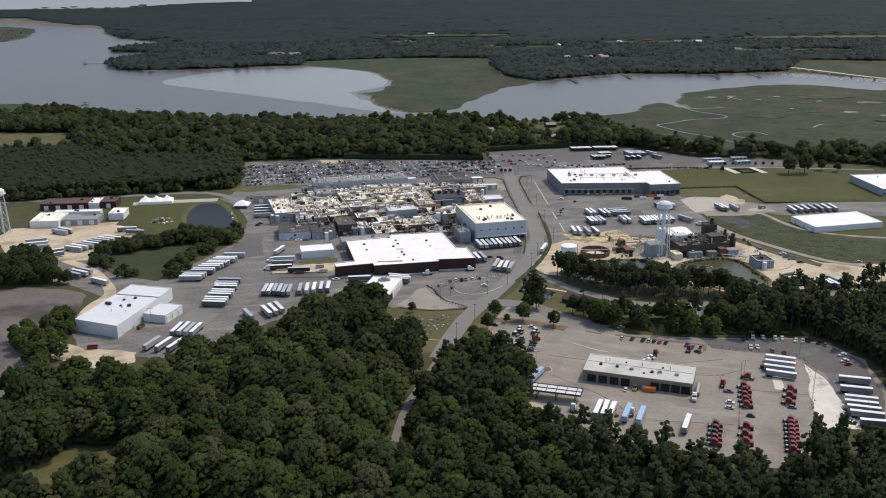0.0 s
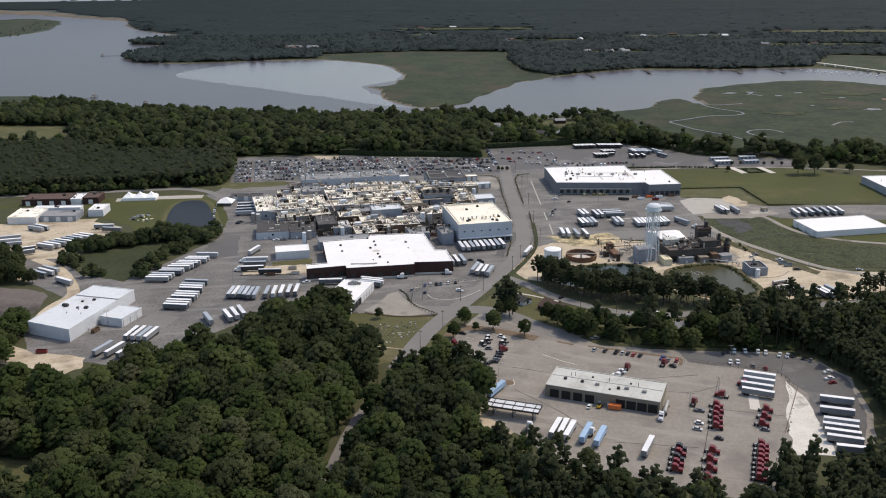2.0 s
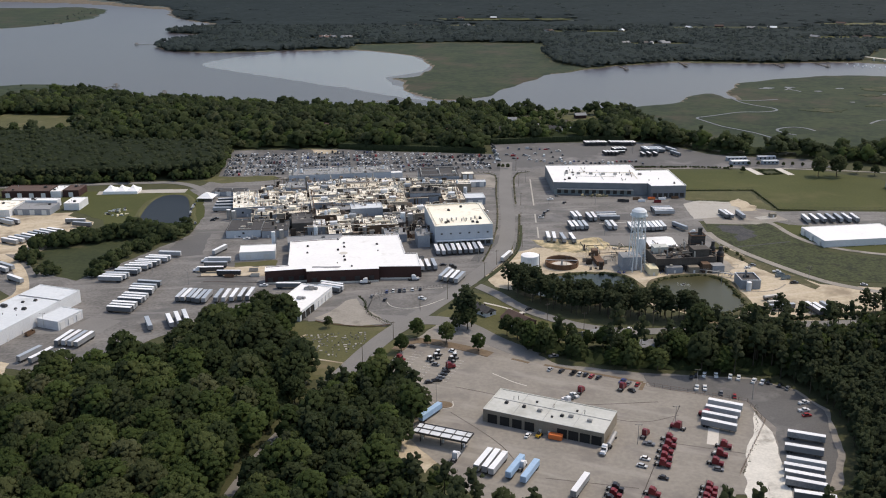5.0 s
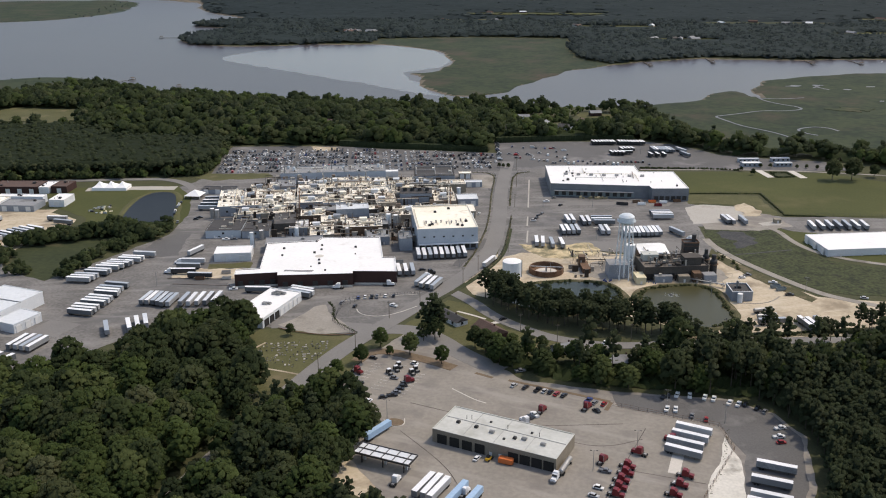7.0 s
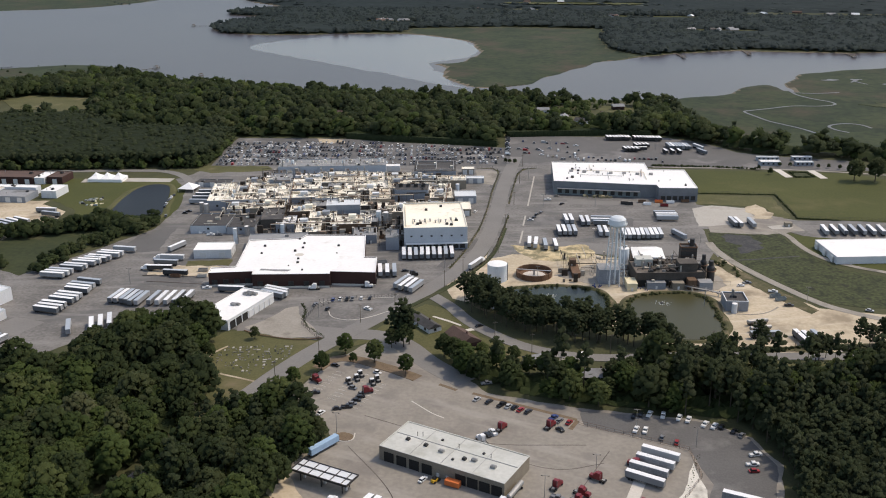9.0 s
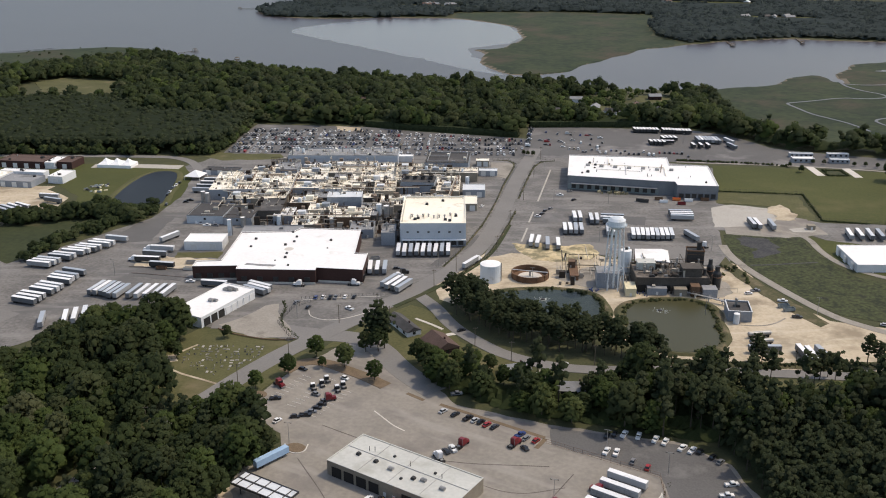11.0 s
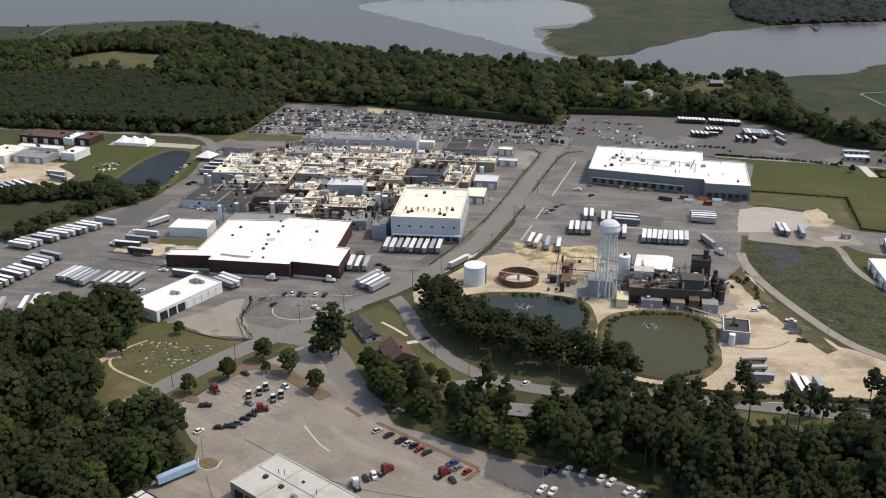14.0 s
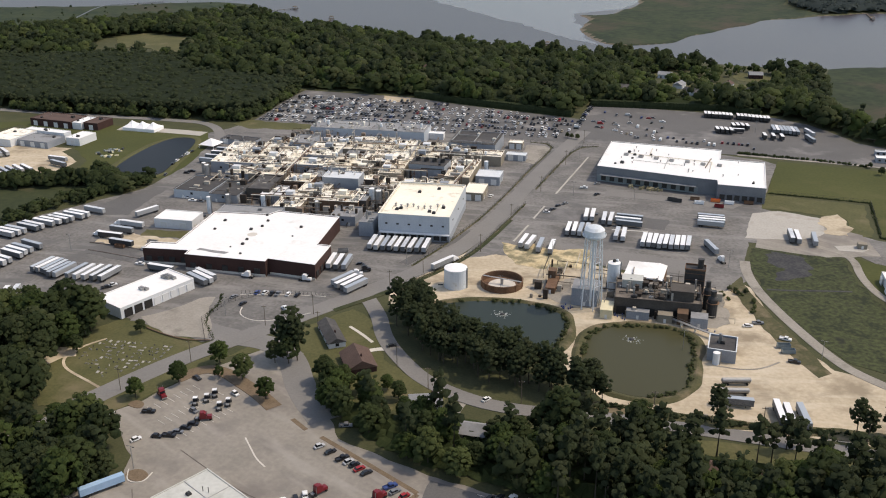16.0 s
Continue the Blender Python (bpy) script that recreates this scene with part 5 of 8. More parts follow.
clutter("works_pipework", -125, 25, 748, 820, 300, 2, 9.0, 14, "brown and grey pipes, tanks and sheds between the works buildings", 4)
clutter("works_pipework", -135, 30, 815, 905, 300, 6, 10.5, 14, "pipes and sheds crowding the cream roofs", 5)
RUSTY_CLUTTER = material("rusty_clutter", (0.035, 0.026, 0.02), (0.24, 0.18, 0.135), 0.8, 0.3, 1.5, island=1.5)
clutter("works_pipework", -78, 22, 735, 800, 150, 2, 8.5, 14, "rusty brown pipes, hoppers and ducts at the front of the works", 8, RUSTY_CLUTTER)
clutter("works_pipework", -140, 35, 800, 905, 110, 8.0, 10.5, 14, "rusty brown pipes and vents over the works roofs", 9, RUSTY_CLUTTER)
clutter("boiler_pipework", 134, 228, 688, 738, 120, 0.6, 5.5, 10, "pipes and small tanks round the boiler hall", 6)
clutter("boiler_pipework", 182, 216, 696, 712, 60, 8.5, 12.5, 10, "pipes and vents on the boiler hall", 7)

# the distribution warehouse
DW = [(108, 952), (188, 961), (191, 938), (221, 942), (229, 884), (199, 880), (197, 889), (185, 888), (115, 888)]
dw = hall("distribution_warehouse", "long white-roofed warehouse with dark grey metal walls", [(x - 165, y - 915) for x, y in DW], 11.0, SLATE_WALL, WHITE_ROOF, (165, 915), 0, 0.35, WHITE_ROOF)
part("wall_band", Build().box(-49.5, 20, -27.16, -27.04, 0, 4.6), GREEN_WALL, dw, "grey-green lower wall panels")
along(dw, (-48, -27), (19, -27), DOCK_DOOR, 11, 1.1)
along(dw, (35, -35), (63, -31.2), DOCK_DOOR, 6, 1.1)
along(dw, (64, -30.5), (56.5, 26), WHITE_DOOR, 4, 0)
part("dock_canopy", Build().box(-47, 19, -30.2, -27.2, 5.2, 5.6), GREY_ROOF, dw)
for i in range(7):
    part("roof_unit", UNIT, None, dw, at=pose(-38 + 11 * i, 6 + dice.uniform(-1, 1), 10.65) @ Matrix.Scale(1.25, 4))
part("roof_pipe", pipe_run(-40, 10, 22, 12, 10.65, 0.22, 0.7), PIPE_TAN, dw)
part("roof_pipe", pipe_run(-22, 10, -24, 30, 10.65, 0.22, 0.7), PIPE_TAN, dw)
part("roof_pipe", pipe_run(22, 12, 24, -10, 10.65, 0.22, 0.7), PIPE_TAN, dw)
part("roof_pipe", pipe_run(-8, 11, -6, -14, 10.65, 0.2, 0.6), DULL_METAL, dw)
part("roof_pipe", pipe_run(20, -2, 20, 20, 10.65, 0.3, 0.9), RUST, dw)
part("roof_pipe", pipe_run(-30, -4, 4, -3, 10.65, 0.15, 0.5), DULL_METAL, dw)
scatter(dw, dice, -40, 18, -18, 28, 10.65, 24, (UNIT_DARK, VENT, VENT))
scatter(dw, dice, 30, 56, -24, 20, 10.65, 5, (UNIT_DARK, UNIT, VENT))

# the white warehouse on the grass
wr = hall("white_warehouse", "white metal warehouse standing on grass", rect(64, 35), 5.0, WHITE_WALL, WHITE_ROOF, (336, 775), 13, 0.1, WHITE_ROOF)
along(wr, (-30, -18), (30, -18), MAN_DOOR, 4, 0)
along(wr, (-33, 18), (-33, -18), WHITE_DOOR, 3, 0)

# the garage with its row of bays
gar = hall("fleet_garage", "white flat-roofed vehicle garage with roller doors", rect(21, 45), 6.0, WHITE_WALL, WHITE_ROOF, (-44, 607), -13, 0.3, WHITE_ROOF)
along(gar, (10.5, -22), (10.5, 22), WHITE_DOOR, 5, 0, 0.42, 1.0)
along(gar, (10.5, -22), (10.5, 22), BAY_DOOR, 3, 0, 0.02, 0.42)
for x, y, s in ((0, -2, 1.2), (2, -1, 1.0), (-1, 15, 1.6), (2, 16, 1.1), (-3, 14, 1.2)):
    part("roof_unit", UNIT, None, gar, at=pose(x, y, 5.7) @ Matrix.Scale(s, 4))

# the long store on the west side
wl = hall("long_store", "long pale blue-white metal store with a flat roof", [(-229 + 207, 547 - 574), (-199 + 207, 535 - 574), (-184 + 207, 603 - 574), (-214 + 207, 611 - 574)], 8.0, WHITE_WALL, COOL_ROOF, (-207, 574), 0, 0.15, COOL_ROOF)
part("roof_seam", Build().tube((-11, 18, 8.1), (19.5, 11, 8.1), 0.35, n=6), DULL_METAL, wl, "raised seam between the two roof halves")
scatter(wl, dice, -14, 6, -24, 12, 7.85, 9, (VENT, UNIT_DARK))
along(wl, (8, -39), (22, 20), MAN_DOOR, 5, 0)
along(wl, (-22, -27), (8, -39), MAN_DOOR, 1, 0)
wa = hall("store_annex", "small white annex beside the long store", rect(16, 20), 5.5, WHITE_WALL, COOL_ROOF, (-181, 570), -17, 0.15, COOL_ROOF)
along(wa, (8, -10), (8, 10), WHITE_DOOR, 3, 0)

# the neighbouring works
for x, y, w, d, h, turn, roof, wall, lab in ((-344, 797, 24, 30, 6, 4, CREAM_ROOF, WHITE_WALL, "white works building with a cream roof"), (-316, 800, 30, 20, 5, 4, GREY_ROOF, GREY_WALL, "low grey works building in the sandy yard"), (-290, 816.5, 13, 20, 6, 4, WHITE_ROOF, WHITE_WALL, "white works building with roller doors"),
                                             (-350, 853, 42, 22, 6, 5, BROWN_ROOF, BRICK, "long brick store with a rust-brown roof"), (-311, 858, 14, 20, 6, 5, BROWN_ROOF, BRICK, "short brick store with a rust-brown roof"), (-323.5, 855, 9, 20, 5.6, 5, WHITE_ROOF, WHITE_WALL, "white link between two brick stores"), (-326, 817, 40, 8, 6, 4, WHITE_ROOF, WHITE_WALL, "narrow white-roofed shed in the sandy yard"),
                                             (-171, 866, 30, 12, 4, 5, DARK_ROOF, GREY_WALL, "low black-roofed shed beside the lane"), (-120, 884, 22, 10, 5, 10, WHITE_ROOF, WHITE_WALL, "small white-roofed store behind the works"), (-100, 892, 14, 8, 6, 10, WHITE_ROOF, WHITE_WALL, "small white-roofed store behind the works")):
    ob = hall("works_shed", lab, rect(w, d), h, wall, roof, (x, y), turn, 0.2, roof)
    along(ob, (-w / 2, -d / 2), (w / 2, -d / 2), WHITE_DOOR, max(1, int(w / 10)), 0)
    scatter(ob, dice, -w / 3, w / 3, -d / 3, d / 3, h - 0.2, 3, (UNIT_DARK, VENT))

# the truck depot
SHED_AT, SHED_TURN = (107, 472), -19
shed = hall("truck_workshop", "long truck workshop with a pale grey roof and open bays", rect(58, 23), 6.5, TAN_WALL, SHED_ROOF, SHED_AT, SHED_TURN, 0.12, SHED_ROOF)
along(shed, (-29, -11.5), (29, -11.5), BAY_DOOR, 4, 0, 0.03, 0.45)
along(shed, (-29, -11.5), (29, -11.5), BAY_DOOR, 4, 0, 0.62, 0.99)
along(shed, (-29, -11.5), (29, -11.5), MAN_DOOR, 2, 0, 0.45, 0.6)
along(shed, (29, 11.5), (-29, 11.5), BAY_DOOR, 8, 0)
part("ridge", Build().tube((-28.5, 1.5, 6.45), (28.5, 1.5, 6.45), 0.16, n=6), DULL_METAL, shed, "raised ridge seam along the roof")
for x in (-14.5, 0, 14.5):
    part("roof_joint", Build().box(x - 0.08, x + 0.08, -11, 11, 6.35, 6.5), DULL_METAL, shed)
for x, y, s in ((-21, -1.5, 0.8), (-12, -2, 0.8), (-4, -3, 0.85), (7, -3.5, 0.8), (11, -2.5, 0.85), (20, -3.2, 0.85), (-8, 5, 0.5), (12, 4, 0.5), (3, -6, 0.5)):
    part("roof_unit", UNIT_DARK if s < 0.85 else UNIT, None, shed, at=pose(x, y, 6.4) @ Matrix.Scale(s, 4))
for x, y in ((-19, 3), (-17, 4), (1, 3), (16, 2.6)):
    part("exhaust_pipe", Build().lathe([(0.12, 0), (0.12, 1.8), (0.2, 1.8), (0.2, 2.0)], 6), DARK_METAL, shed, at=pose(x, y, 6.4))
canopy = thing("fuel_canopy", pose(59, 449, 0.1, 0, 0, -17), "flat fuel canopy with a dark steel edge on posts", "canopy")
part("deck", Build().box(-13, 13, -4.2, 4.2, 5.0, 5.25), COOL_ROOF, canopy)
part("fascia", ring_wall(rect(26.6, 9), 4.7, 5.6, 0.3), DARK_METAL, canopy, "dark steel fascia")
part("beam", Build().box(-13, 13, -0.3, 0.3, 5.25, 5.55), DARK_METAL, canopy)
for i in range(5):
    part("beam", Build().box(-10.4 + 5.2 * i - 0.15, -10.4 + 5.2 * i + 0.15, -4.2, 4.2, 5.25, 5.5), DARK_METAL, canopy)
for x in (-10, 0, 10):
    for y in (-2.5, 2.5):
        part("post", Build().box(x - 0.18, x + 0.18, y - 0.18, y + 0.18, 0, 5.0), DARK_METAL, canopy)
    part("pump", Build().box(x - 0.5, x + 0.5, -0.35, 0.35, 0, 1.8), DOOR_WHITE, canopy)


# the water treatment works
def water_tower(x, y, h, r, label):
    ob = thing("water_tower", pose(x, y, 0.1), label, "water tower")
    part("tank", Build().lathe([(0.6, h - 7.5), (r * 0.7, h - 7.0), (r, h - 5.2), (r, h - 2.2), (r * 0.72, h - 0.9), (r * 0.3, h - 0.2), (0.3, h)], 28), TANK_WHITE, ob, "pale blue painted steel tank")
    part("walkway", Build().lathe([(r + 0.1, h - 5.3), (r + 0.9, h - 5.3), (r + 0.9, h - 4.4), (r + 0.8, h - 4.4), (r + 0.8, h - 5.1), (r + 0.1, h - 5.1)], 28), TANK_WHITE, ob)
    part("riser", Build().lathe([(0.7, 0), (0.7, h - 7)], 12), TANK_WHITE, ob)
    foot, head = r * 1.2, r * 0.82
    for i in range(6):
        a, b = 2 * math.pi * i / 6, 2 * math.pi * (i + 1) / 6
        part("leg", Build().tube((foot * math.cos(a), foot * math.sin(a), 0), (head * math.cos(a), head * math.sin(a), h - 5.5), 0.32, n=8), TANK_WHITE, ob)
        for k in range(3):
            f0, f1 = k / 3, (k + 1) / 3
            p = lambda ang, f: ((foot + (head - foot) * f) * math.cos(ang), (foot + (head - foot) * f) * math.sin(ang), (h - 6) * f)
            part("brace", Build().tube(p(a, f0), p(b, f1), 0.06, n=4), TANK_WHITE, ob)
            part("brace", Build().tube(p(b, f0), p(a, f1), 0.06, n=4), TANK_WHITE, ob)
            part("strut", Build().tube(p(a, f1), p(b, f1), 0.12, n=4), TANK_WHITE, ob)


water_tower(168, 691, 44.0, 5.0, "tall pale blue water tower on braced legs")
water_tower(-372, 768, 39.0, 5.2, "pale blue water tower among the western sheds")
tank = silo(96, 686, 6.2, 10.5, TANK_WHITE, "squat pale storage tank with a white top", "storage_tank")
part("base_pipe", Build().tube((-6, -3, 0.8), (-8.5, -4, 0.8), 0.35, n=8), DARK_METAL, tank)
basin = thing("clarifier", pose(118, 697, 0.1), "round open clarifier basin with rusty steel walls", "basin")
part("wall", Build().lathe([(11.2, 0), (11.2, 3.6), (10.7, 3.6), (10.7, 0.3)], 40), RUST, basin)
part("bottom", Build().lathe([(10.6, 0.2), (0.5, 0.5), (0.4, 0.6)], 40), PALE_CONCRETE, basin)
part("scraper_bridge", Build().box(-10.8, 10.8, -0.5, 0.5, 3.6, 3.8).box(-0.6, 0.6, -0.6, 0.6, 0.4, 3.6), DULL_METAL, basin)
for i in range(12):
    part("stiffener", Build().box(11.2, 11.45, -0.12, 0.12, 0, 3.5), RUST, basin, at=pose(0, 0, 0, 0, 0, 30 * i))
s2 = silo(173, 716, 3.3, 15, TANK_WHITE, "tall pale silo with a white top and vents", "silo")
part("filter", Build().lathe([(0.9, 15.3), (0.9, 16.6), (0.3, 17)], 10), DARK_METAL, s2)
part("filter", Build().lathe([(0.8, 15.3), (0.8, 16.4), (0.3, 16.8)], 10, 1.2, 1.2), TANK_WHITE, s2)
tr = hall("treatment_hall", "sooty brown boiler hall crowded with pipework", rect(42, 24), 9.0, SOOT_WALL, SOOT_ROOF, (199, 704), 12, 0.6, SOOT_WALL)
scatter(tr, dice, -19, 19, -10, 10, 8.4, 22, (UNIT_DARK, UNIT, UNIT, STACK, STACK, VENT))
part("penthouse", Build().box(-18, -8, 2, 9, 8.4, 12.5).box(-18.3, -7.7, 1.7, 9.3, 12.5, 12.8), SHED_ROOF, tr)
part("penthouse", Build().box(6, 17, -9, 0, 8.4, 13.5).box(5.7, 17.3, -9.3, 0.3, 13.5, 13.8), SOOT_WALL, tr)
for i in (1, 3):
    part("roof_pipe", pipe_run(-19, -9 + 4 * i, 19, -8 + 4 * i, 8.4, 0.3, 0.8), dice.choice((RUST, DARK_METAL)), tr)
along(tr, (-21, -12), (21, -12), BAY_DOOR, 6, 0)
g = hall("filter_house", "hall with a bright pitched white metal roof", rect(20, 20), 10.0, BROWN_WALL, WHITE_ROOF, (188, 723), 5, 0.2)
part("roof_cover", Build().add([(-10, -10.5, 10.4), (10, -10.5, 10.4), (10, 10.5, 10.4), (-10, 10.5, 10.4), (6, -10.5, 11.2), (6, 10.5, 11.2)], [(0, 4, 5, 3), (4, 1, 2, 5), (0, 1, 4), (3, 5, 2), (0, 3, 2, 1)]), WHITE_ROOF, g, "low gabled white sheet roof")
tower = thing("scrubber_block", pose(213, 725, 0.1, 0, 0, 8), "black square steel scrubber tower with a flue", "tower")
part("casing", Build().box(-5, 5, -3.5, 3.5, 0, 15.5), DARK_METAL, tower)
part("rim", ring_wall(rect(10.4, 7.4), 15.5, 16.3, 0.3), RUST, tower)
part("flue", Build().lathe([(1.5, 15.5), (1.5, 20), (1.7, 20), (1.7, 20.4), (1.3, 20.4)], 14, 2.4, 1), DARK_METAL, tower)
for i in range(4):
    part("girt", Build().box(-5.12, 5.12, -3.62, 3.62, 3 + 3.5 * i, 3.25 + 3.5 * i), RUST, tower)
for x, y, h, r in ((222, 712, 15, 2.0), (226, 704, 14, 2.4), (219, 703, 12, 1.6)):
    st = thing("scrubber_stack", pose(x, y, 0.1), "dark steel scrubber tower beside the boiler hall", "stack")
    part("shell", Build().lathe([(r, 0), (r, h * 0.7), (r * 0.6, h * 0.8), (r * 0.6, h)], 14), DARK_METAL, st)
    part("platform", Build().lathe([(r + 0.8, h * 0.55), (r + 0.8, h * 0.55 + 0.15), (r, h * 0.55 + 0.15)], 14), RUST, st)
for x, y, w, d, h, m, lab in ((164, 696, 13, 12, 9, GREY_WALL, "grey block plant house under the tower"), (178, 686, 6, 11, 4.5, CREAM_PAINT, "small beige pump cabin by the tower"), (193, 688, 11, 4, 4, GREY_WALL, "long grey equipment container"), (206, 690, 7, 5, 4, TAN_WALL, "small tan equipment cabin"), (214, 692, 5, 7, 6, BROWN_WALL, "brown equipment cabin by the boiler hall"), (222, 692, 8, 7, 5, GREY_WALL, "grey equipment cabin by the boiler hall"), (143, 706, 5, 18, 3, RUST, "rusty open settling trough"), (141, 712, 4, 5, 7, BROWN_WALL, "brown steel hopper beside the trough"), (290, 829, 5, 4, 3, TAN_WALL, "small tan gate cabin on the traffic island")):
    ob = thing("equipment_cabin", pose(x, y, 0.1, 0, 0, 10), lab, "cabin")
    part("wall", ring_wall(rect(w, d), 0, h, 0.2), m, ob)
    part("roof", Build().prism(rect(w + 0.2, d + 0.2), h, h + 0.2), GREY_ROOF if m is GREY_WALL else m, ob)
    part("door", MAN_DOOR, None, ob, at=pose(0, -d / 2 - 0.05, 0))
ph = hall("pump_house", "grey square pump house with rooftop machinery", rect(12.5, 15), 6.0, GREY_WALL, DARK_ROOF, (237, 667), 6, 0.7, COOL_ROOF)
scatter(ph, dice, -2, 2, -2, 2, 5.3, 4, (UNIT_DARK, UNIT, STACK))
silo(236, 657, 1.6, 5.5, TANK_WHITE, "grey upright tank beside the pump house", "process_tank")
walkb = thing("footbridge", pose(222, 684, 0.1, 0, 0, -22), "pale steel pipe bridge over the pond's edge", "footbridge")
part("deck", Build().box(-18, 18, -0.8, 0.8, 2.2, 2.5), DULL_METAL, walkb)
for i in range(5):
    part("pier", Build().box(-16 + 8 * i - 0.2, -16 + 8 * i + 0.2, -0.7, 0.7, 0, 2.2), PALE_CONCRETE, walkb)
for y in (-0.75, 0.75):
    part("rail", Build().tube((-18, y, 3.4), (18, y, 3.4), 0.05, n=4), DULL_METAL, walkb)


# houses
def house(x, y, w, d, turn, wall, roof, label, h=2.8, far=False):
    ob = thing("house", pose(x, y, 0.08, 0, 0, turn), label, "house")
    part("wall", ring_wall(rect(w, d), 0, h, 0.25), wall, ob)
    e, r = 0.5, h + d * 0.28
    part("roof", Build().add([(-w / 2 - e, -d / 2 - e, h - 0.15), (w / 2 + e, -d / 2 - e, h - 0.15), (w / 2 + e, d / 2 + e, h - 0.15), (-w / 2 - e, d / 2 + e, h - 0.15), (-w / 2 - e, 0, r), (w / 2 + e, 0, r)],
                             [(0, 1, 5, 4), (2, 3, 4, 5), (0, 4, 3), (1, 2, 5), (0, 3, 2, 1)]), roof, ob)
    part("chimney", Build().box(w * 0.2, w * 0.2 + 0.7, 0.3, 1.0, h, r + 0.8), BRICK, ob)
    along(ob, (-w / 2, -d / 2), (w / 2, -d / 2), WINDOW, 2 if far else 3, 1.0)
    if far:
        return ob
    along(ob, (w / 2, d / 2), (-w / 2, d / 2), WINDOW, 3, 1.0)
    along(ob, (w / 2, -d / 2), (w / 2, d / 2), WINDOW, 1, 1.0)
    part("door", MAN_DOOR, None, ob, at=pose(w * 0.12, -d / 2 - 0.06, 0))
    return ob


house(65.5, 609, 23, 8, -46, WHITE_WALL, DARK_ROOF, "small house with pale siding and a dark shingle roof")
house(90, 591, 17, 13, -48, BRICK, BROWN_ROOF, "brick bungalow with a rust-brown roof")
house(132, 573, 13, 8, 30, WHITE_WALL, GREY_ROOF, "grey-roofed cottage among the trees")
house(161, 561, 14, 9, 10, TAN_WALL, GREY_ROOF, "grey-roofed cottage among the trees")
house(257, 573, 18, 10, 5, TAN_WALL, BROWN_ROOF, "long brown-roofed house among pines")

# tents
tent = thing("event_tent", pose(-271, 867, 0.1, 0, 0, 7) @ Matrix.Diagonal((0.92, 0.9, 0.8, 1)), "large white event tent with three peaks", "tent")
for i in range(3):
    x = -11 + 11 * i
    part("canopy", Build().add([(x - 5.5, -8, 3.2), (x + 5.5, -8, 3.2), (x + 5.5, 8, 3.2), (x - 5.5, 8, 3.2), (x - 2.4, -3.4, 5.6), (x + 2.4, -3.4, 5.6), (x + 2.4, 3.4, 5.6), (x - 2.4, 3.4, 5.6), (x, 0, 9.0)],
                               [(0, 1, 5, 4), (1, 2, 6, 5), (2, 3, 7, 6), (3, 0, 4, 7), (4, 5, 8), (5, 6, 8), (6, 7, 8), (7, 4, 8)]), TENT, tent)
part("side_wall", ring_wall(rect(33, 16), 0, 3.2, 0.05), TENT, tent)
small_tent = thing("marquee", pose(-186, 848, 0.1), "small white peaked marquee", "tent")
part("canopy", Build().add([(-7, -7, 2.8), (7, -7, 2.8), (7, 7, 2.8), (-7, 7, 2.8), (0, 0, 7)], [(0, 1, 4), (1, 2, 4), (2, 3, 4), (3, 0, 4)]), TENT, small_tent)
for x in (-6.8, 6.8):
    for y in (-6.8, 6.8):
        part("post", Build().box(x - 0.1, x + 0.1, y - 0.1, y + 0.1, 0, 2.9), TENT, small_tent)

# buildings by the far lots
for x, y, w, d, h, turn, roof, wall, lab in ((301, 1034, 20, 5, 3.6, 9, COOL_ROOF, GREY_WALL, "long grey site office with a pale roof"), (301, 1017, 18, 8, 3.8, 9, WHITE_ROOF, GREY_WALL, "low grey site office with a white roof"), (332, 1040, 18, 5, 3.6, 9, COOL_ROOF, GREY_WALL, "long grey site office with a pale roof"), (331, 1020, 16, 6, 3.6, 9, COOL_ROOF, GREY_WALL, "long grey site office with a pale roof"), (438, 905, 45, 60, 7, 6, WHITE_ROOF, GREY_WALL, "white-roofed works hall beyond the field")):
    ob = hall("office_block", lab, rect(w, d), h, wall, roof, (x, y), turn, 0.3, roof)
    along(ob, (-w / 2, -d / 2), (w / 2, -d / 2), WINDOW, int(w / 4), 1.5)
    if d > 20:
        scatter(ob, dice, -w / 3, w / 3, -d / 3, d / 3, h - 0.3, 5, (UNIT, VENT))

# ---- vehicles ----
def wheel_mesh(r, w):
    return Build().tube((0, -w / 2, 0), (0, w / 2, 0), r, n=10).mesh("wheel", TYRE)


AXLE = Build().tube((0, -1.22, 0), (0, -0.65, 0), 0.5, n=10).tube((0, 0.65, 0), (0, 1.22, 0), 0.5, n=10).tube((0, -0.7, 0), (0, 0.7, 0), 0.12, n=6).mesh("wheel_axle", TYRE)
BIG_WHEEL, CAR_WHEEL = wheel_mesh(0.5, 0.6), wheel_mesh(0.33, 0.22)


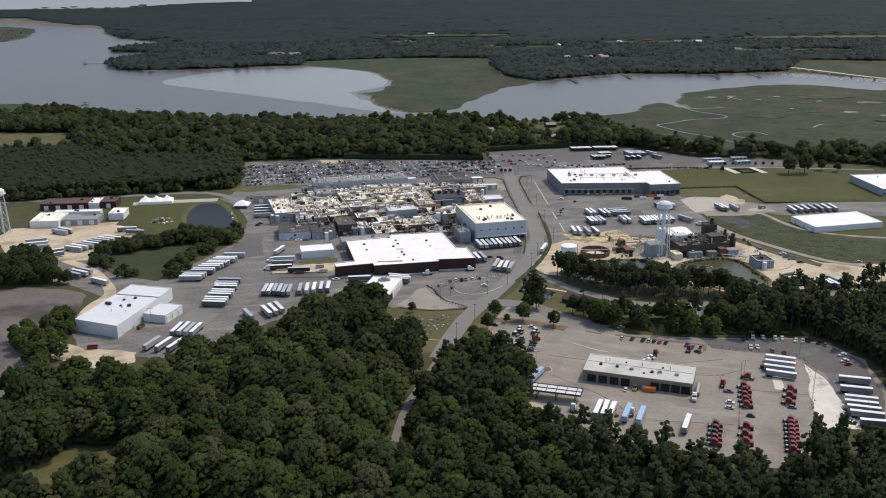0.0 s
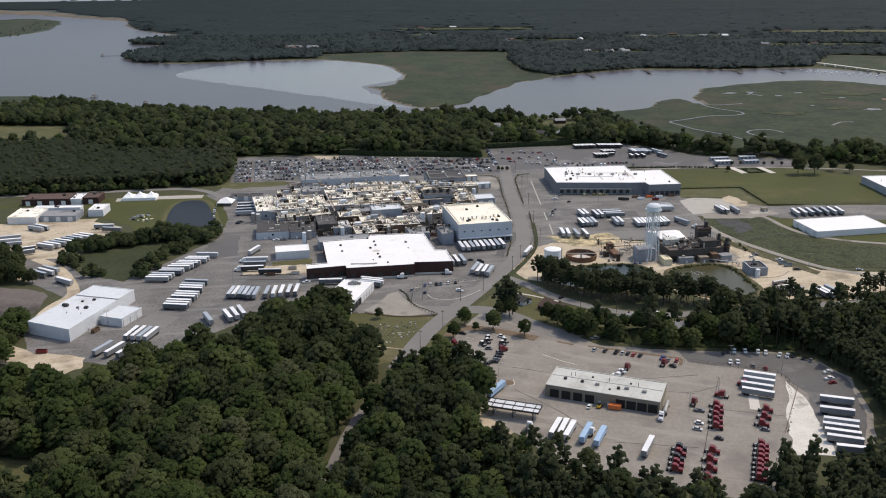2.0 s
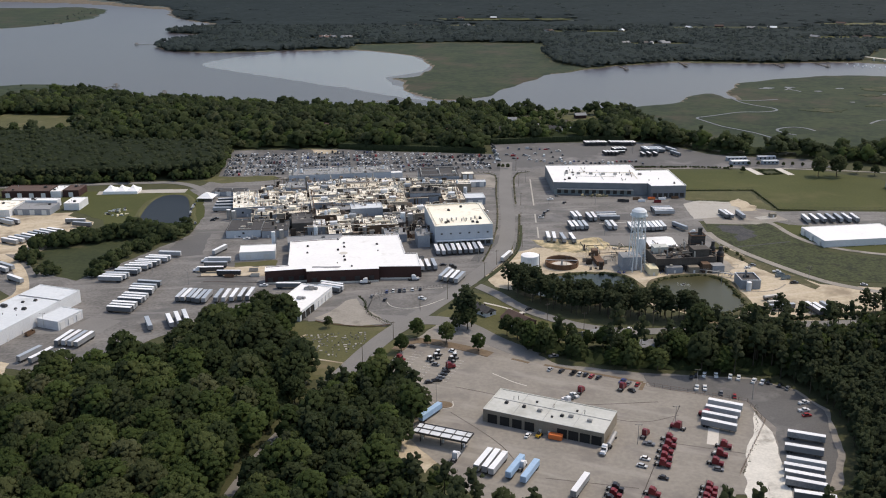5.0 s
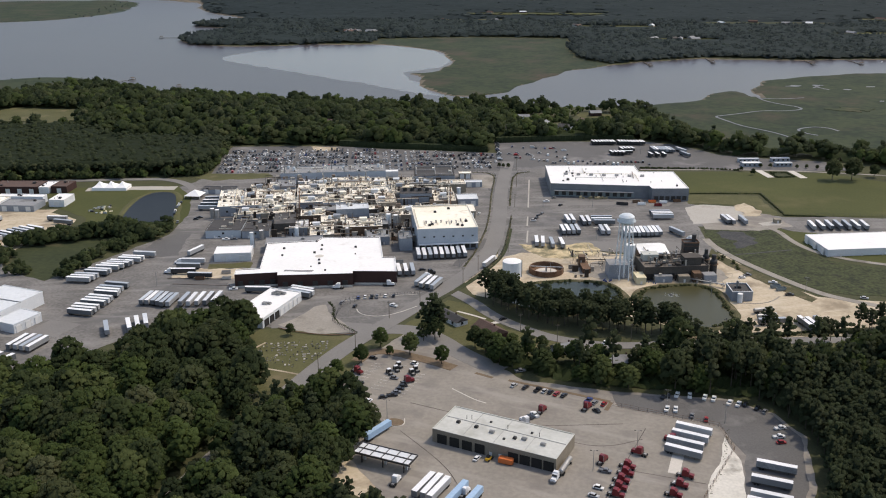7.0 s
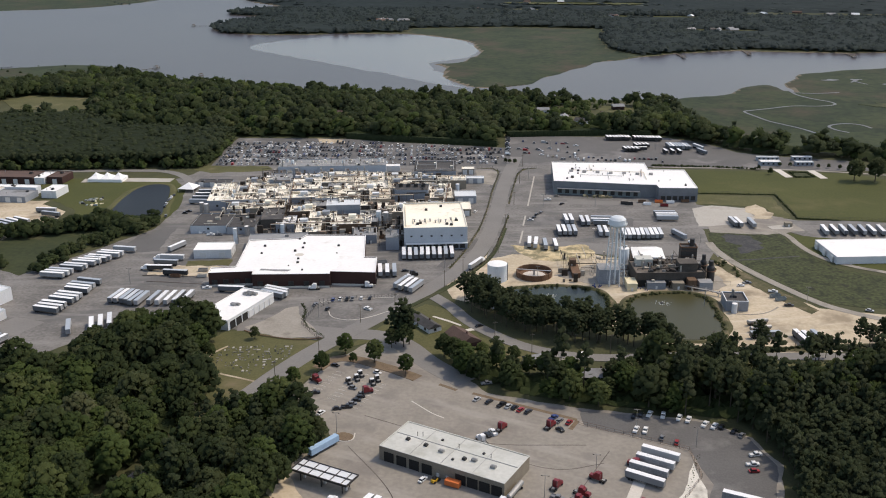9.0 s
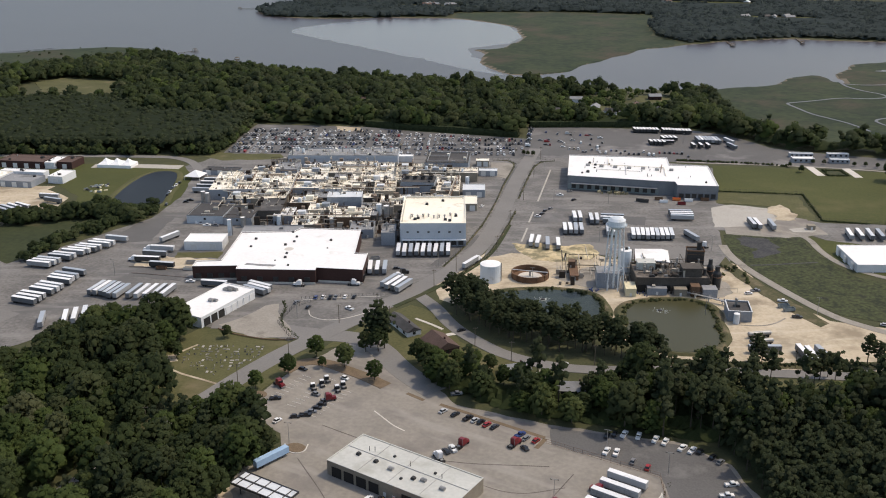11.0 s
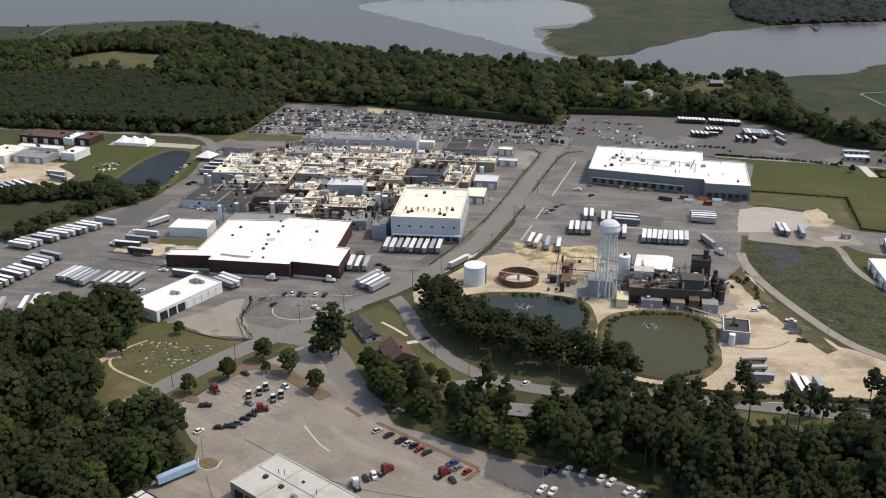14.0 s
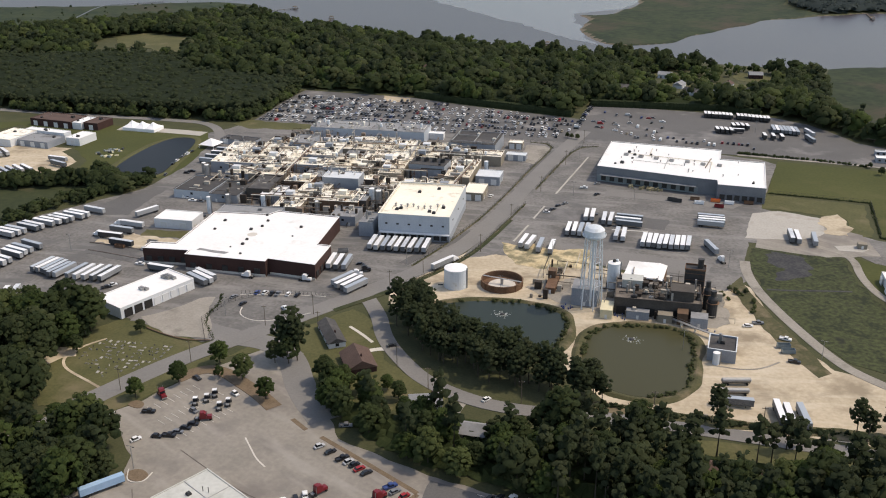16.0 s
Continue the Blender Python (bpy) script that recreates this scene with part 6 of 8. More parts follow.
def make_trailer(name, side, roof, label, L=16.0):
    """A box semi-trailer standing on its legs, its doors towards -x."""
    ob = thing(name, pose(0, 0, 0), label, "trailer")
    h0, h1 = 1.15, 3.95
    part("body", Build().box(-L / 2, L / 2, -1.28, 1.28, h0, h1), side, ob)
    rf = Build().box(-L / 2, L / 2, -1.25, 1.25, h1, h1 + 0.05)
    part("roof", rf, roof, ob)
    part("rail", Build().box(-L / 2, L / 2, -1.31, 1.31, h0 - 0.08, h0 + 0.1), CHASSIS, ob)
    part("rear_door", Build().box(-L / 2 - 0.06, -L / 2, -1.2, -0.03, h0 + 0.1, h1 - 0.1).box(-L / 2 - 0.06, -L / 2, 0.03, 1.2, h0 + 0.1, h1 - 0.1), side, ob)
    part("chassis", Build().box(-L / 2 + 0.3, L / 2 - 3, -0.5, 0.5, 0.75, h0).box(-L / 2 + 0.5, -L / 2 + 4, -1.0, 1.0, 0.5, 0.8), CHASSIS, ob)
    bent = [(-0.9, 0), (-0.7, 0), (-0.7, h0 - 0.2), (0.7, h0 - 0.2), (0.7, 0), (0.9, 0), (0.9, h0), (-0.9, h0)]
    gear = Build()
    gear.add([(L / 2 - d, y, z) for d in (3.2, 3.0) for y, z in bent], [tuple(range(7, -1, -1)), tuple(range(8, 16))] + [(i, (i + 1) % 8, (i + 1) % 8 + 8, i + 8) for i in range(8)])
    part("landing_gear", gear, CHASSIS, ob)
    for x in (-L / 2 + 1.6, -L / 2 + 2.9):
        part("wheel_axle", AXLE, None, ob, at=pose(x, 0, 0.5))
    return ob


def make_tractor(paint, label):
    """A road tractor with a sleeper cab, nose towards +x."""
    ob = thing("tractor_truck", pose(0, 0, 0), label, "truck")
    part("cab", Build().box(-1.9, 1.0, -1.22, 1.22, 0.9, 3.2, 0.1, 0.1).box(-1.85, 0.3, -1.17, 1.17, 3.15, 3.75, 0.25, 0.12), paint, ob)
    part("hood", Build().box(0.95, 3.0, -1.05, 1.05, 0.7, 1.95, 0.12, 0.12), paint, ob)
    part("windscreen", Build().box(0.93, 1.03, -1.02, 1.02, 2.1, 3.0), GLASS_DARK, ob)
    part("chassis", Build().box(-4.3, 3.0, -0.45, 0.45, 0.65, 0.95), CHASSIS, ob)
    part("fifth_wheel", Build().box(-3.6, -2.5, -0.6, 0.6, 0.95, 1.2), DULL_METAL, ob)
    part("bumper", Build().box(3.0, 3.2, -1.15, 1.15, 0.4, 0.95), DULL_METAL, ob)
    for x in (2.2, -2.3, -3.6):
        part("wheel_axle", AXLE, None, ob, at=pose(x, 0, 0.5))
    for y in (-1.05, 1.05):
        part("fender", Build().box(1.6, 2.85, y - 0.2, y + 0.2, 0.95, 1.25, 0.2, 0.05), paint, ob)
        part("exhaust", Build().tube((-2.05, y, 1), (-2.05, y, 3.9), 0.09, n=6), DULL_METAL, ob)
    return ob


def car_shell(L, W, H, kind):
    """The painted body and the glass of a car, nose towards +x."""
    body, glass = Build(), Build()
    body.box(-L / 2, L / 2, -W / 2, W / 2, 0.28, 0.82, 0.06, 0.05)
    if kind == "pickup":
        body.box(-0.6, 1.1, -W / 2 + 0.12, W / 2 - 0.12, 1.4, H, 0.12, 0.06)
        glass.box(-0.75, 1.35, -W / 2 + 0.08, W / 2 - 0.08, 0.82, 1.4, 0.2, 0.06)
        body.box(-L / 2, -0.75, -W / 2, -W / 2 + 0.1, 0.8, 1.1).box(-L / 2, -0.75, W / 2 - 0.1, W / 2, 0.8, 1.1).box(-L / 2, -L / 2 + 0.1, -W / 2, W / 2, 0.8, 1.1).box(1.2, L / 2, -W / 2, W / 2, 0.8, 1.05, 0.1, 0.1)
    elif kind == "van":
        body.box(-L / 2 + 0.05, L / 2 - 1.5, -W / 2 + 0.04, W / 2 - 0.04, 0.8, H, 0.08, 0.08).box(L / 2 - 1.3, L / 2, -W / 2 + 0.05, W / 2 - 0.05, 0.8, 1.1, 0.15, 0.08)
        glass.box(L / 2 - 1.55, L / 2 - 0.95, -W / 2 + 0.1, W / 2 - 0.1, 0.82, H - 0.25, 0.2, 0.1)
    else:
        roof = H - 0.06
        glass.box(-L * 0.38, L * 0.24, -W / 2 + 0.08, W / 2 - 0.08, 0.82, roof, 0.42, 0.12)
        body.box(-L * 0.38 + 0.45, L * 0.24 - 0.48, -W / 2 + 0.2, W / 2 - 0.2, roof, H)
    return body, glass


CAR_AXLE = Build().tube((0, -0.88, 0), (0, -0.66, 0), 0.33, n=8).tube((0, 0.66, 0), (0, 0.88, 0), 0.33, n=8).tube((0, -0.7, 0), (0, 0.7, 0), 0.07, n=5).mesh("wheel_axle", TYRE)
CAR_KINDS = {"sedan": (4.7, 1.8, 1.45), "hatch": (4.4, 1.8, 1.65), "pickup": (5.5, 1.95, 1.8), "van": (5.3, 2.0, 2.1)}
SHELLS = {k: car_shell(*v, k) for k, v in CAR_KINDS.items()}
COLOUR_NAMES = ("white", "silver", "grey", "black", "dark red", "dark blue", "beige")
PROTO_CARS = {}


def car(x, y, turn, kind, colour, group="", label_tail="parked on asphalt"):
    """A parked car; alike cars share their meshes."""
    key = (kind, colour)
    if key not in PROTO_CARS:
        body, glass = SHELLS[kind]
        PROTO_CARS[key] = (body.mesh("body", CAR_COLOURS[colour]), glass.mesh("window", GLASS_DARK))
    L, W, H = CAR_KINDS[kind]
    word = {"sedan": "saloon car", "hatch": "estate car", "pickup": "pickup truck", "van": "van"}[kind]
    ob = thing({"pickup": "pickup_truck", "van": "van"}.get(kind, "car"), pose(x, y, 0.2, 0, 0, turn), "%s %s %s" % (COLOUR_NAMES[colour], word, label_tail), "car", group)
    part("body", PROTO_CARS[key][0], None, ob)
    part("window", PROTO_CARS[key][1], None, ob)
    if y > 600:
        for wx in (-L * 0.31, L * 0.31):
            part("wheel_axle", CAR_AXLE, None, ob, at=pose(wx, 0, 0.33))
        return ob
    for wx in (-L * 0.31, L * 0.31):
        for wy in (-W / 2 + 0.12, W / 2 - 0.12):
            part("wheel", CAR_WHEEL, None, ob, at=pose(wx, wy, 0.33))
    return ob


PLAIN = make_trailer("semi_trailer", TRAILER_SIDE_SHADED, TRAILER_ROOF, "grey-white box semi-trailer parked in a row")
WHITE_T = make_trailer("semi_trailer", TRAILER_WHITE_SHADED, TRAILER_WHITE, "clean white box semi-trailer")
BLUE_T = make_trailer("semi_trailer", TRAILER_BLUE, TRAILER_BLUE, "pale blue box semi-trailer")
BUS_T = make_trailer("short_trailer", CHASSIS, TRAILER_WHITE, "short dark-sided trailer with a white roof in the overflow lot", 9.5)
DARK_T = make_trailer("semi_trailer", CHASSIS, TRAILER_ROOF, "dark-sided box semi-trailer beside the packing hall")
USED = set()


def place(proto, x, y, turn, z=0.22, group=""):
    """Puts the prototype itself down first, then copies of it."""
    if proto.name in USED:
        ob = copy_thing(proto, pose(x, y, z, 0, 0, turn))
    else:
        USED.add(proto.name)
        proto.matrix_basis = pose(x, y, z, 0, 0, turn)
        ob = proto
    return tagged(ob, group=group) if group else ob


def row(proto, x0, y0, x1, y1, n, turn, group="semi-trailers in a row", alt=None):
    for i in range(n):
        k = i / (n - 1) if n > 1 else 0
        j = dice.uniform(-0.5, 0.5)
        c, s = math.cos(radians(turn)), math.sin(radians(turn))
        place(alt if alt and i % 5 == 1 else proto, x0 + (x1 - x0) * k + c * j * 1.5, y0 + (y1 - y0) * k + s * j * 1.5, turn + dice.uniform(-1.2, 1.2) + (180 if dice.random() < 0.3 else 0), group=group)


dice = random.Random(11)
for r in ((191, 492, 184, 472, 4, -20), (222, 464, 218, 452, 2, -16), (215, 441, 211, 424, 4, -16), (212, 415, 212, 415, 1, -12), (78, 432, 84.5, 429.5, 3, 70), (119, 416, 119, 416, 1, 68)):
    row(WHITE_T, *r, group="white trailers at the depot")
for r in ((92, 428, 98, 424, 2, 68), (51, 473.5, 51, 473.5, 1, 60)):
    row(BLUE_T, *r, group="blue trailers at the depot")
for r in ((-182.0, 640.0, -179.0, 647.8, 3, 0), (-176.6, 654.0, -175.1, 657.9, 2, 0), (-172.8, 663.8, -168.3, 675.5, 4, 0), (-166.2, 681.0, -164.6, 685.0, 2, 0), (-161.1, 694.1, -161.1, 694.1, 1, 0), (-152.0, 588.0, -152.0, 596.4, 3, -5), (-152.0, 603.0, -152.0, 611.4, 3, -5), (-152.0, 619.0, -152.0, 627.4, 3, -5), (-152.0, 634.0, -152.0, 634.0, 1, -5), (-165, 544, -153, 542, 4, 81), (-174, 521, -159, 519, 3, 71), (-123, 615, -106, 613, 6, 90), (-99, 615, -80, 619, 5, 92), (-126, 568, -126, 568, 1, -61), (-115, 573, -108, 580, 3, -61),
          (29, 717, 60, 725, 9, 103), (39, 665, 50, 660, 4, 76), (17, 682, 30, 686, 4, 105), (-32, 633, -31, 640, 3, -17), (-60, 637, -60, 637, 1, 4), (-121, 674, -121, 684, 2, 6), (-128, 706, -128, 706, 1, 75),
          (173, 785, 198, 790, 9, 97), (211, 790, 211, 790, 1, -58), (127, 785, 138, 787, 4, 100), (130, 813, 134, 813, 2, 101), (142, 811, 146, 812, 2, 100), (156, 819, 158, 808, 3, 6), (156, 788, 160, 789, 2, 99), (109, 755, 113.5, 754, 2, 94),
          (120, 753, 127, 753, 2, 100), (202, 840, 204, 828, 4, 9), (251, 827, 254.5, 827, 2, -77), (264, 827, 264, 827, 1, -80), (313, 818, 352, 824, 7, -85), (267, 622, 271, 621, 2, -73), (276, 624, 276, 624, 1, -70), (249, 624, 249, 624, 1, 14),
          (-331, 736, -322, 718, 3, 20), (-306, 706, -302, 698, 2, 30), (-293, 714, -271, 742, 8, -20), (-322, 762, -319, 766, 2, -25), (-267, 769, -267, 769, 1, 5), (-258, 760, -258, 760, 1, -8), (-269, 650, -264, 659, 3, -30), (-245, 635, -245, 635, 1, -30), (-152, 852, -150, 858, 3, 8)):
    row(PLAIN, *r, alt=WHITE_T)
for r in ((153, 1098, 174, 1101, 8, -75), (180, 1102, 205, 1102, 9, -75), (171, 1050, 182, 1051, 4, -70), (181, 1068, 192, 1070, 4, -70), (187, 1054, 187, 1054, 1, 12), (209, 1046, 222, 1048, 3, -73)):
    row(BUS_T, *r, group="short trailers in the overflow lot")
for r in ((213, 1070, 231, 1071, 7, -75), (241, 1071, 243, 1052, 2, -61)):
    row(PLAIN, *r)

RED_TRACTOR = make_tractor(CAB_RED, "dark red road tractor parked without a trailer")
WHITE_TRACTOR = make_tractor(TRAILER_WHITE, "white road tractor parked in the yard")
BLACK_TRACTOR = make_tractor(CAR_COLOURS[3], "black road tractor parked in the yard")
for x0, y0, x1, y1, n, turn in ((134, 416, 128, 398, 5, -20), (165, 471, 165, 471, 1, 150), (161, 459, 155, 437, 5, -20), (148, 414, 141, 391, 4, -20), (184, 455, 178, 440, 3, -18), (172, 420, 163, 391, 8, -18), (150, 463, 150, 463, 1, 65), (180, 484, 180, 484, 1, 160), (144, 509.6, 144, 509.6, 1, 60), (122.8, 504, 122.8, 504, 1, 65), (28, 533, 28, 533, 1, -35), (55.5, 526, 55.5, 526, 1, 30)):
    for i in range(n):
        k = i / (n - 1) if n > 1 else 0
        place(dice.choice((RED_TRACTOR,) * 7 + (BLACK_TRACTOR,)) if n > 3 else RED_TRACTOR, x0 + (x1 - x0) * k + dice.uniform(-0.4, 0.4), y0 + (y1 - y0) * k, turn + dice.uniform(-4, 4), group="tractors at the depot")
for x, y, turn in ((-130, 664, 187), (-131, 683, 186), (20, 659, 10), (115.5, 492, 130), (219, 776, 122), (42, 676, 35), (-12, 650, 185), (66, 436, 75), (95, 431, 70)):
    place(WHITE_TRACTOR, x, y, turn)
place(BLACK_TRACTOR, 43, 683, 40)


def make_yard_tractor():
    """A low terminal tractor with a small cab beside its engine, nose towards +x."""
    ob = thing("yard_tractor", pose(0, 0, 0), "dark yard tractor with a small white-roofed cab", "truck")
    part("chassis", Build().box(-3.0, 2.2, -0.6, 0.6, 0.6, 1.0), CHASSIS, ob)
    part("hood", Build().box(0.9, 2.3, -1.1, 1.1, 0.7, 1.6, 0.1, 0.08), CHASSIS, ob)
    part("cab", Build().box(-0.4, 1.2, -0.95, 0.95, 0.95, 2.55, 0.1, 0.06), GLASS_DARK, ob, "dark glazed cab")
    part("cab_roof", Build().box(-0.5, 1.25, -1.0, 1.0, 2.55, 2.75, 0.08, 0.08), TRAILER_WHITE, ob, "white painted cab roof")
    part("fifth_wheel", Build().box(-2.6, -1.5, -0.6, 0.6, 1.0, 1.25), DULL_METAL, ob)
    for x in (1.6, -2.0):
        part("wheel_axle", AXLE, None, ob, at=pose(x, 0, 0.5))
    return ob


YARD_TRACTOR = make_yard_tractor()
for x, y, turn in ((44, 534.5, 122), (46.8, 538.5, 118), (47.5, 543, 125), (55.5, 535.5, 120), (57, 539.5, 118)):
    place(YARD_TRACTOR, x, y, turn, group="yard tractors at the depot")
place(DARK_T, -120, 664, 8)
place(DARK_T, -106, 657.5, 4)
for k in range(4):
    place(PLAIN, -160 - 1.6 * k, 811 + 9.5 * k, 6 + 2 * k)
place(WHITE_T, 79, 706, 72)
place(WHITE_TRACTOR, 81.8, 715.5, 73)


def tanker(x, y, turn, label):
    ob = thing("tank_trailer", pose(x, y, 0.2, 0, 0, turn), label, "trailer")
    part("tank", Build().tube((-6, 0, 2.1), (6, 0, 2.1), 1.1, n=16), DULL_METAL, ob, "polished steel barrel")
    part("end_cap", Build().tube((6, 0, 2.1), (6.4, 0, 2.1), 1.1, 0.6, n=16), DULL_METAL, ob)
    part("end_cap", Build().tube((-6, 0, 2.1), (-6.4, 0, 2.1), 1.1, 0.6, n=16), DULL_METAL, ob)
    part("chassis", Build().box(-6, 6, -0.5, 0.5, 0.7, 1.1), CHASSIS, ob)
    for wx in (-5, -3.7, 4.6):
        for wy in (-0.9, 0.9):
            part("wheel", BIG_WHEEL, None, ob, at=pose(wx, wy, 0.5))


tanker(134.5, 455, 72, "polished steel tank trailer beside the workshop")
tanker(247, 642, 24, "steel tank trailer on the sandy yard")
tanker(247.5, 633, 22, "grey steel tank trailer on the sandy yard")
place(WHITE_TRACTOR, 130.5, 446, 252)
for x, y in ((129.5, 459.5), (131.5, 465)):
    ob = thing("tool_crate", pose(x, y, 0.15, 0, 0, 71), "cream metal crate beside the workshop wall", "crate")
    part("body", Build().box(-2, 2, -0.7, 0.7, 0.1, 1.6), CREAM_PAINT, ob)
    part("lid", Build().box(-2.05, 2.05, -0.75, 0.75, 1.6, 1.7), CREAM_PAINT, ob)
    part("skid", Build().box(-1.8, 1.8, -0.5, 0.5, 0, 0.1), DARK_METAL, ob)
dump = thing("open_container", pose(109.5, 456.5, 0.15, 0, 0, -15), "bright orange roll-off container", "container")
part("body", ring_wall(rect(6.2, 2.6), 0.3, 2.5, 0.15), ORANGE, dump)
part("cover", Build().box(-2.9, 2.9, -1.1, 1.1, 1.9, 2.3), ORANGE, dump)
part("skid", Build().box(-3, 3, -0.8, 0.8, 0, 0.3), CHASSIS, dump)
fork = thing("yard_loader", pose(102, 458, 0.15, 0, 0, 60), "small yellow loader beside the workshop", "loader")
part("body", Build().box(-1.8, 1.2, -0.8, 0.8, 0.5, 1.5, 0.1, 0.05), YELLOW, fork)
part("cab", Build().box(-0.9, 0.5, -0.7, 0.7, 1.5, 2.5, 0.1, 0.05), GLASS_DARK, fork)
part("bucket", Build().box(1.5, 2.4, -1.0, 1.0, 0.2, 1.0, 0.2, 0), DARK_METAL, fork)
for wx in (-1.1, 1.0):
    for wy in (-0.8, 0.8):
        part("wheel", BIG_WHEEL, None, fork, at=pose(wx, wy, 0.5))

# cars at the depot, the gate and the yards
SPOTS = [(108, 528.3, 62, 1), (113.8, 526.8, 62, 3), (120, 525, 62, 3), (123.3, 524, 62, 1), (126.2, 523.2, 62, 3), (129.1, 521.8, 62, 4), (132.7, 520.7, 62, 3), (148.2, 507.1, 140, 3), (144.5, 517, 62, 5), (147.4, 515, 62, 2), (151.7, 514, 62, 4), (117.4, 497, 130, 3),
         (32, 551, -20, 3), (31, 521, 25, 3), (47.5, 529, -20, 2), (53.5, 521, 15, 3), (52.5, 517.5, 15, 3), (51.5, 514, 15, 2), (50, 510.5, 15, 3), (40, 503, 70, 0), (17, 513, 60, 0), (46, 508, 20, 3), (55, 547, -25, 0),
         (97, 458, 70, 0), (119.6, 499.6, 130, 0), (146, 436, -20, 1), (148, 442, -20, 0), (151, 455, -20, 2), (154, 427, -20, 3), (181, 449, -18, 0), (178, 436, -18, 2),
         (5, 635, 95, 5), (9, 636.5, 95, 0), (13, 637, 95, 3), (16, 638, 95, 2), (21, 640, 95, 0), (26, 641, 95, 3), (29, 625, 150, 0), (6, 621, 80, 3), (-3, 626, 80, 2), (-77, 640, 10, 0), (-71, 612, 60, 0), (-72, 608, 60, 3), (-57, 582, 15, 1),
         (-110, 716, 20, 3), (-104, 717, 20, 2), (-98, 718, 20, 0), (-93, 716, 60, 3), (-118, 738, 10, 0), (-112, 739, 10, 2), (-183.5, 798, 108, 3), (-186, 806, 106, 0), (-188.8, 816, 106, 2), (-190, 823, 104, 0), (-191, 830, 104, 3), (-171, 775, 110, 2), (-160, 784.5, 20, 3), (-159, 789, 20, 3), (-127, 742, 95, 0), (-124.5, 742.2, 95, 0), (-176, 690, 80, 0), (60, 826, 80, 0), (36, 690, 20, 3),
         (110, 545, 20, 2), (154, 586, 60, 0), (96, 612, 40, 3), (244, 700, 20, 0), (248, 705, 20, 2), (262, 693, -10, 0), (268, 672, 0, 3), (312, 672, -15, 1), (143, 572, 30, 0), (133, 820, 20, 3), (104, 812, 10, 0), (107, 826, 70, 3), (110, 832, 70, 2), (106, 818, 70, 3),
         (118, 880, 40, 2), (124, 858, 60, 3), (112, 868, 10, 0)]
for x, y, turn, col in SPOTS:
    car(x, y, turn + dice.uniform(-5, 5), dice.choice(("sedan", "sedan", "hatch", "pickup")), col)
for x, y, turn in ((187, 528, 80), (193, 528, 80), (200, 527, 75), (204, 526, 75), (211, 523, 70), (215, 522, 70), (181, 513, 80), (185, 513, 80), (230, 501, 20), (228, 493, 15)):
    car(x, y, turn + dice.uniform(-6, 6), "pickup", 0, "white pickups by the depot fence", "parked at the edge of the asphalt")
for x, y, turn, col in ((180, 525, 80, 3), (183, 527, 80, 3), (192, 508, 80, 2), (198, 505, 80, 4), (218, 522, 70, 3), (223, 519, 60, 3), (226, 516, 60, 2), (228, 488, 15, 4)):
    car(x, y, turn, "hatch", col)

# the big car park: rows of cars behind the plant
lot_cars, spare = 0, {i: Build() for i in range(len(CAR_COLOURS))}
spare_glass = Build()
u, v = (math.cos(radians(12)), math.sin(radians(12))), (-math.sin(radians(12)), math.cos(radians(12)))
places = []
for line in range(14):
    for i in range(130):
        a, b = -165 + 2.8 * i, -58 + (line // 2) * 17.5 + (5.6 if line % 2 else 0)
        x, y = -80 + u[0] * a + v[0] * b, 995 + u[1] * a + v[1] * b
        if depth_in([(-222, 1044), (-119, 1058), (-60, 1048), (57, 1042), (66, 985), (40, 966), (-40, 958), (-140, 938), (-202, 928), (-216, 1000)], np.array(x), np.array(y)) > 3 and i % 19 and dice.random() < ((0.8 if y < 1020 else 0.45) if x < -60 else 0.55):
            places.append((x, y, 102 + (180 if dice.random() < 0.5 else 0) + dice.uniform(-3, 3)))
for i in range(16):
    places.append((52 + 0.6 * i + dice.uniform(-1, 1), 1092 - 5.2 * i, 8 + dice.uniform(-4, 4)))
for i in range(24):
    places.append((dice.uniform(66, 130), dice.uniform(1016, 1080), dice.choice((5, 95)) + dice.uniform(-6, 6)))
for i in range(26):
    places.append((100 + 4.2 * i + dice.uniform(-1, 1), 1006 + 0.2 * i + dice.choice((0, 9)), 95 + dice.uniform(-5, 5)))
dice.shuffle(places)
for x, y, turn in places:
    kind = dice.choice(("sedan", "sedan", "sedan", "hatch", "hatch", "pickup", "van"))
    col = dice.choice((0,) * 10 + (1,) * 5 + (2,) * 8 + (3,) * 12 + (4, 5, 6))
    if lot_cars < 190:
        car(x, y, turn, kind, col, "cars in the car park", "in a full car park")
        lot_cars += 1
    else:
        m = pose(x, y, 0.2, 0, 0, turn)
        body, glass = SHELLS[kind]
        spare[col].add([m @ Vector(p) for p in body.v], body.f)
        spare_glass.add([m @ Vector(p) for p in glass.v], glass.f)
        L, W, H = CAR_KINDS[kind]
        for wx in (-L * 0.31, L * 0.31):
            spare_glass.box(x + u[0] * 0 - 0.3, x + 0.3, y - 0.3, y + 0.3, 0.2, 0.5)
for i, b in spare.items():
    if b.v:
        ob = tagged(new("parked_cars", b.mesh("parked_cars", CAR_COLOURS[i])), "many more %s cars in the full car park" % COLOUR_NAMES[i], "cars", "cars in the car park", "stuff")
tagged(new("car_windows", spare_glass.mesh("car_windows", GLASS_DARK)), "dark windows of the many parked cars", "cars", "cars in the car park", "stuff")

# ---- trees ----
def ico_ball(fineness):
    """Corners and faces of a ball of small triangles."""
    bm = bmesh.new()
    bmesh.ops.create_icosphere(bm, subdivisions=fineness, radius=1.0)
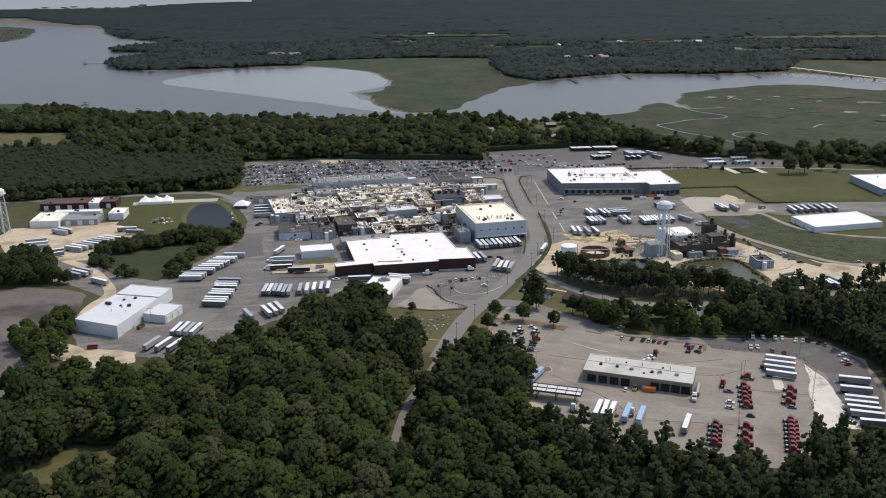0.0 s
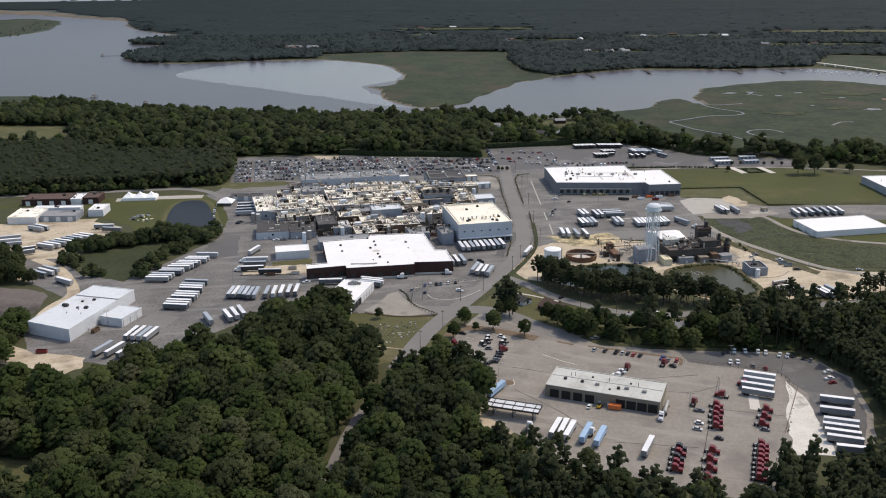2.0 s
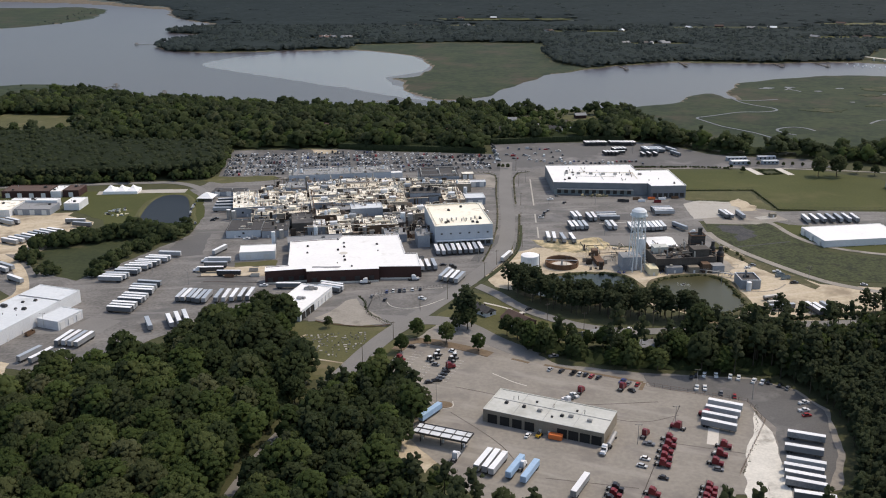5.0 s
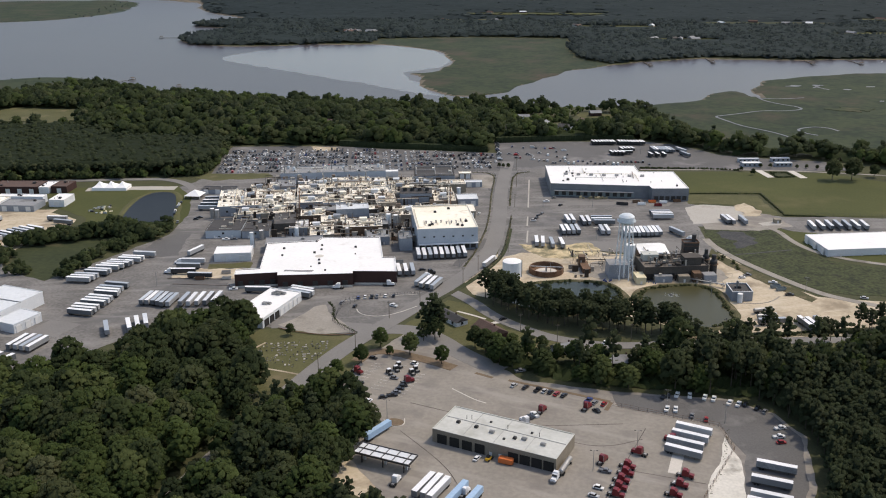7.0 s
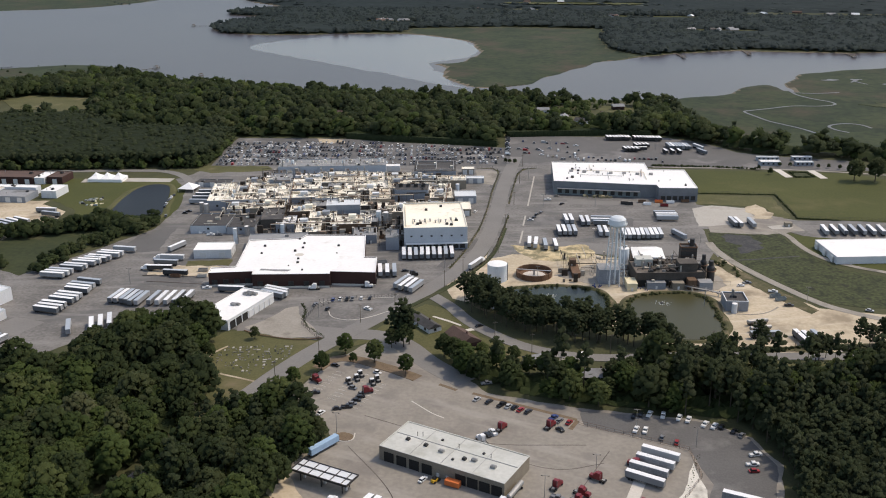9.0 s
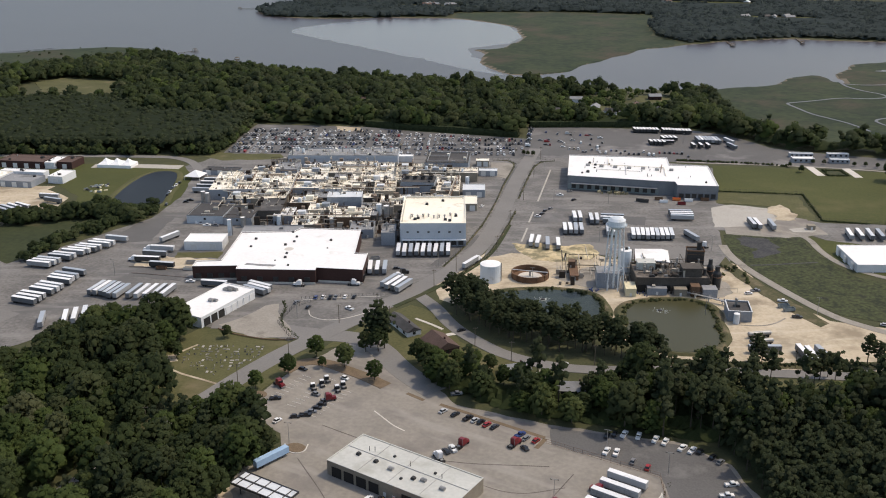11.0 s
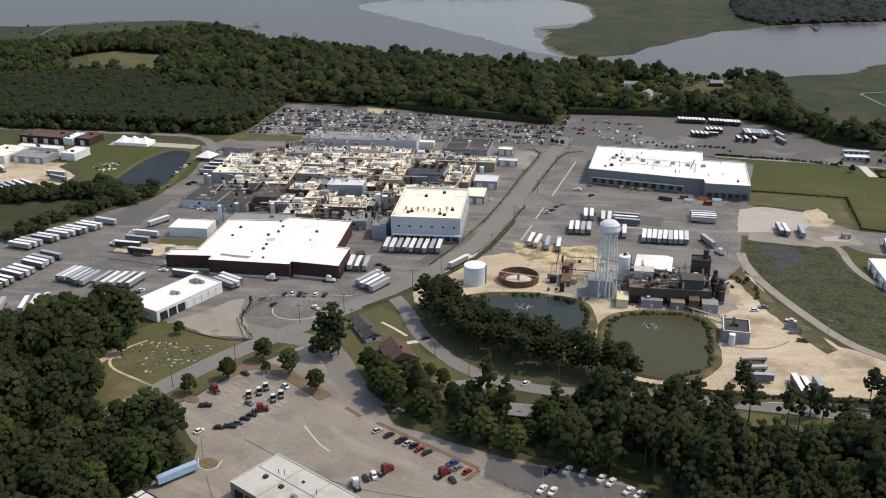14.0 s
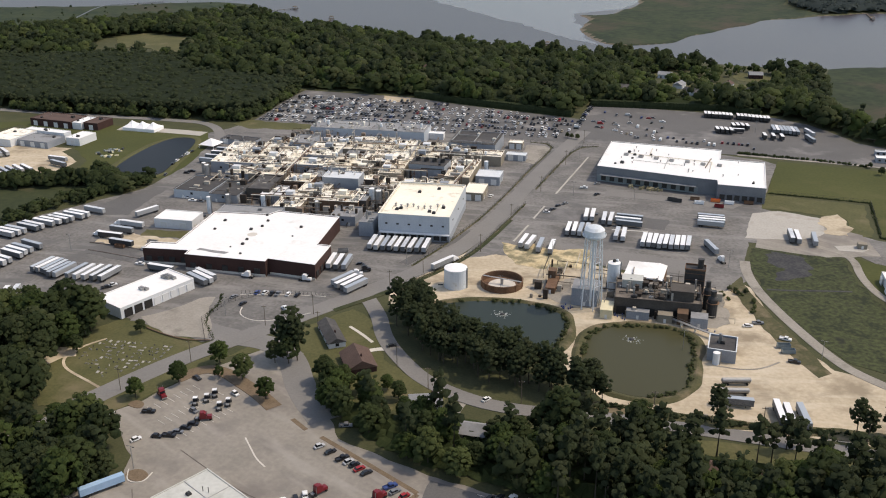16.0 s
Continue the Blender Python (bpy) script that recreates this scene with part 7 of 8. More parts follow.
    v, f = np.array([p.co[:] for p in bm.verts]), np.array([[p.index for p in q.verts] for q in bm.faces])
    bm.free()
    return v, f


BALL_COARSE, BALL_FINE = ico_ball(1), ico_ball(2)


def crown(rng, R, H, clumps, size, leaves, leaf, ball, pine=False, rise=0.35):
    """A crown of many leaf clumps, each a rough ball, under a ragged coat of leaf sprays; returns triangles with their normals, the crown's foot at 0."""
    k = np.arange(clumps)
    f = (k + 0.5) / clumps
    ang = k * 2.4 + rng.uniform(0, 6.3)
    if pine:
        profile = np.sqrt(np.maximum(0.04, 1 - (f * 1.02 - 0.42) ** 2 / 0.40)) * rng.uniform(0.75, 1.2, clumps)
        rad = size * rng.uniform(0.7, 1.3, clumps) * (1 - 0.2 * f)
    else:
        profile = np.sqrt(np.maximum(0.03, 1 - (f * 1.02 - 0.36) ** 2 / 0.45))
        rad = size * rng.uniform(0.7, 1.3, clumps) * (1 - 0.25 * f)
    reach = np.maximum(0, profile * R * rng.uniform(0.82, 1.1, clumps) - rad * 0.8) * np.where(k % 4 == 3, 0.45, 0.95)
    c = np.stack([reach * np.cos(ang), reach * np.sin(ang), rad * 0.6 + f * (H - rad * 1.3)], -1)
    if clumps > 8:
        h = np.linspace(0.3, 0.68, 4)
        c = np.concatenate([c, np.stack([rng.uniform(-0.12, 0.12, 4) * R, rng.uniform(-0.12, 0.12, 4) * R, h * H], -1)])
        rad = np.concatenate([rad, R * (0.50 if not pine else 0.36) * (1.12 - 0.7 * np.abs(h - 0.42))])
    bv, bf = ball
    middle = np.array([0, 0, H * 0.36])

    def lit(p, d):
        out = p - middle
        n = d * 0.22 + out / np.linalg.norm(out, axis=-1, keepdims=True) * 0.6 + np.array([0, 0, rise]) + rng.normal(size=p.shape) * 0.12
        return n / np.linalg.norm(n, axis=-1, keepdims=True)

    tris = []
    for i in range(len(c)):
        turn = Euler(rng.uniform(0, 6.3, 3)).to_matrix()
        d = bv @ np.array(turn)
        p = c[i] + d * (rad[i] * rng.uniform(0.7, 1.18, len(d)))[:, None] * np.array([rng.uniform(0.75, 1.25), rng.uniform(0.75, 1.25), rng.uniform(0.65, 1.0)])
        t, td = p[bf], d[bf]
        mid = t.mean(axis=1)
        gap = np.linalg.norm((mid[:, None, :] - c[None]) / rad[None, :, None], axis=2)
        gap[:, i] = 9
        keep = (gap > 0.8).all(axis=1) & (td[:, :, 2].mean(axis=1) > -0.6)
        tris.append(np.concatenate([t, lit(t, td)], -1)[keep])
    if leaves:
        n = leaves * 4
        j = rng.integers(0, clumps, n)
        d = rng.normal(size=(n, 3))
        d[:, 2] = np.abs(d[:, 2]) - 0.3
        d /= np.linalg.norm(d, axis=1)[:, None]
        p = c[j] + d * (rad[j] * rng.uniform(0.93, 1.1, n))[:, None] * np.array([1, 1, 0.85])
        gap = np.linalg.norm((p[:, None, :] - c[None]) / rad[None, :, None], axis=2)
        keep = (gap > 0.85).all(axis=1)
        p, d = p[keep][:leaves], d[keep][:leaves]
        n = len(p)
        nrm = d + rng.normal(size=(n, 3)) * 0.22
        nrm /= np.linalg.norm(nrm, axis=1)[:, None]
        t = np.cross(nrm, rng.normal(size=(n, 3)))
        t /= np.linalg.norm(t, axis=1)[:, None]
        w = np.cross(nrm, t)
        a, b, o = (leaf * rng.uniform(0.5, 1.3, n))[:, None], (leaf * rng.uniform(0.4, 1.0, n))[:, None], rng.uniform(0, 6.3, n)[:, None]
        corners = np.stack([p + t * np.cos(o + q) * a + w * np.sin(o + q) * b for q in (0, 2.1, 4.2)], 1)
        tris.append(np.concatenate([corners, np.repeat(lit(p, d)[:, None, :], 3, 1)], -1))
    return np.concatenate(tris)


def cards_mesh(name, cards, mat, tint=None):
    """Leaf clumps as one mesh, shaded by the lobe that they sit on."""
    n, k = cards.shape[:2]
    me = bpy.data.meshes.new(name)
    me.vertices.add(n * k)
    me.vertices.foreach_set("co", cards[..., :3].reshape(-1).astype(np.float32))
    me.loops.add(n * k)
    me.loops.foreach_set("vertex_index", np.arange(n * k, dtype=np.int32))
    me.polygons.add(n)
    me.polygons.foreach_set("loop_start", np.arange(0, n * k, k, dtype=np.int32))
    me.materials.append(mat)
    me.update(calc_edges=True)
    if tint is not None:
        me.attributes.new("tint", "FLOAT", "FACE").data.foreach_set("value", tint.astype(np.float32))
    me.normals_split_custom_set_from_vertices(cards[..., 3:].reshape(-1, 3))
    return me


def trunk_build(rng, H, r, limbs):
    """A tapered trunk with a few rising limbs."""
    b = Build().tube((0, 0, -0.3), (0.2, 0.1, H * 0.55), r, r * 0.6, 7).tube((0.2, 0.1, H * 0.55), (0.1, -0.1, H * 0.9), r * 0.6, r * 0.15, 6)
    for i in range(limbs):
        a = i * 2.4 + rng.uniform(0, 1)
        z = H * rng.uniform(0.4, 0.65)
        b.tube((0.15, 0.08, z), (math.cos(a) * H * 0.2, math.sin(a) * H * 0.2, z + H * 0.2), r * 0.35, r * 0.1, 5)
    return b


leaf_rng = np.random.default_rng(3)
NEAR_BROAD = [crown(leaf_rng, 6.2, 11.0, 72, 1.25, 700, 0.6, BALL_COARSE, rise=0.45) for _ in range(6)]
NEAR_PINE = [crown(leaf_rng, 4.6, 11.0, 36, 1.1, 300, 0.5, BALL_COARSE, True, 0.45) for _ in range(5)]
MASS_BROAD = [crown(leaf_rng, 6.0, 10.5, 50, 1.4, 300, 0.68, BALL_COARSE, rise=0.45) for _ in range(7)]
MASS_PINE = [crown(leaf_rng, 3.6, 9.0, 13, 1.15, 60, 0.6, BALL_COARSE, True, 0.5) for _ in range(6)]
BELT_BROAD = [crown(leaf_rng, 6.6, 9.5, 8, 3.0, 30, 1.1, BALL_COARSE) for _ in range(8)]
BELT_PINE = [crown(leaf_rng, 3.6, 8.0, 3, 2.4, 3, 1.0, BALL_COARSE, True) for _ in range(6)]
FAR_MID = [crown(leaf_rng, 7.5, 8.0, 2, 5.2, 2, 2.5, BALL_COARSE, rise=2.6) for _ in range(6)]
FAR_BROAD = [crown(leaf_rng, 9.0, 6.5, 1, 7.5, 0, 0, BALL_COARSE, rise=3.5) for _ in range(6)]
BUSH = [crown(leaf_rng, 5.5, 7.0, 3, 3.6, 14, 1.6, BALL_COARSE) for _ in range(6)]


def scatter_points(rng, poly, spacing, keep_out=(), jitter=0.42, thin=None):
    """Uneven but gap-free points in a polygon."""
    xs, ys = [p[0] for p in poly], [p[1] for p in poly]
    X, Y = np.meshgrid(np.arange(min(xs), max(xs), spacing), np.arange(min(ys), max(ys), spacing * 0.9))
    X = X + (np.arange(X.shape[0])[:, None] % 2) * spacing / 2
    X = (X + rng.uniform(-jitter, jitter, X.shape) * spacing).ravel()
    Y = (Y + rng.uniform(-jitter, jitter, Y.shape) * spacing).ravel()
    k = inside(poly, X, Y)
    for q in keep_out:
        k &= ~inside(q, X, Y)
    if thin is not None:
        k &= thin(X, Y, rng)
    return np.stack([X[k], Y[k]], -1)


def grow(rng, pts, protos, lift, low, high, base=None, stems=True, hscale=(0.85, 1.2)):
    """Cards of a whole wood: each tree is a turned and scaled crown on its own spot."""
    cards, stem, tint = [], Build(), []
    z = land_height(pts[:, 0], pts[:, 1]) if base is None else np.full(len(pts), base)
    for (x, y), z0 in zip(pts, z):
        s, a = rng.uniform(low, high), rng.uniform(0, 6.3)
        c, d = math.cos(a) * s, math.sin(a) * s
        q = protos[rng.integers(len(protos))]
        up = lift * s * rng.uniform(0.8, 1.15)
        hz = s * rng.uniform(*hscale)
        r = np.empty_like(q)
        r[..., 0] = q[..., 0] * c - q[..., 1] * d + x
        r[..., 1] = q[..., 0] * d + q[..., 1] * c + y
        r[..., 2] = q[..., 2] * hz + z0 + up
        r[..., 3] = (q[..., 3] * c - q[..., 4] * d) / s
        r[..., 4] = (q[..., 3] * d + q[..., 4] * c) / s
        r[..., 5] = q[..., 5]
        cards.append(r)
        tint.append(np.full(len(q), rng.random()))
        if stems:
            w = 0.25 * s
            stem.add([(x - w, y, z0), (x + w, y, z0), (x, y + w * 1.6, z0), (x, y + 0.3, z0 + up + 6 * s)], [(0, 1, 3), (1, 2, 3), (2, 0, 3)])
    return np.concatenate(cards), stem, np.concatenate(tint)


def wood(name, rng, pts, protos, lift, low, high, mat, label, stems=True, base=None, hscale=(0.85, 1.2)):
    if not len(pts):
        return
    cards, stem, tint = grow(rng, pts, protos, lift, low, high, base, stems, hscale)
    ob = tagged(new(name, cards_mesh(name, cards, mat, tint)), label, "trees", kind="stuff")
    if stems:
        tagged(new(name + "_trunks", stem.mesh(name + "_trunks", BARK)), "grey-brown trunks within the wood", "trunks", kind="stuff")
    return ob


def understory(name, poly, height, step, mat, label, keep_out=(), rough=2.2, soft=False, edge=7.0):
    """The closed lower leaf layer of a wood: a bumpy sheet that falls away at the wood's edge."""
    xs, ys = [p[0] for p in poly], [p[1] for p in poly]
    ax, ay = np.arange(min(xs), max(xs) + step, step), np.arange(min(ys), max(ys) + step, step)
    X, Y = np.meshgrid(ax, ay)
    r2 = np.random.default_rng(len(xs))
    X, Y = X + r2.uniform(-0.35, 0.35, X.shape) * step, Y + r2.uniform(-0.35, 0.35, X.shape) * step
    d = depth_in(poly, X, Y)
    for q in keep_out:
        d = np.minimum(d, -depth_in(q, X, Y))
    Z = land_height(X, Y) + height * np.clip(d / edge, 0, 1) ** 0.7 + r2.uniform(-rough, rough, X.shape) * np.clip(d / edge, 0, 1) - 0.2
    n = len(ax)
    i = (np.arange(len(ay) - 1)[:, None] * n + np.arange(n - 1)[None, :])
    ok = (d[:-1, :-1] > 0) & (d[1:, 1:] > 0) & (d[:-1, 1:] > 0) & (d[1:, :-1] > 0)
    i = i[ok]
    me = bpy.data.meshes.new(name)
    me.from_pydata(np.stack([X, Y, Z], -1).reshape(-1, 3).tolist(), [], np.stack([i, i + 1, i + n + 1, i + n], -1).tolist())
    me.materials.append(mat)
    if soft:
        me.polygons.foreach_set("use_smooth", np.ones(len(me.polygons), bool))
    return tagged(new(name, me), label, "undergrowth", kind="stuff")


TREE_MESHES = {}


def tree(x, y, s, kind, turn, label, group="", tall=1.0, z=0.0):
    """One tree: trunk with limbs, and a crown of leaf clumps."""
    if kind not in TREE_MESHES:
        rng2 = np.random.default_rng(len(TREE_MESHES) + 20)
        crowns, mat, H, r, lift = {"broad": (NEAR_BROAD, LEAF_LIGHT, 13, 0.32, 4.2), "dark": (NEAR_BROAD, LEAF_MID, 13, 0.32, 4.2), "olive": (NEAR_BROAD, LEAF_OLIVE, 13, 0.32, 4.2), "pine": (NEAR_PINE, LEAF_PINE, 16, 0.28, 6.0)}[kind]
        TREE_MESHES[kind] = [(cards_mesh("crown", c + np.array([0, 0, lift, 0, 0, 0]), mat), trunk_build(rng2, H, r, 5).mesh("trunk", BARK)) for c in crowns]
    crown, trunk = TREE_MESHES[kind][int(turn * 7) % len(TREE_MESHES[kind])]
    ob = thing("pine_tree" if kind == "pine" else "tree", pose(x, y, z, 0, 0, turn) @ Matrix.Diagonal((s, s, s * tall, 1)), label, "tree", group)
    part("trunk", trunk, None, ob)
    part("crown", crown, None, ob)
    return ob


rng = np.random.default_rng(8)
dice = random.Random(21)
WEST_WOOD = [(-183, 446), (-170, 447), (-156, 458), (-142, 486), (-125, 508), (-104, 524), (-95, 555), (-72, 578), (-57, 581), (-43, 569), (-38, 553), (-45, 541), (-36, 529), (-24, 515), (-12, 503), (-19, 470), (-27, 425), (-29, 325), (-196, 325), (-214, 400), (-222, 436), (-214, 460), (-204, 478)]
ROAD_WOOD = [(-18, 370), (-12, 440), (-5, 465), (0, 488), (6, 499), (20, 499), (38, 493), (49, 485), (45, 470), (43, 462), (42, 432), (38, 424), (56, 414), (70, 403), (80, 390), (104, 382), (132, 371), (148, 366), (162, 376), (172, 394), (186, 394), (186, 325), (-20, 325)]
SOUTH_PINES = [(186, 388), (206, 393), (226, 414), (238, 440), (243, 478), (241, 500), (232, 518), (222, 532), (300, 545), (420, 560), (400, 500), (300, 440), (250, 370), (186, 325)]
HOUSE_WOOD = [(86, 557), (104, 548), (124, 539), (138, 535), (156, 533), (246, 529), (300, 540), (420, 555), (420, 612), (300, 594), (262, 588), (240, 584), (214, 580), (190, 574), (168, 566), (156, 572), (130, 560), (112, 566)]
CLEARING = [(-178, 400), (-142, 402), (-136, 388), (-146, 358), (-182, 340), (-200, 360)]
PINE_WOOD = [(-900, 800), (-600, 850), (-424, 879), (-369, 889), (-317, 902), (-265, 913), (-214, 925), (-210, 960), (-220, 1000), (-228, 1046), (-300, 1048), (-353, 1048), (-400, 1078), (-441, 1100), (-515, 1080), (-570, 1035), (-900, 985)]
MEADOW = [(-612, 1205), (-593, 1246), (-497, 1241), (-474, 1200), (-448, 1132), (-468, 1112), (-560, 1104), (-602, 1150)]
BELT = [(-900, 988), (-572, 1040), (-517, 1086), (-440, 1106), (-398, 1084), (-350, 1054), (-240, 1052), (-222, 1052), (-119, 1065), (-60, 1062), (46, 1056), (46, 1108), (205, 1124), (236, 1110), (256, 1092), (277, 1066), (302, 1056), (374, 1047), (420, 1030), (470, 1000), (700, 960), (700, 1030), (470, 1060), (372, 1086), (330, 1083), (302, 1090), (280, 1106), (264, 1130), (252, 1200), (240, 1290), (230, 1385), (212, 1425), (120, 1420), (16, 1430), (-159, 1410), (-300, 1428), (-432, 1455), (-520, 1480), (-617, 1545), (-680, 1552), (-690, 1485), (-735, 1440), (-738, 1380), (-700, 1296), (-768, 1308), (-780, 1262), (-900, 1200)]
GARDENS = [(62, 1152), (180, 1146), (186, 1290), (180, 1410), (120, 1430), (60, 1380)]

for shape, height, step, mat, out in ((WEST_WOOD, 6.0, 2.2, LEAF_MID, [CLEARING]), (ROAD_WOOD, 6.0, 2.2, LEAF_MID, []), (SOUTH_PINES, 9.5, 2.2, LEAF_PINE, []), (HOUSE_WOOD, 2.0, 2.4, LEAF_MID, [])):
    understory("undergrowth", shape, height, step, mat, "lower leaf layer of the wood", out)
understory("undergrowth", PINE_WOOD, 13.0, 4.0, LEAF_PINE, "lower branches of the pine plantation", rough=1.0, soft=True)
homes = [(97, 1268, 24), (140, 1312, 24), (122, 1202, 18), (146, 1196, 14), (160, 1385, 24), (66, 1345, 22), (40, 1290, 18), (-60, 1200, 16), (-10, 1150, 14), (172, 1258, 14), (-150, 1180, 14), (-300, 1320, 16), (-90, 1330, 18), (60, 1180, 14), (-200, 1260, 14)]
yards = [[(x + r * 1.05 * math.cos(a), y - r * 0.5 + r * 1.7 * math.sin(a)) for a in np.arange(0, 6.28, 0.5)] for x, y, r in homes]
understory("undergrowth", BELT, 6.0, 5.0, LEAF_MID, "lower leaf layer of the tree belt", [MEADOW, GARDENS] + yards, rough=1.5, soft=True)
pts = scatter_points(rng, WEST_WOOD, 9.6, [CLEARING])
near = (pts[:, 1] < 470) & (pts[:, 0] > -150) & (pts[:, 0] < -30) & (pts[:, 1] > 340)
singles = pts[near][:150]
for x, y in singles:
    tree(x, y, dice.uniform(0.85, 1.55), dice.choice(("broad", "broad", "broad", "broad", "dark", "olive") if y < 430 or x < -110 else ("broad", "dark", "dark", "dark", "pine")), dice.uniform(0, 360), "leafy deciduous tree in a dense wood", "trees of the west wood", dice.uniform(0.9, 1.2))
rest = np.concatenate([pts[near][150:], pts[~near]])
dark = rng.random(len(rest)) < np.where((rest[:, 1] > 490) & (rest[:, 0] > -115), 0.85, 0.3)
pale = ~dark & (rng.random(len(rest)) < 0.25)
wood("west_wood_olive", rng, rest[pale], MASS_BROAD, 3.6, 0.85, 1.5, LEAF_OLIVE, "olive-green trees within the wood")
wood("west_wood", rng, rest[~dark & ~pale], MASS_BROAD, 3.6, 0.85, 1.7, LEAF_LIGHT, "dense deciduous wood in fresh green leaf")
wood("west_wood_dark", rng, rest[dark], MASS_BROAD, 3.8, 0.85, 1.7, LEAF_MID, "darker broad-leaved trees within the wood")
pts = scatter_points(rng, ROAD_WOOD, 8.2)
dark = rng.random(len(pts)) < np.where(pts[:, 0] > 50, 0.93, 0.25)
fresh = ~dark & (rng.random(len(pts)) < np.where(pts[:, 0] > 60, 0.2, 0.5))
wood("road_wood_light", rng, pts[fresh], MASS_BROAD, 3.4, 0.75, 1.45, LEAF_LIGHT, "fresh green trees between road and truck depot")
wood("road_wood", rng, pts[~dark & ~fresh], MASS_BROAD, 3.6, 0.75, 1.4, LEAF_MID, "mixed wood between road and truck depot")
wood("road_wood_pines", rng, pts[dark], MASS_PINE, 7.0, 1.0, 1.4, LEAF_PINE, "pines within the mixed wood")
wood("south_pines", rng, scatter_points(rng, SOUTH_PINES, 5.6), MASS_PINE, 5.5, 0.9, 1.25, LEAF_PINE, "dense dark pine plantation")
pts = scatter_points(rng, HOUSE_WOOD, 7.4, [[(138, 582), (153, 582), (170, 566), (167, 553), (150, 553), (140, 566)], [(244, 582), (270, 582), (270, 562), (244, 562)]], thin=lambda X, Y, r: r.random(len(X)) < np.where(X < 200, 0.66, 0.95))
dark = rng.random(len(pts)) < np.where(pts[:, 0] > 200, 0.7, 0.3)
fresh = ~dark & (rng.random(len(pts)) < 0.62)
wood("house_wood", rng, pts[~dark & ~fresh], MASS_BROAD, 3.2, 0.7, 1.6, LEAF_MID, "shady broad-leaved trees round the houses")
wood("house_wood_light", rng, pts[fresh], MASS_BROAD, 3.0, 0.7, 1.35, LEAF_LIGHT, "fresh green trees round the houses")
wood("house_wood_pines", rng, pts[dark], MASS_PINE, 7.0, 1.1, 1.6, LEAF_PINE, "dark pines round the houses")

# trees that stand by themselves
for x, y, s, k in ((59, 586, 1.5, "pine"), (63, 583, 1.3, "pine"), (56, 582, 1.15, "pine"), (61, 579, 0.95, "dark"), (55, 577, 0.75, "dark"), (33, 566, 0.78, "broad"), (50.5, 558.5, 0.85, "broad"), (69, 549, 0.72, "broad"), (27, 545, 0.72, "broad"), (18, 528, 0.65, "broad"), (91, 577, 0.5, "broad"), (96, 573, 0.45, "broad"), (-20.5, 575.5, 0.48, "dark"), (40, 556, 0.4, "broad"),
                   (244, 612, 0.95, "pine"), (246, 606, 0.8, "pine"), (272, 600, 0.95, "pine"), (276, 604, 0.8, "pine"), (296, 622, 1.0, "pine"), (300, 618, 0.9, "pine"), (308, 626, 0.95, "pine"), (330, 628, 0.9, "pine"), (-34, 548, 0.6, "dark"), (-42, 536, 0.6, "dark"), (12, 508, 0.7, "broad"), (4, 498, 0.7, "broad"),
                   (84, 572, 0.85, "dark"), (90, 567, 0.9, "dark"), (96, 563, 0.9, "broad"), (104, 570, 0.7, "broad"), (112, 577, 0.5, "broad"), (120, 572, 0.6, "dark"), (63, 985, 0.32, "dark"), (67, 984, 0.3, "dark"), (72, 983, 0.34, "dark"), (318, 1012, 0.3, "dark"), (309, 1011, 0.3, "dark"), (342, 1011, 0.28, "dark"), (351, 1012, 0.3, "dark"), (360, 1010, 0.3, "dark"), (364, 970, 1.3, "dark"), (381, 971, 1.4, "dark"), (297, 981, 0.42, "dark"), (289, 996, 0.3, "dark"), (404, 985, 0.8, "dark"), (418, 978, 0.7, "dark")):
    tree(x, y, s, k, dice.uniform(0, 360), {"pine": "dark tall pine standing by the road", "broad": "rounded young street tree", "dark": "shady dark-green tree on a lawn"}[k])
pine_line = scatter_points(rng, [(86, 634), (79, 652), (88, 656), (97, 650), (112, 634), (150, 622), (172, 616), (200, 608), (196, 597), (150, 600), (128, 605), (110, 613), (98, 622)], 5.9)
for x, y in pine_line:
    tree(x, y, dice.uniform(0.85, 1.15), "pine", dice.uniform(0, 360), "dark tall pine beside the settling pond", "pines along the ponds", dice.uniform(0.85, 1.05))
for line, n, s in (([(-268, 700), (-240, 726), (-205, 742), (-178, 735)], 110, 0.8), ([(-200, 650), (-199, 690), (-182, 728)], 44, 0.6), ([(-215, 752), (-190, 750), (-170, 752)], 30, 0.75), ([(-268, 690), (-250, 672), (-230, 646)], 24, 0.5)):
    P = np.array(line, float)
    t = rng.uniform(0, len(P) - 1.001, n)
    i = t.astype(int)
    q = P[i] + (P[i + 1] - P[i]) * (t - i)[:, None] + rng.normal(size=(n, 2)) * 4
    wood("hedge", rng, q, BELT_BROAD, 1.0, s * 0.8, s * 1.4, LEAF_MID, "overgrown bushes round the green hollow", False)
wood("west_thicket", rng, scatter_points(rng, [(-420, 560), (-345, 620), (-330, 700), (-300, 690), (-280, 648), (-262, 638), (-258, 628), (-300, 632), (-345, 615)], 7.0), MASS_BROAD, 3.0, 0.6, 1.1, LEAF_MID, "thicket of trees beside the sandy lane")
wood("court_trees", rng, scatter_points(rng, [(-250, 556), (-238, 570), (-232, 552), (-222, 500), (-218, 470), (-228, 470), (-240, 500), (-262, 530)], 8.0), MASS_BROAD, 3.0, 0.6, 1.0, LEAF_LIGHT, "trees beside the old asphalt court")

# the woods beyond
P = np.array([(-640, 842), (-424, 876), (-369, 886), (-317, 899), (-265, 910), (-216, 922), (-213, 960), (-222, 1000), (-229, 1040)], float)
t = rng.uniform(0, len(P) - 1.001, 150)
i = t.astype(int)
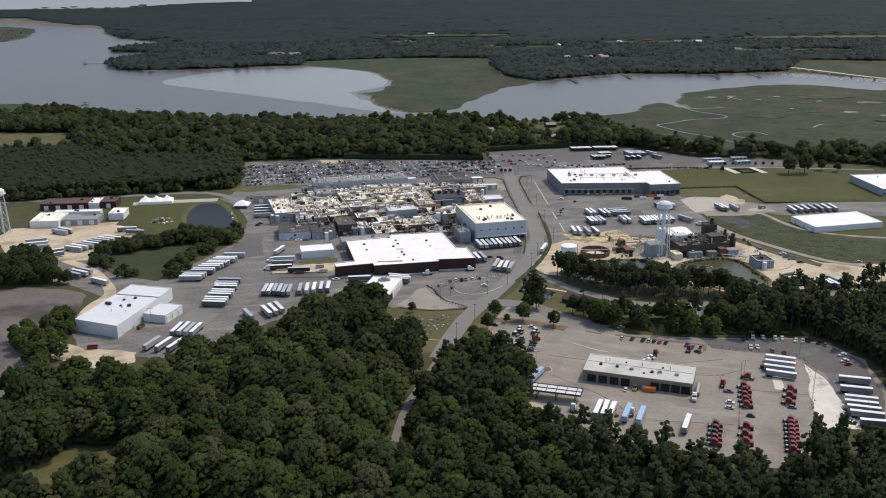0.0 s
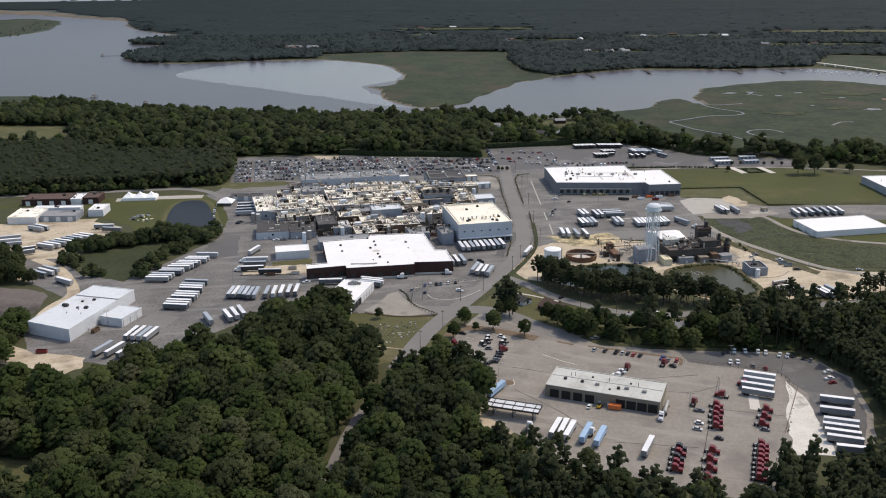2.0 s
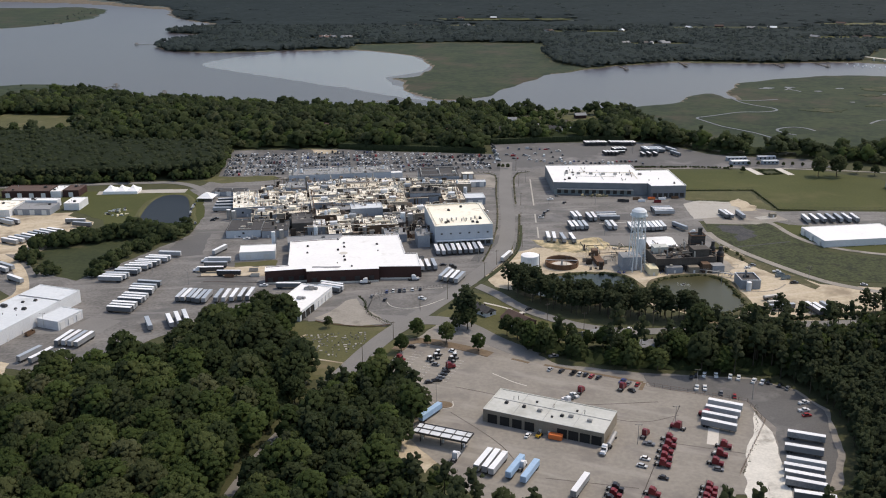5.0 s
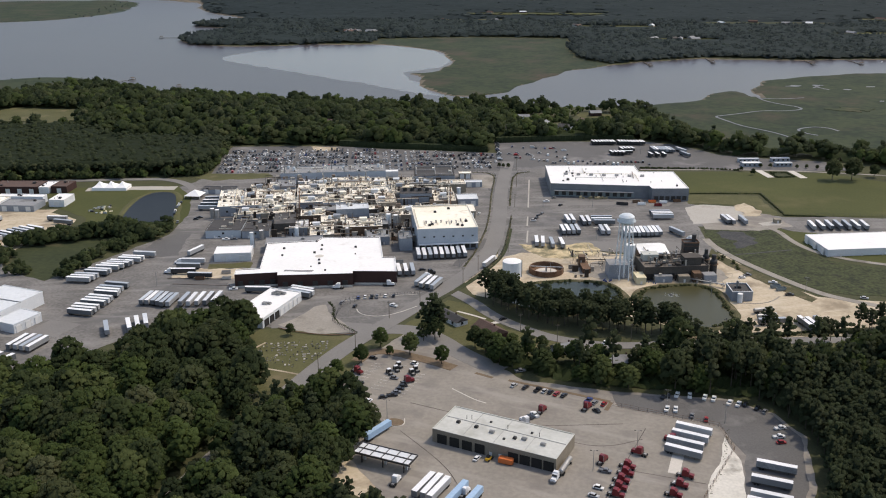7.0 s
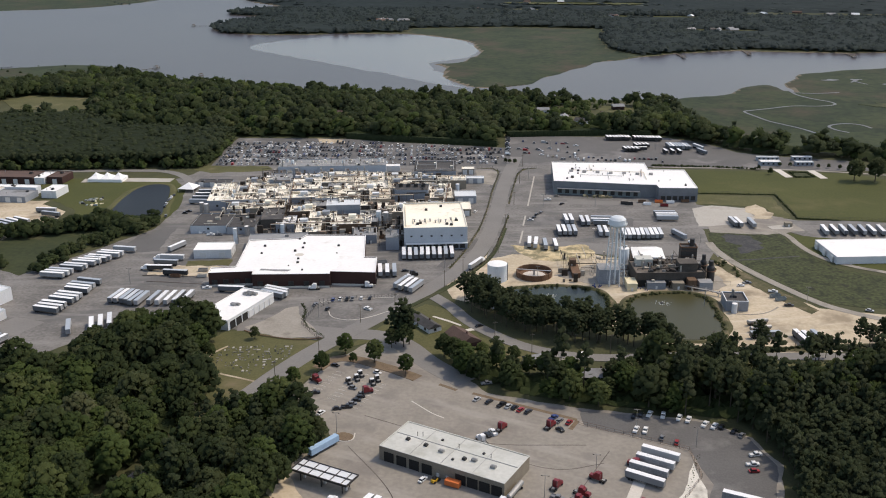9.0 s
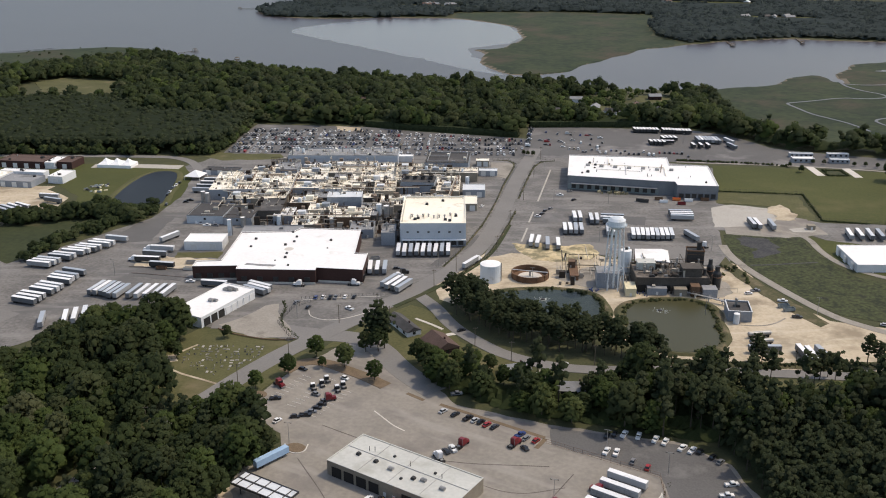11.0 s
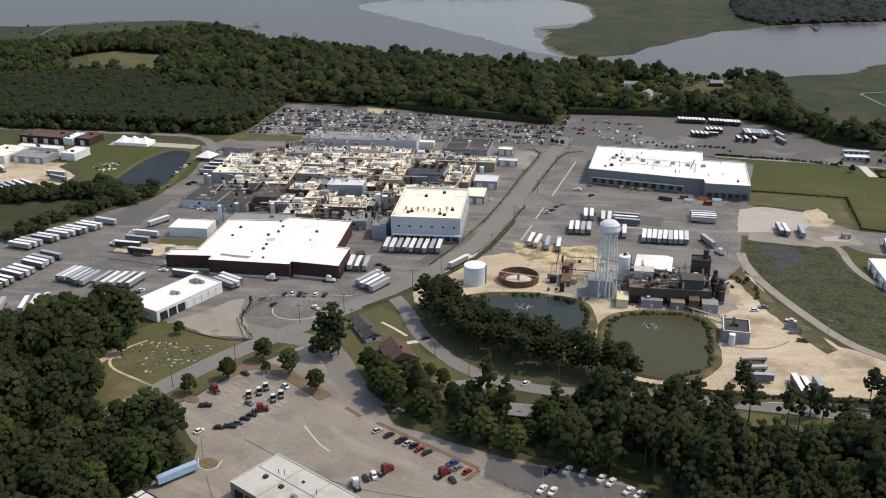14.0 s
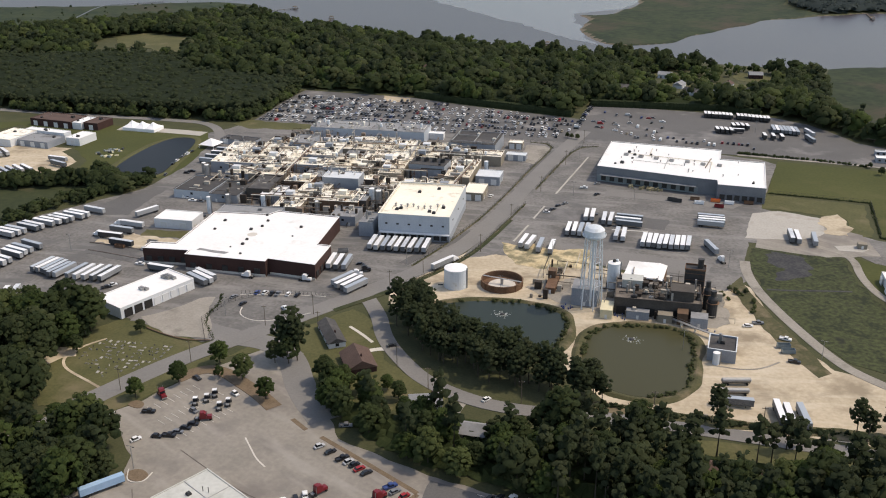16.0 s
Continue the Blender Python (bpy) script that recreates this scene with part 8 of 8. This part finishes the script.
edge = P[i] + (P[i + 1] - P[i]) * (t - i)[:, None] + rng.normal(size=(150, 2)) * 1.6
wood("pine_edge", rng, edge[:90], BELT_BROAD, 0.6, 0.5, 1.1, LEAF_MID, "leafy trees along the edge of the pine plantation", True)
wood("pine_edge_light", rng, edge[90:], BELT_BROAD, 0.4, 0.45, 0.95, LEAF_LIGHT, "light green bushes along the edge of the plantation", False)
wood("pine_wood", rng, scatter_points(rng, PINE_WOOD, 6.6, jitter=0.25), BELT_PINE, 7.0, 0.95, 1.2, LEAF_PINE, "even dark pine plantation", False, hscale=(0.72, 0.95))


pts = scatter_points(rng, BELT, 12.6, [MEADOW] + yards, thin=lambda X, Y, r: (r.random(len(X)) < 0.72) | ~inside(GARDENS, X, Y))
garden = inside(GARDENS, pts[:, 0], pts[:, 1])
wood("garden_trees", rng, pts[garden], BELT_BROAD, 1.0, 0.55, 1.3, LEAF_LIGHT, "rounded garden trees among the creekside houses", True)
pts = pts[~garden]
pick = rng.random(len(pts))
light = (pick < 0.24) & (pick > 0.04)
dark = pick > 0.82
tall = (pick > 0.94) & (pts[:, 1] < 1330)
wood("belt_wood_olive", rng, pts[pick <= 0.04], BELT_BROAD, 2.4, 0.6, 1.5, LEAF_OLIVE, "olive-green trees within the tree belt", False)
wood("belt_wood", rng, pts[(pick >= 0.24) & ~dark], BELT_BROAD, 2.4, 0.8, 1.9, LEAF_MID, "broad belt of trees between plant and creek", False)
wood("belt_wood_light", rng, pts[light], BELT_BROAD, 2.2, 0.7, 1.8, LEAF_LIGHT, "fresh green trees within the tree belt", False)
wood("belt_wood_dark", rng, pts[dark & ~tall], BELT_BROAD, 3.4, 0.7, 1.6, LEAF_PINE, "dark evergreens within the tree belt", False)
wood("belt_wood_pines", rng, pts[tall], BELT_PINE, 7.0, 1.1, 1.7, LEAF_PINE, "tall pines within the tree belt", False)


def hedge_wall(line, w, h, label):
    """A clipped hedge: a bumpy solid body under a coat of leaf clumps."""
    pts = []
    for (ax, ay), (bx, by) in zip(line, line[1:]):
        n = int(math.dist((ax, ay), (bx, by)) / 1.6) + 1
        pts += [(ax + (bx - ax) * i / n, ay + (by - ay) * i / n) for i in range(n)]
    pts.append(line[-1])
    b = Build()
    rings = []
    for i, (x, y) in enumerate(pts):
        a, c = Vector(pts[max(0, i - 1)]), Vector(pts[min(len(pts) - 1, i + 1)])
        d = (c - a).normalized()
        z0 = float(land_height(np.array([x]), np.array([y]))[0])
        rings.append([(x - d.y * k * w / 2 + dice.uniform(-0.3, 0.3), y + d.x * k * w / 2 + dice.uniform(-0.3, 0.3), z0 + z * h + dice.uniform(-0.3, 0.3)) for k, z in ((-1, -0.1), (-1.05, 0.5), (-0.8, 0.95), (0.8, 1.0), (1.05, 0.5), (1, -0.1))])
    for r0, r1 in zip(rings, rings[1:]):
        b.add(r0 + r1, [(i, i + 1, i + 7, i + 6) for i in range(5)])
    b.add(rings[0] + rings[-1], [(0, 1, 2, 3, 4, 5), (11, 10, 9, 8, 7, 6)])
    tagged(new("screen_hedge", b.mesh("screen_hedge", LEAF_PINE)), label, "hedge", kind="stuff")
    wood("hedge_leaves", rng, np.array(pts)[::2], BUSH, h * 0.3, h * 0.055, h * 0.085, LEAF_PINE, "leafy coat of the clipped hedge", False)


hedge_wall([(-112, 1064), (-60, 1058), (46, 1052)], 5, 6.0, "dense clipped evergreen hedge along the car park")
hedge_wall([(50, 1096), (100, 1109), (150, 1121), (196, 1123)], 5, 6.0, "dense clipped evergreen hedge along the overflow lot")


def clear_of(X, Y):
    """Keeps the far clearings open."""
    k = np.ones(len(X), bool)
    for x, y, w, d in CLEARINGS:
        k &= ~((np.abs(X - x) < w / 2) & (np.abs(Y - y + 12) < d / 2 + 12))
    return k


FAR_LAND = [(-2200, 5000), (-1700, 4000), (-1390, 3600), (-1215, 3480), (-1140, 3240), (-1010, 3010), (-840, 2860), (-860, 2740), (-940, 2626), (-850, 2570), (-700, 2525), (-808, 2400), (-792, 2250), (-729, 2152), (-548, 2156), (-420, 2202), (-320, 2225), (-330, 2310), (-110, 2370), (115, 2350), (110, 2180), (135, 1960), (195, 1905), (248, 1948), (385, 2028), (563, 2004), (750, 2048), (850, 2265), (1030, 2230), (1700, 2240), (2200, 2400), (2200, 3300), (-1200, 3300)]
pts = scatter_points(rng, FAR_LAND, 16.5, [RIVER_SHAPE, MID_MARSH, FAR_MARSH], thin=lambda X, Y, r: clear_of(X, Y) & (Y < 3300) & (np.sin(X * 0.013 + 3 * np.sin(Y * 0.006)) * np.sin(Y * 0.011 + 2) < 0.82))
GAPS = [[(x - w / 2, y - d / 2 - 16), (x + w / 2, y - d / 2 - 16), (x + w / 2, y + d / 2), (x - w / 2, y + d / 2)] for x, y, w, d in CLEARINGS]
understory("undergrowth", [p for p in FAR_LAND if p[1] < 2700 and p[0] > -1000] + [(2200, 2760), (-860, 2760)], 9.0, 9.0, LEAF_FAR_HAZED, "closed canopy of the far woods", [RIVER_SHAPE, MID_MARSH, FAR_MARSH] + GAPS, 0.8, True, 22.0)
understory("undergrowth", [(-830, 2660), (2200, 2660), (2900, 3700), (-1400, 3700), (-1230, 3480), (-1150, 3240), (-1020, 3010), (-850, 2860)], 9.0, 13.0, LEAF_FAR_HAZED, "closed canopy of the distant woods", [RIVER_SHAPE] + GAPS, 0.9, True, 90.0)
understory("undergrowth", [(-1380, 3560), (2900, 3540), (3200, 5200), (-900, 5200), (-1500, 4460), (-2600, 4360), (-2600, 4080), (-1700, 3880)], 11.0, 34.0, LEAF_FAR_HAZED, "closed canopy of the horizon woods", [RIVER_SHAPE], 1.2, True, 160.0)
wood("far_wood", rng, pts[pts[:, 1] < 2740], FAR_MID, 2.2, 0.95, 1.4, LEAF_FAR_HAZED, "wide dark woods beyond the creek", False, hscale=(0.8, 1.15))
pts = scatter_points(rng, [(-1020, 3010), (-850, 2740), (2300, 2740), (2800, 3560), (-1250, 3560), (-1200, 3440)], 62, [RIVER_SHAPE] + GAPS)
wood("distant_wood", rng, pts, FAR_MID, 2.0, 1.9, 2.9, LEAF_FAR_HAZED, "distant woods beyond the creek", False, hscale=(0.2, 0.3))
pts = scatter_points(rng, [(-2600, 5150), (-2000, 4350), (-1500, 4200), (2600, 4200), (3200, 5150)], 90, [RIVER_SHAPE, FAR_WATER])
wood("horizon_wood", rng, pts, FAR_BROAD, 2.0, 2.2, 3.8, LEAF_FAR_HAZED, "distant woods towards the horizon", False, hscale=(0.12, 0.22))
wood("spit_trees", rng, scatter_points(rng, [(-1300, 2800), (-1420, 3400), (-1500, 3400), (-1400, 2850)], 40), FAR_BROAD, 0.0, 0.3, 0.5, LEAF_FAR_HAZED, "low bushes on the marsh spit", False)

wood("shore_bushes", rng, scatter_points(rng, LEFT_MARSH, 30, [RIVER_SHAPE], thin=lambda X, Y, r: r.random(len(X)) < 0.4), BUSH, 0.0, 0.2, 0.5, LEAF_MID, "scattered bushes on the marsh shore", False)

P = np.array([(196, 601), (250, 609), (300, 622), (400, 646)], float)
t = rng.uniform(0, 2.999, 150)
i = t.astype(int)
wood("ditch_weeds", rng, P[i] + (P[i + 1] - P[i]) * (t - i)[:, None] + rng.normal(size=(150, 2)) * 1.0, BUSH, 0.0, 0.12, 0.28, LEAF_PINE, "dark bushes along the ditch", False)

for poly, n in ((POND_A, 150), (POND_B, 170)):
    P = np.array(smooth(poly, 2), float)
    i = rng.integers(0, len(P), n)
    q = P[i] + (P[(i + 1) % len(P)] - P[i]) * rng.random((n, 1)) + rng.normal(size=(n, 2)) * 0.7
    wood("pond_reeds", rng, q[(q[:, 1] > 640) | (q[:, 0] > 215)], BUSH, 0.0, 0.1, 0.26, LEAF_OLIVE, "olive-brown reeds and bushes on the pond bank", False)
wood("yard_weeds", rng, np.array([(232, 742), (229, 738), (234, 736), (236, 741), (238, 733), (240, 729), (228, 730), (231, 727), (243, 722), (246, 716)], float) + rng.normal(size=(10, 2)), BUSH, 0.0, 0.2, 0.42, LEAF_OLIVE, "rough bushes beside the sandy yard", False)

# ---- small things ----
PALE_POLE = Build().lathe([(0.16, 0), (0.09, 10)], 8).mesh("shaft", DULL_METAL)
LAMP_ARM = Build().box(-1.4, 1.4, -0.06, 0.06, 9.9, 10.0).mesh("arm", DULL_METAL)
LAMP_HEAD = Build().box(-0.35, 0.35, -0.2, 0.2, 9.75, 9.92).mesh("lamp_head", DARK_METAL)
for x, y in ((52, 488), (146, 455), (165, 474), (206, 503), (181, 514), (5, 608), (60, 700), (121, 687), (130, 745), (152, 770), (224, 770), (-128, 640), (-160, 660), (-186, 560), (110, 850), (150, 855), (90, 930), (-100, 985), (-30, 990), (-170, 1000), (100, 1040), (200, 1060), (279, 679), (220, 664)):
    ob = thing("yard_lamp", pose(x, y, 0.1), "tall steel yard lamp with two heads", "lamp post", "yard lamps")
    part("shaft", PALE_POLE, None, ob)
    part("arm", LAMP_ARM, None, ob)
    part("lamp_head", LAMP_HEAD, None, ob, at=pose(-1.3, 0, 0))
    part("lamp_head", LAMP_HEAD, None, ob, at=pose(1.3, 0, 0))
TIMBER_POLE = Build().lathe([(0.18, 0), (0.12, 11)], 8).mesh("shaft", TIMBER)
CROSS_ARM = Build().box(-1.3, 1.3, -0.08, 0.08, 10.1, 10.3).mesh("cross_arm", TIMBER)
INSULATOR = Build().lathe([(0.07, 10.3), (0.1, 10.45), (0.05, 10.55)], 6).mesh("insulator", DULL_METAL)
POLES = [(45, 626), (57, 611), (66, 668), (73, 694), (90, 735), (88, 790), (87, 850), (84, 915), (80, 975), (107, 596), (128, 584), (168, 590), (220, 604), (262, 610), (300, 615), (8, 530), (20, 562), (30, 606), (-12, 484)]
for x, y in POLES:
    ob = thing("utility_pole", pose(x, y, 0.1, 0, 0, 20), "brown timber utility pole with a cross-arm", "utility pole", "utility poles")
    part("shaft", TIMBER_POLE, None, ob)
    part("cross_arm", CROSS_ARM, None, ob)
    for k in (-1.1, 1.1):
        part("insulator", INSULATOR, None, ob, at=pose(k, 0, 0))

# headstones
SLAB = Build().box(-0.45, 0.45, -0.12, 0.12, 0, 0.9, 0.06, 0.02).box(-0.55, 0.55, -0.25, 0.25, 0, 0.12).mesh("stone", STONE)
LEDGER = Build().box(-0.6, 0.6, -1.1, 1.1, 0, 0.3, 0.03, 0.03).mesh("stone", STONE)
GRAVES = [(-33, 565), (0, 573), (13, 563), (-6, 534), (-31, 543)]
for k in range(13):
    for i in range(26):
        a, b = -30 + 1.9 * i + dice.uniform(-0.7, 0.7), -20 + 3.1 * k + dice.uniform(-0.35, 0.35)
        x, y = -12 + a * 0.974 - b * 0.225, 552 + a * 0.225 + b * 0.974
        if depth_in(GRAVES, np.array(x), np.array(y)) > 0.8 and dice.random() < 0.72 and not (-3 < a - 0.5 * b < 0.5):
            tagged(new("headstone", SLAB if dice.random() < 0.45 else LEDGER), "weathered pale headstone in cemetery grass", "headstone", "headstones").matrix_basis = pose(x, y, 0.08, 0, 0, 13 + 90 * (dice.random() < 0.25) + dice.uniform(-5, 5)) @ Matrix.Scale(dice.uniform(0.55, 0.95), 4)


# fences and hedged edges
def fence(points, h, label, mat, gap=3.0):
    """A mesh fence: posts with rails between them."""
    ob = thing("fence", pose(0, 0, 0.1), label, "fence")
    for a, b in zip(points, points[1:]):
        n = max(1, int(math.dist(a, b) / gap))
        for i in range(n):
            x, y = a[0] + (b[0] - a[0]) * i / n, a[1] + (b[1] - a[1]) * i / n
            part("post", FENCE_POST, None, ob, at=pose(x, y, 0))
        for z in (0.15, h / 2, h):
            part("rail", Build().tube((*a, z), (*b, z), 0.05, n=4), mat, ob)
    return ob


FENCE_POST = Build().box(-0.06, 0.06, -0.06, 0.06, 0, 2.1).mesh("post", DARK_METAL)
fence([(234, 909), (292, 915), (300, 850), (395, 857)], 2.0, "dark wire fence round the field", DARK_METAL, 4)
fence([(14, 580), (-2, 598), (-2, 620), (6, 632)], 2.0, "wire fence with creepers at the gate", DARK_METAL, 3)
fence([(-2, 631), (10, 637), (20, 641), (42, 648)], 1.2, "pale post-and-rail fence before the docks", PALE_CONCRETE, 2)
fence([(156, 514), (203, 500), (207, 480), (196, 455), (186, 432)], 2.0, "wire fence between depot and lane", RUST, 4)
for line in ROAD_FENCES:
    fence(line, 2.0, "dark wire fence along the road", DARK_METAL, 4)
for line, n, s, lab in (([(228, 908), (292, 914), (300, 850), (330, 850)], 640, 0.09, "dark low hedge along the field fence"), ([(15.7, 584), (2, 596), (-3.7, 606), (-6, 618), (-11.4, 627)], 420, 0.045, "brown low hedge along the gate"), ([(196, 995), (214, 996.5), (250, 999), (288, 998)], 110, 0.2, "bare brown shrubs between lot and field"), ([(196, 602), (250, 611), (300, 622), (420, 649)], 330, 0.1, "dark weeds along the ditch by the sand yard"), ([(315, 991), (329, 992), (333, 977), (317, 974), (315, 991)], 130, 0.14, "clipped hedge bed beside the field drive"), *((line, 230, 0.055, "low dark weeds along the road fence") for line in ROAD_FENCES), ([(207, 498), (200, 462), (187, 432)], 60, 0.045, "dry weeds along the depot fence")):
    P = np.array(line, float)
    t = rng.uniform(0, len(P) - 1.001, n)
    i = t.astype(int)
    wood("weeds", rng, P[i] + (P[i + 1] - P[i]) * (t - i)[:, None] + rng.normal(size=(n, 2)) * 0.5, BUSH, 0.0, s * 0.8, s * 1.5, LEAF_MID, lab, False)

# homes among the trees and across the creek
for hx, hy, hr in homes:
    z = float(land_height(np.array([hx]), np.array([hy]))[0])
    house(hx, hy, 15, 10, dice.uniform(0, 180), dice.choice((WHITE_WALL, BRICK, TAN_WALL)), dice.choice((GREY_ROOF, BROWN_ROOF, DARK_ROOF)), "suburban house among the trees by the creek", 4.5, True).location.z = z
    patch("ground_patch", smooth([(hx - hr, hy - hr), (hx + hr, hy - hr), (hx + hr, hy + hr), (hx - hr, hy + hr)], 2), 0.1, LAWN, "garden lawn round the house", 2.0, "lawn", int(hx)).location.z = z
for i in range(42):
    cx0, cy0, cw, cd = dice.choice(CLEARINGS)
    x, y = cx0 + dice.uniform(-0.45, 0.45) * cw, cy0 + dice.uniform(-0.4, 0.4) * cd
    z = float(land_height(np.array([x]), np.array([y]))[0])
    house(x, y, dice.uniform(14, 26), dice.uniform(10, 14), dice.uniform(0, 180), dice.choice((WHITE_WALL, TAN_WALL, BRICK)), dice.choice((GREY_ROOF, GREY_ROOF, BROWN_ROOF, COOL_ROOF, DARK_ROOF)), "distant house in the woods beyond the creek", 6, True).location.z = z


# piers and boats on the creek
def pier(x, y, turn, L):
    ob = thing("boat_pier", pose(x, y, WATER_LEVEL, 0, 0, turn), "weathered timber pier with a roofed end", "pier")
    part("deck", Build().box(0, L, -1, 1, 1.2, 1.5), TIMBER, ob)
    for i in range(int(L / 12) + 1):
        part("post", Build().box(12 * i - 0.2, 12 * i + 0.2, -0.9, 0.9, -3, 1.2), TIMBER, ob)
    part("shelter", Build().box(L, L + 8, -4, 4, 1.2, 1.5).box(L + 0.5, L + 7.5, -3.5, 3.5, 4.2, 5.4, 2, 2), TIMBER, ob)
    for k in (0.7, 7.3):
        for m in (-3.3, 3.3):
            part("post", Build().box(L + k - 0.15, L + k + 0.15, m - 0.15, m + 0.15, -3, 4.2), TIMBER, ob)


for x, y, turn, L in ((-470, 1480, 112, 90), (-640, 1600, 60, 40), (-790, 2300, 190, 60), (258, 1944, -80, 50), (380, 2012, -85, 60), (560, 1992, -85, 45), (640, 2012, -80, 60), (-120, 1455, 95, 30)):
    pier(x, y, turn, L)
for i in range(30):
    x, y = 700 + 14 * (i % 15) + dice.uniform(-3, 3), 1990 - 9 * (i % 15) - 26 * (i // 15)
    ob = thing("moored_boat", pose(x, y, WATER_LEVEL, 0, 0, 70 + dice.uniform(-4, 4)), "white motor boat moored at the marina", "boat", "boats at the marina")
    part("hull", Build().add([(-4.5, -1.4, 1), (2, -1.4, 1.1), (5, 0, 1.3), (2, 1.4, 1.1), (-4.5, 1.4, 1), (-4.5, -1, -0.3), (2, -0.9, -0.3), (4, 0, -0.1), (2, 0.9, -0.3), (-4.5, 1, -0.3)], [(0, 1, 2, 3, 4), (0, 5, 6, 1), (1, 6, 7, 2), (2, 7, 8, 3), (3, 8, 9, 4), (4, 9, 5, 0)]), TRAILER_WHITE, ob)
    part("cabin", Build().box(-2, 1.5, -1, 1, 1, 2.4, 0.4, 0.2), TRAILER_WHITE, ob)

# fountains that stir the ponds
for x, y in ((131, 664), (196, 664)):
    ob = thing("aerator", pose(x, y, 0.25), "floating pond aerator in a ring of white foam", "aerator")
    part("float", Build().lathe([(1.2, 0), (1.2, 0.4), (0.5, 0.6)], 12), DARK_METAL, ob)
    foam = Build()
    for i in range(60):
        a, r = dice.uniform(0, 6.3), abs(dice.gauss(0, 1.6)) + 0.9
        fx, fy, fr = r * math.cos(a) * 1.3, r * math.sin(a), dice.uniform(0.12, 0.7) / (1 + r * 0.12)
        foam.lathe([(fr, 0.0), (fr * 0.8, 0.05), (0.02, 0.07)], 6, fx, fy)
    tagged(part("foam", foam, FOAM, ob, "white churned foam"), kind="stuff")


# skips and clutter in the yards
def skip(x, y, turn, mat, label):
    ob = thing("waste_skip", pose(x, y, 0.15, 0, 0, turn), label, "container")
    part("body", ring_wall(rect(6, 2.4), 0.25, 2.0, 0.12), mat, ob)
    part("floor", Build().box(-2.9, 2.9, -1.1, 1.1, 0.25, 0.5), mat, ob)
    part("skid", Build().box(-2.9, 2.9, -0.7, 0.7, 0, 0.25), CHASSIS, ob)


for x, y, turn, mat, label in ((-190, 551, 75, BROWN_WALL, "brown waste skip beside the long store"), (-209, 519, 5, CAB_RED, "dark red skip on the sandy ground"), (203, 866, 5, CAB_RED, "red skip beside the warehouse dock"), (190, 868, 5, TRAILER_WHITE, "white container beside the warehouse dock"), (176, 866, 4, CHASSIS, "black skip beside the warehouse dock"),
                               (264.6, 680.5, 22, GREEN_WALL, "dark green skip on the sandy yard"), (262, 685, 22, GREEN_WALL, "dark green skip on the sandy yard"), (172.5, 867, 4, CHASSIS, "black skip beside the warehouse dock"), (199, 876, 6, ORANGE, "orange skip beside the warehouse dock"), (208, 875.5, 6, TRAILER_WHITE, "white container beside the warehouse dock"), (219.5, 880.5, 8, RUST, "rusty skip beside the warehouse corner"), (186, 874, 8, BROWN_WALL, "brown skip beside the warehouse dock"), (-105, 655, 10, RUST, "rusty skip beside the packing hall"), (-92, 668, 12, DULL_METAL, "grey skip beside the packing hall"), (-88, 658, 6, PALE_CONCRETE, "pale skip beside the packing hall"), (6, 752, 14, RUST, "rusty skip among the works"), (18, 702, 30, DULL_METAL, "grey skip near the docks")):
    skip(x, y, turn, mat, label)
PALLET = Build().box(-0.6, 0.6, -0.5, 0.5, 0, 0.14).box(-0.55, 0.55, -0.45, 0.45, 0.14, 1.2).mesh("pallet_load", SAWDUST)
for i in range(26):
    tagged(new("pallet_load", PALLET), "wrapped wooden pallet load by the dock", "pallets", "pallet loads").matrix_basis = pose(140 + dice.uniform(-1, 22), 884 + dice.uniform(-3, 2), 0.13, 0, 0, dice.uniform(0, 20)) @ Matrix.Scale(dice.uniform(0.9, 1.5), 4)
BARREL = Build().lathe([(0.3, 0), (0.3, 0.9), (0.26, 0.92)], 8).mesh("drum", CAR_COLOURS[5])
for i in range(24):
    tagged(new("drum", BARREL), "blue steel drum in the treatment yard", "drum", "drums").matrix_basis = pose(dice.choice((158, 185, 228)) + dice.uniform(-3, 3), dice.choice((684, 686)) + dice.uniform(-2, 2), 0.1)
for i in range(22):
    x, y = dice.uniform(-255, -238), dice.uniform(790, 815)
    ob = tagged(new("stored_machine", Build().box(-1.6, 1.6, -0.7, 0.7, 0, dice.uniform(0.5, 1.6), 0.2, 0.1).mesh("stored_machine", dice.choice((DULL_METAL, GREEN_WALL, CREAM_PAINT, CHASSIS)))), "piece of stored machinery on the grass", "machinery", "stored machinery")
    ob.matrix_basis = pose(x, y, 0.08, 0, 0, dice.uniform(0, 180))

# small fittings belong to the part that carries them
CARRIERS = {"windscreen": "cab", "exhaust": "cab", "rear_door": "body", "chimney": "roof", "insulator": "cross_arm", "roof_unit": "roof", "roof_vent": "roof", "exhaust_flue": "roof", "roof_tank": "roof", "roof_pipe": "roof", "duct": "roof", "penthouse": "roof",
            "roof_gear": "roof", "dock_door": "wall", "bay_door": "wall", "roller_door": "wall", "vent_louvre": "wall", "lamp_head": "arm", "walkway": "tank", "exhaust_pipe": "roof", "repair_patch": "roof"}
for ob in list(scene.objects):
    if ob.parent is None and ob.children:
        kin = {}
        for child in ob.children:
            kin.setdefault(child.name.split(".")[0], []).append(child)
        for name, carrier in list(CARRIERS.items()) + [("window", "body" if "body" in kin else "wall"), ("door", "wall")]:
            if len(kin.get(carrier, ())) == 1:
                for child in kin.get(name, ()):
                    child.parent = kin[carrier][0]
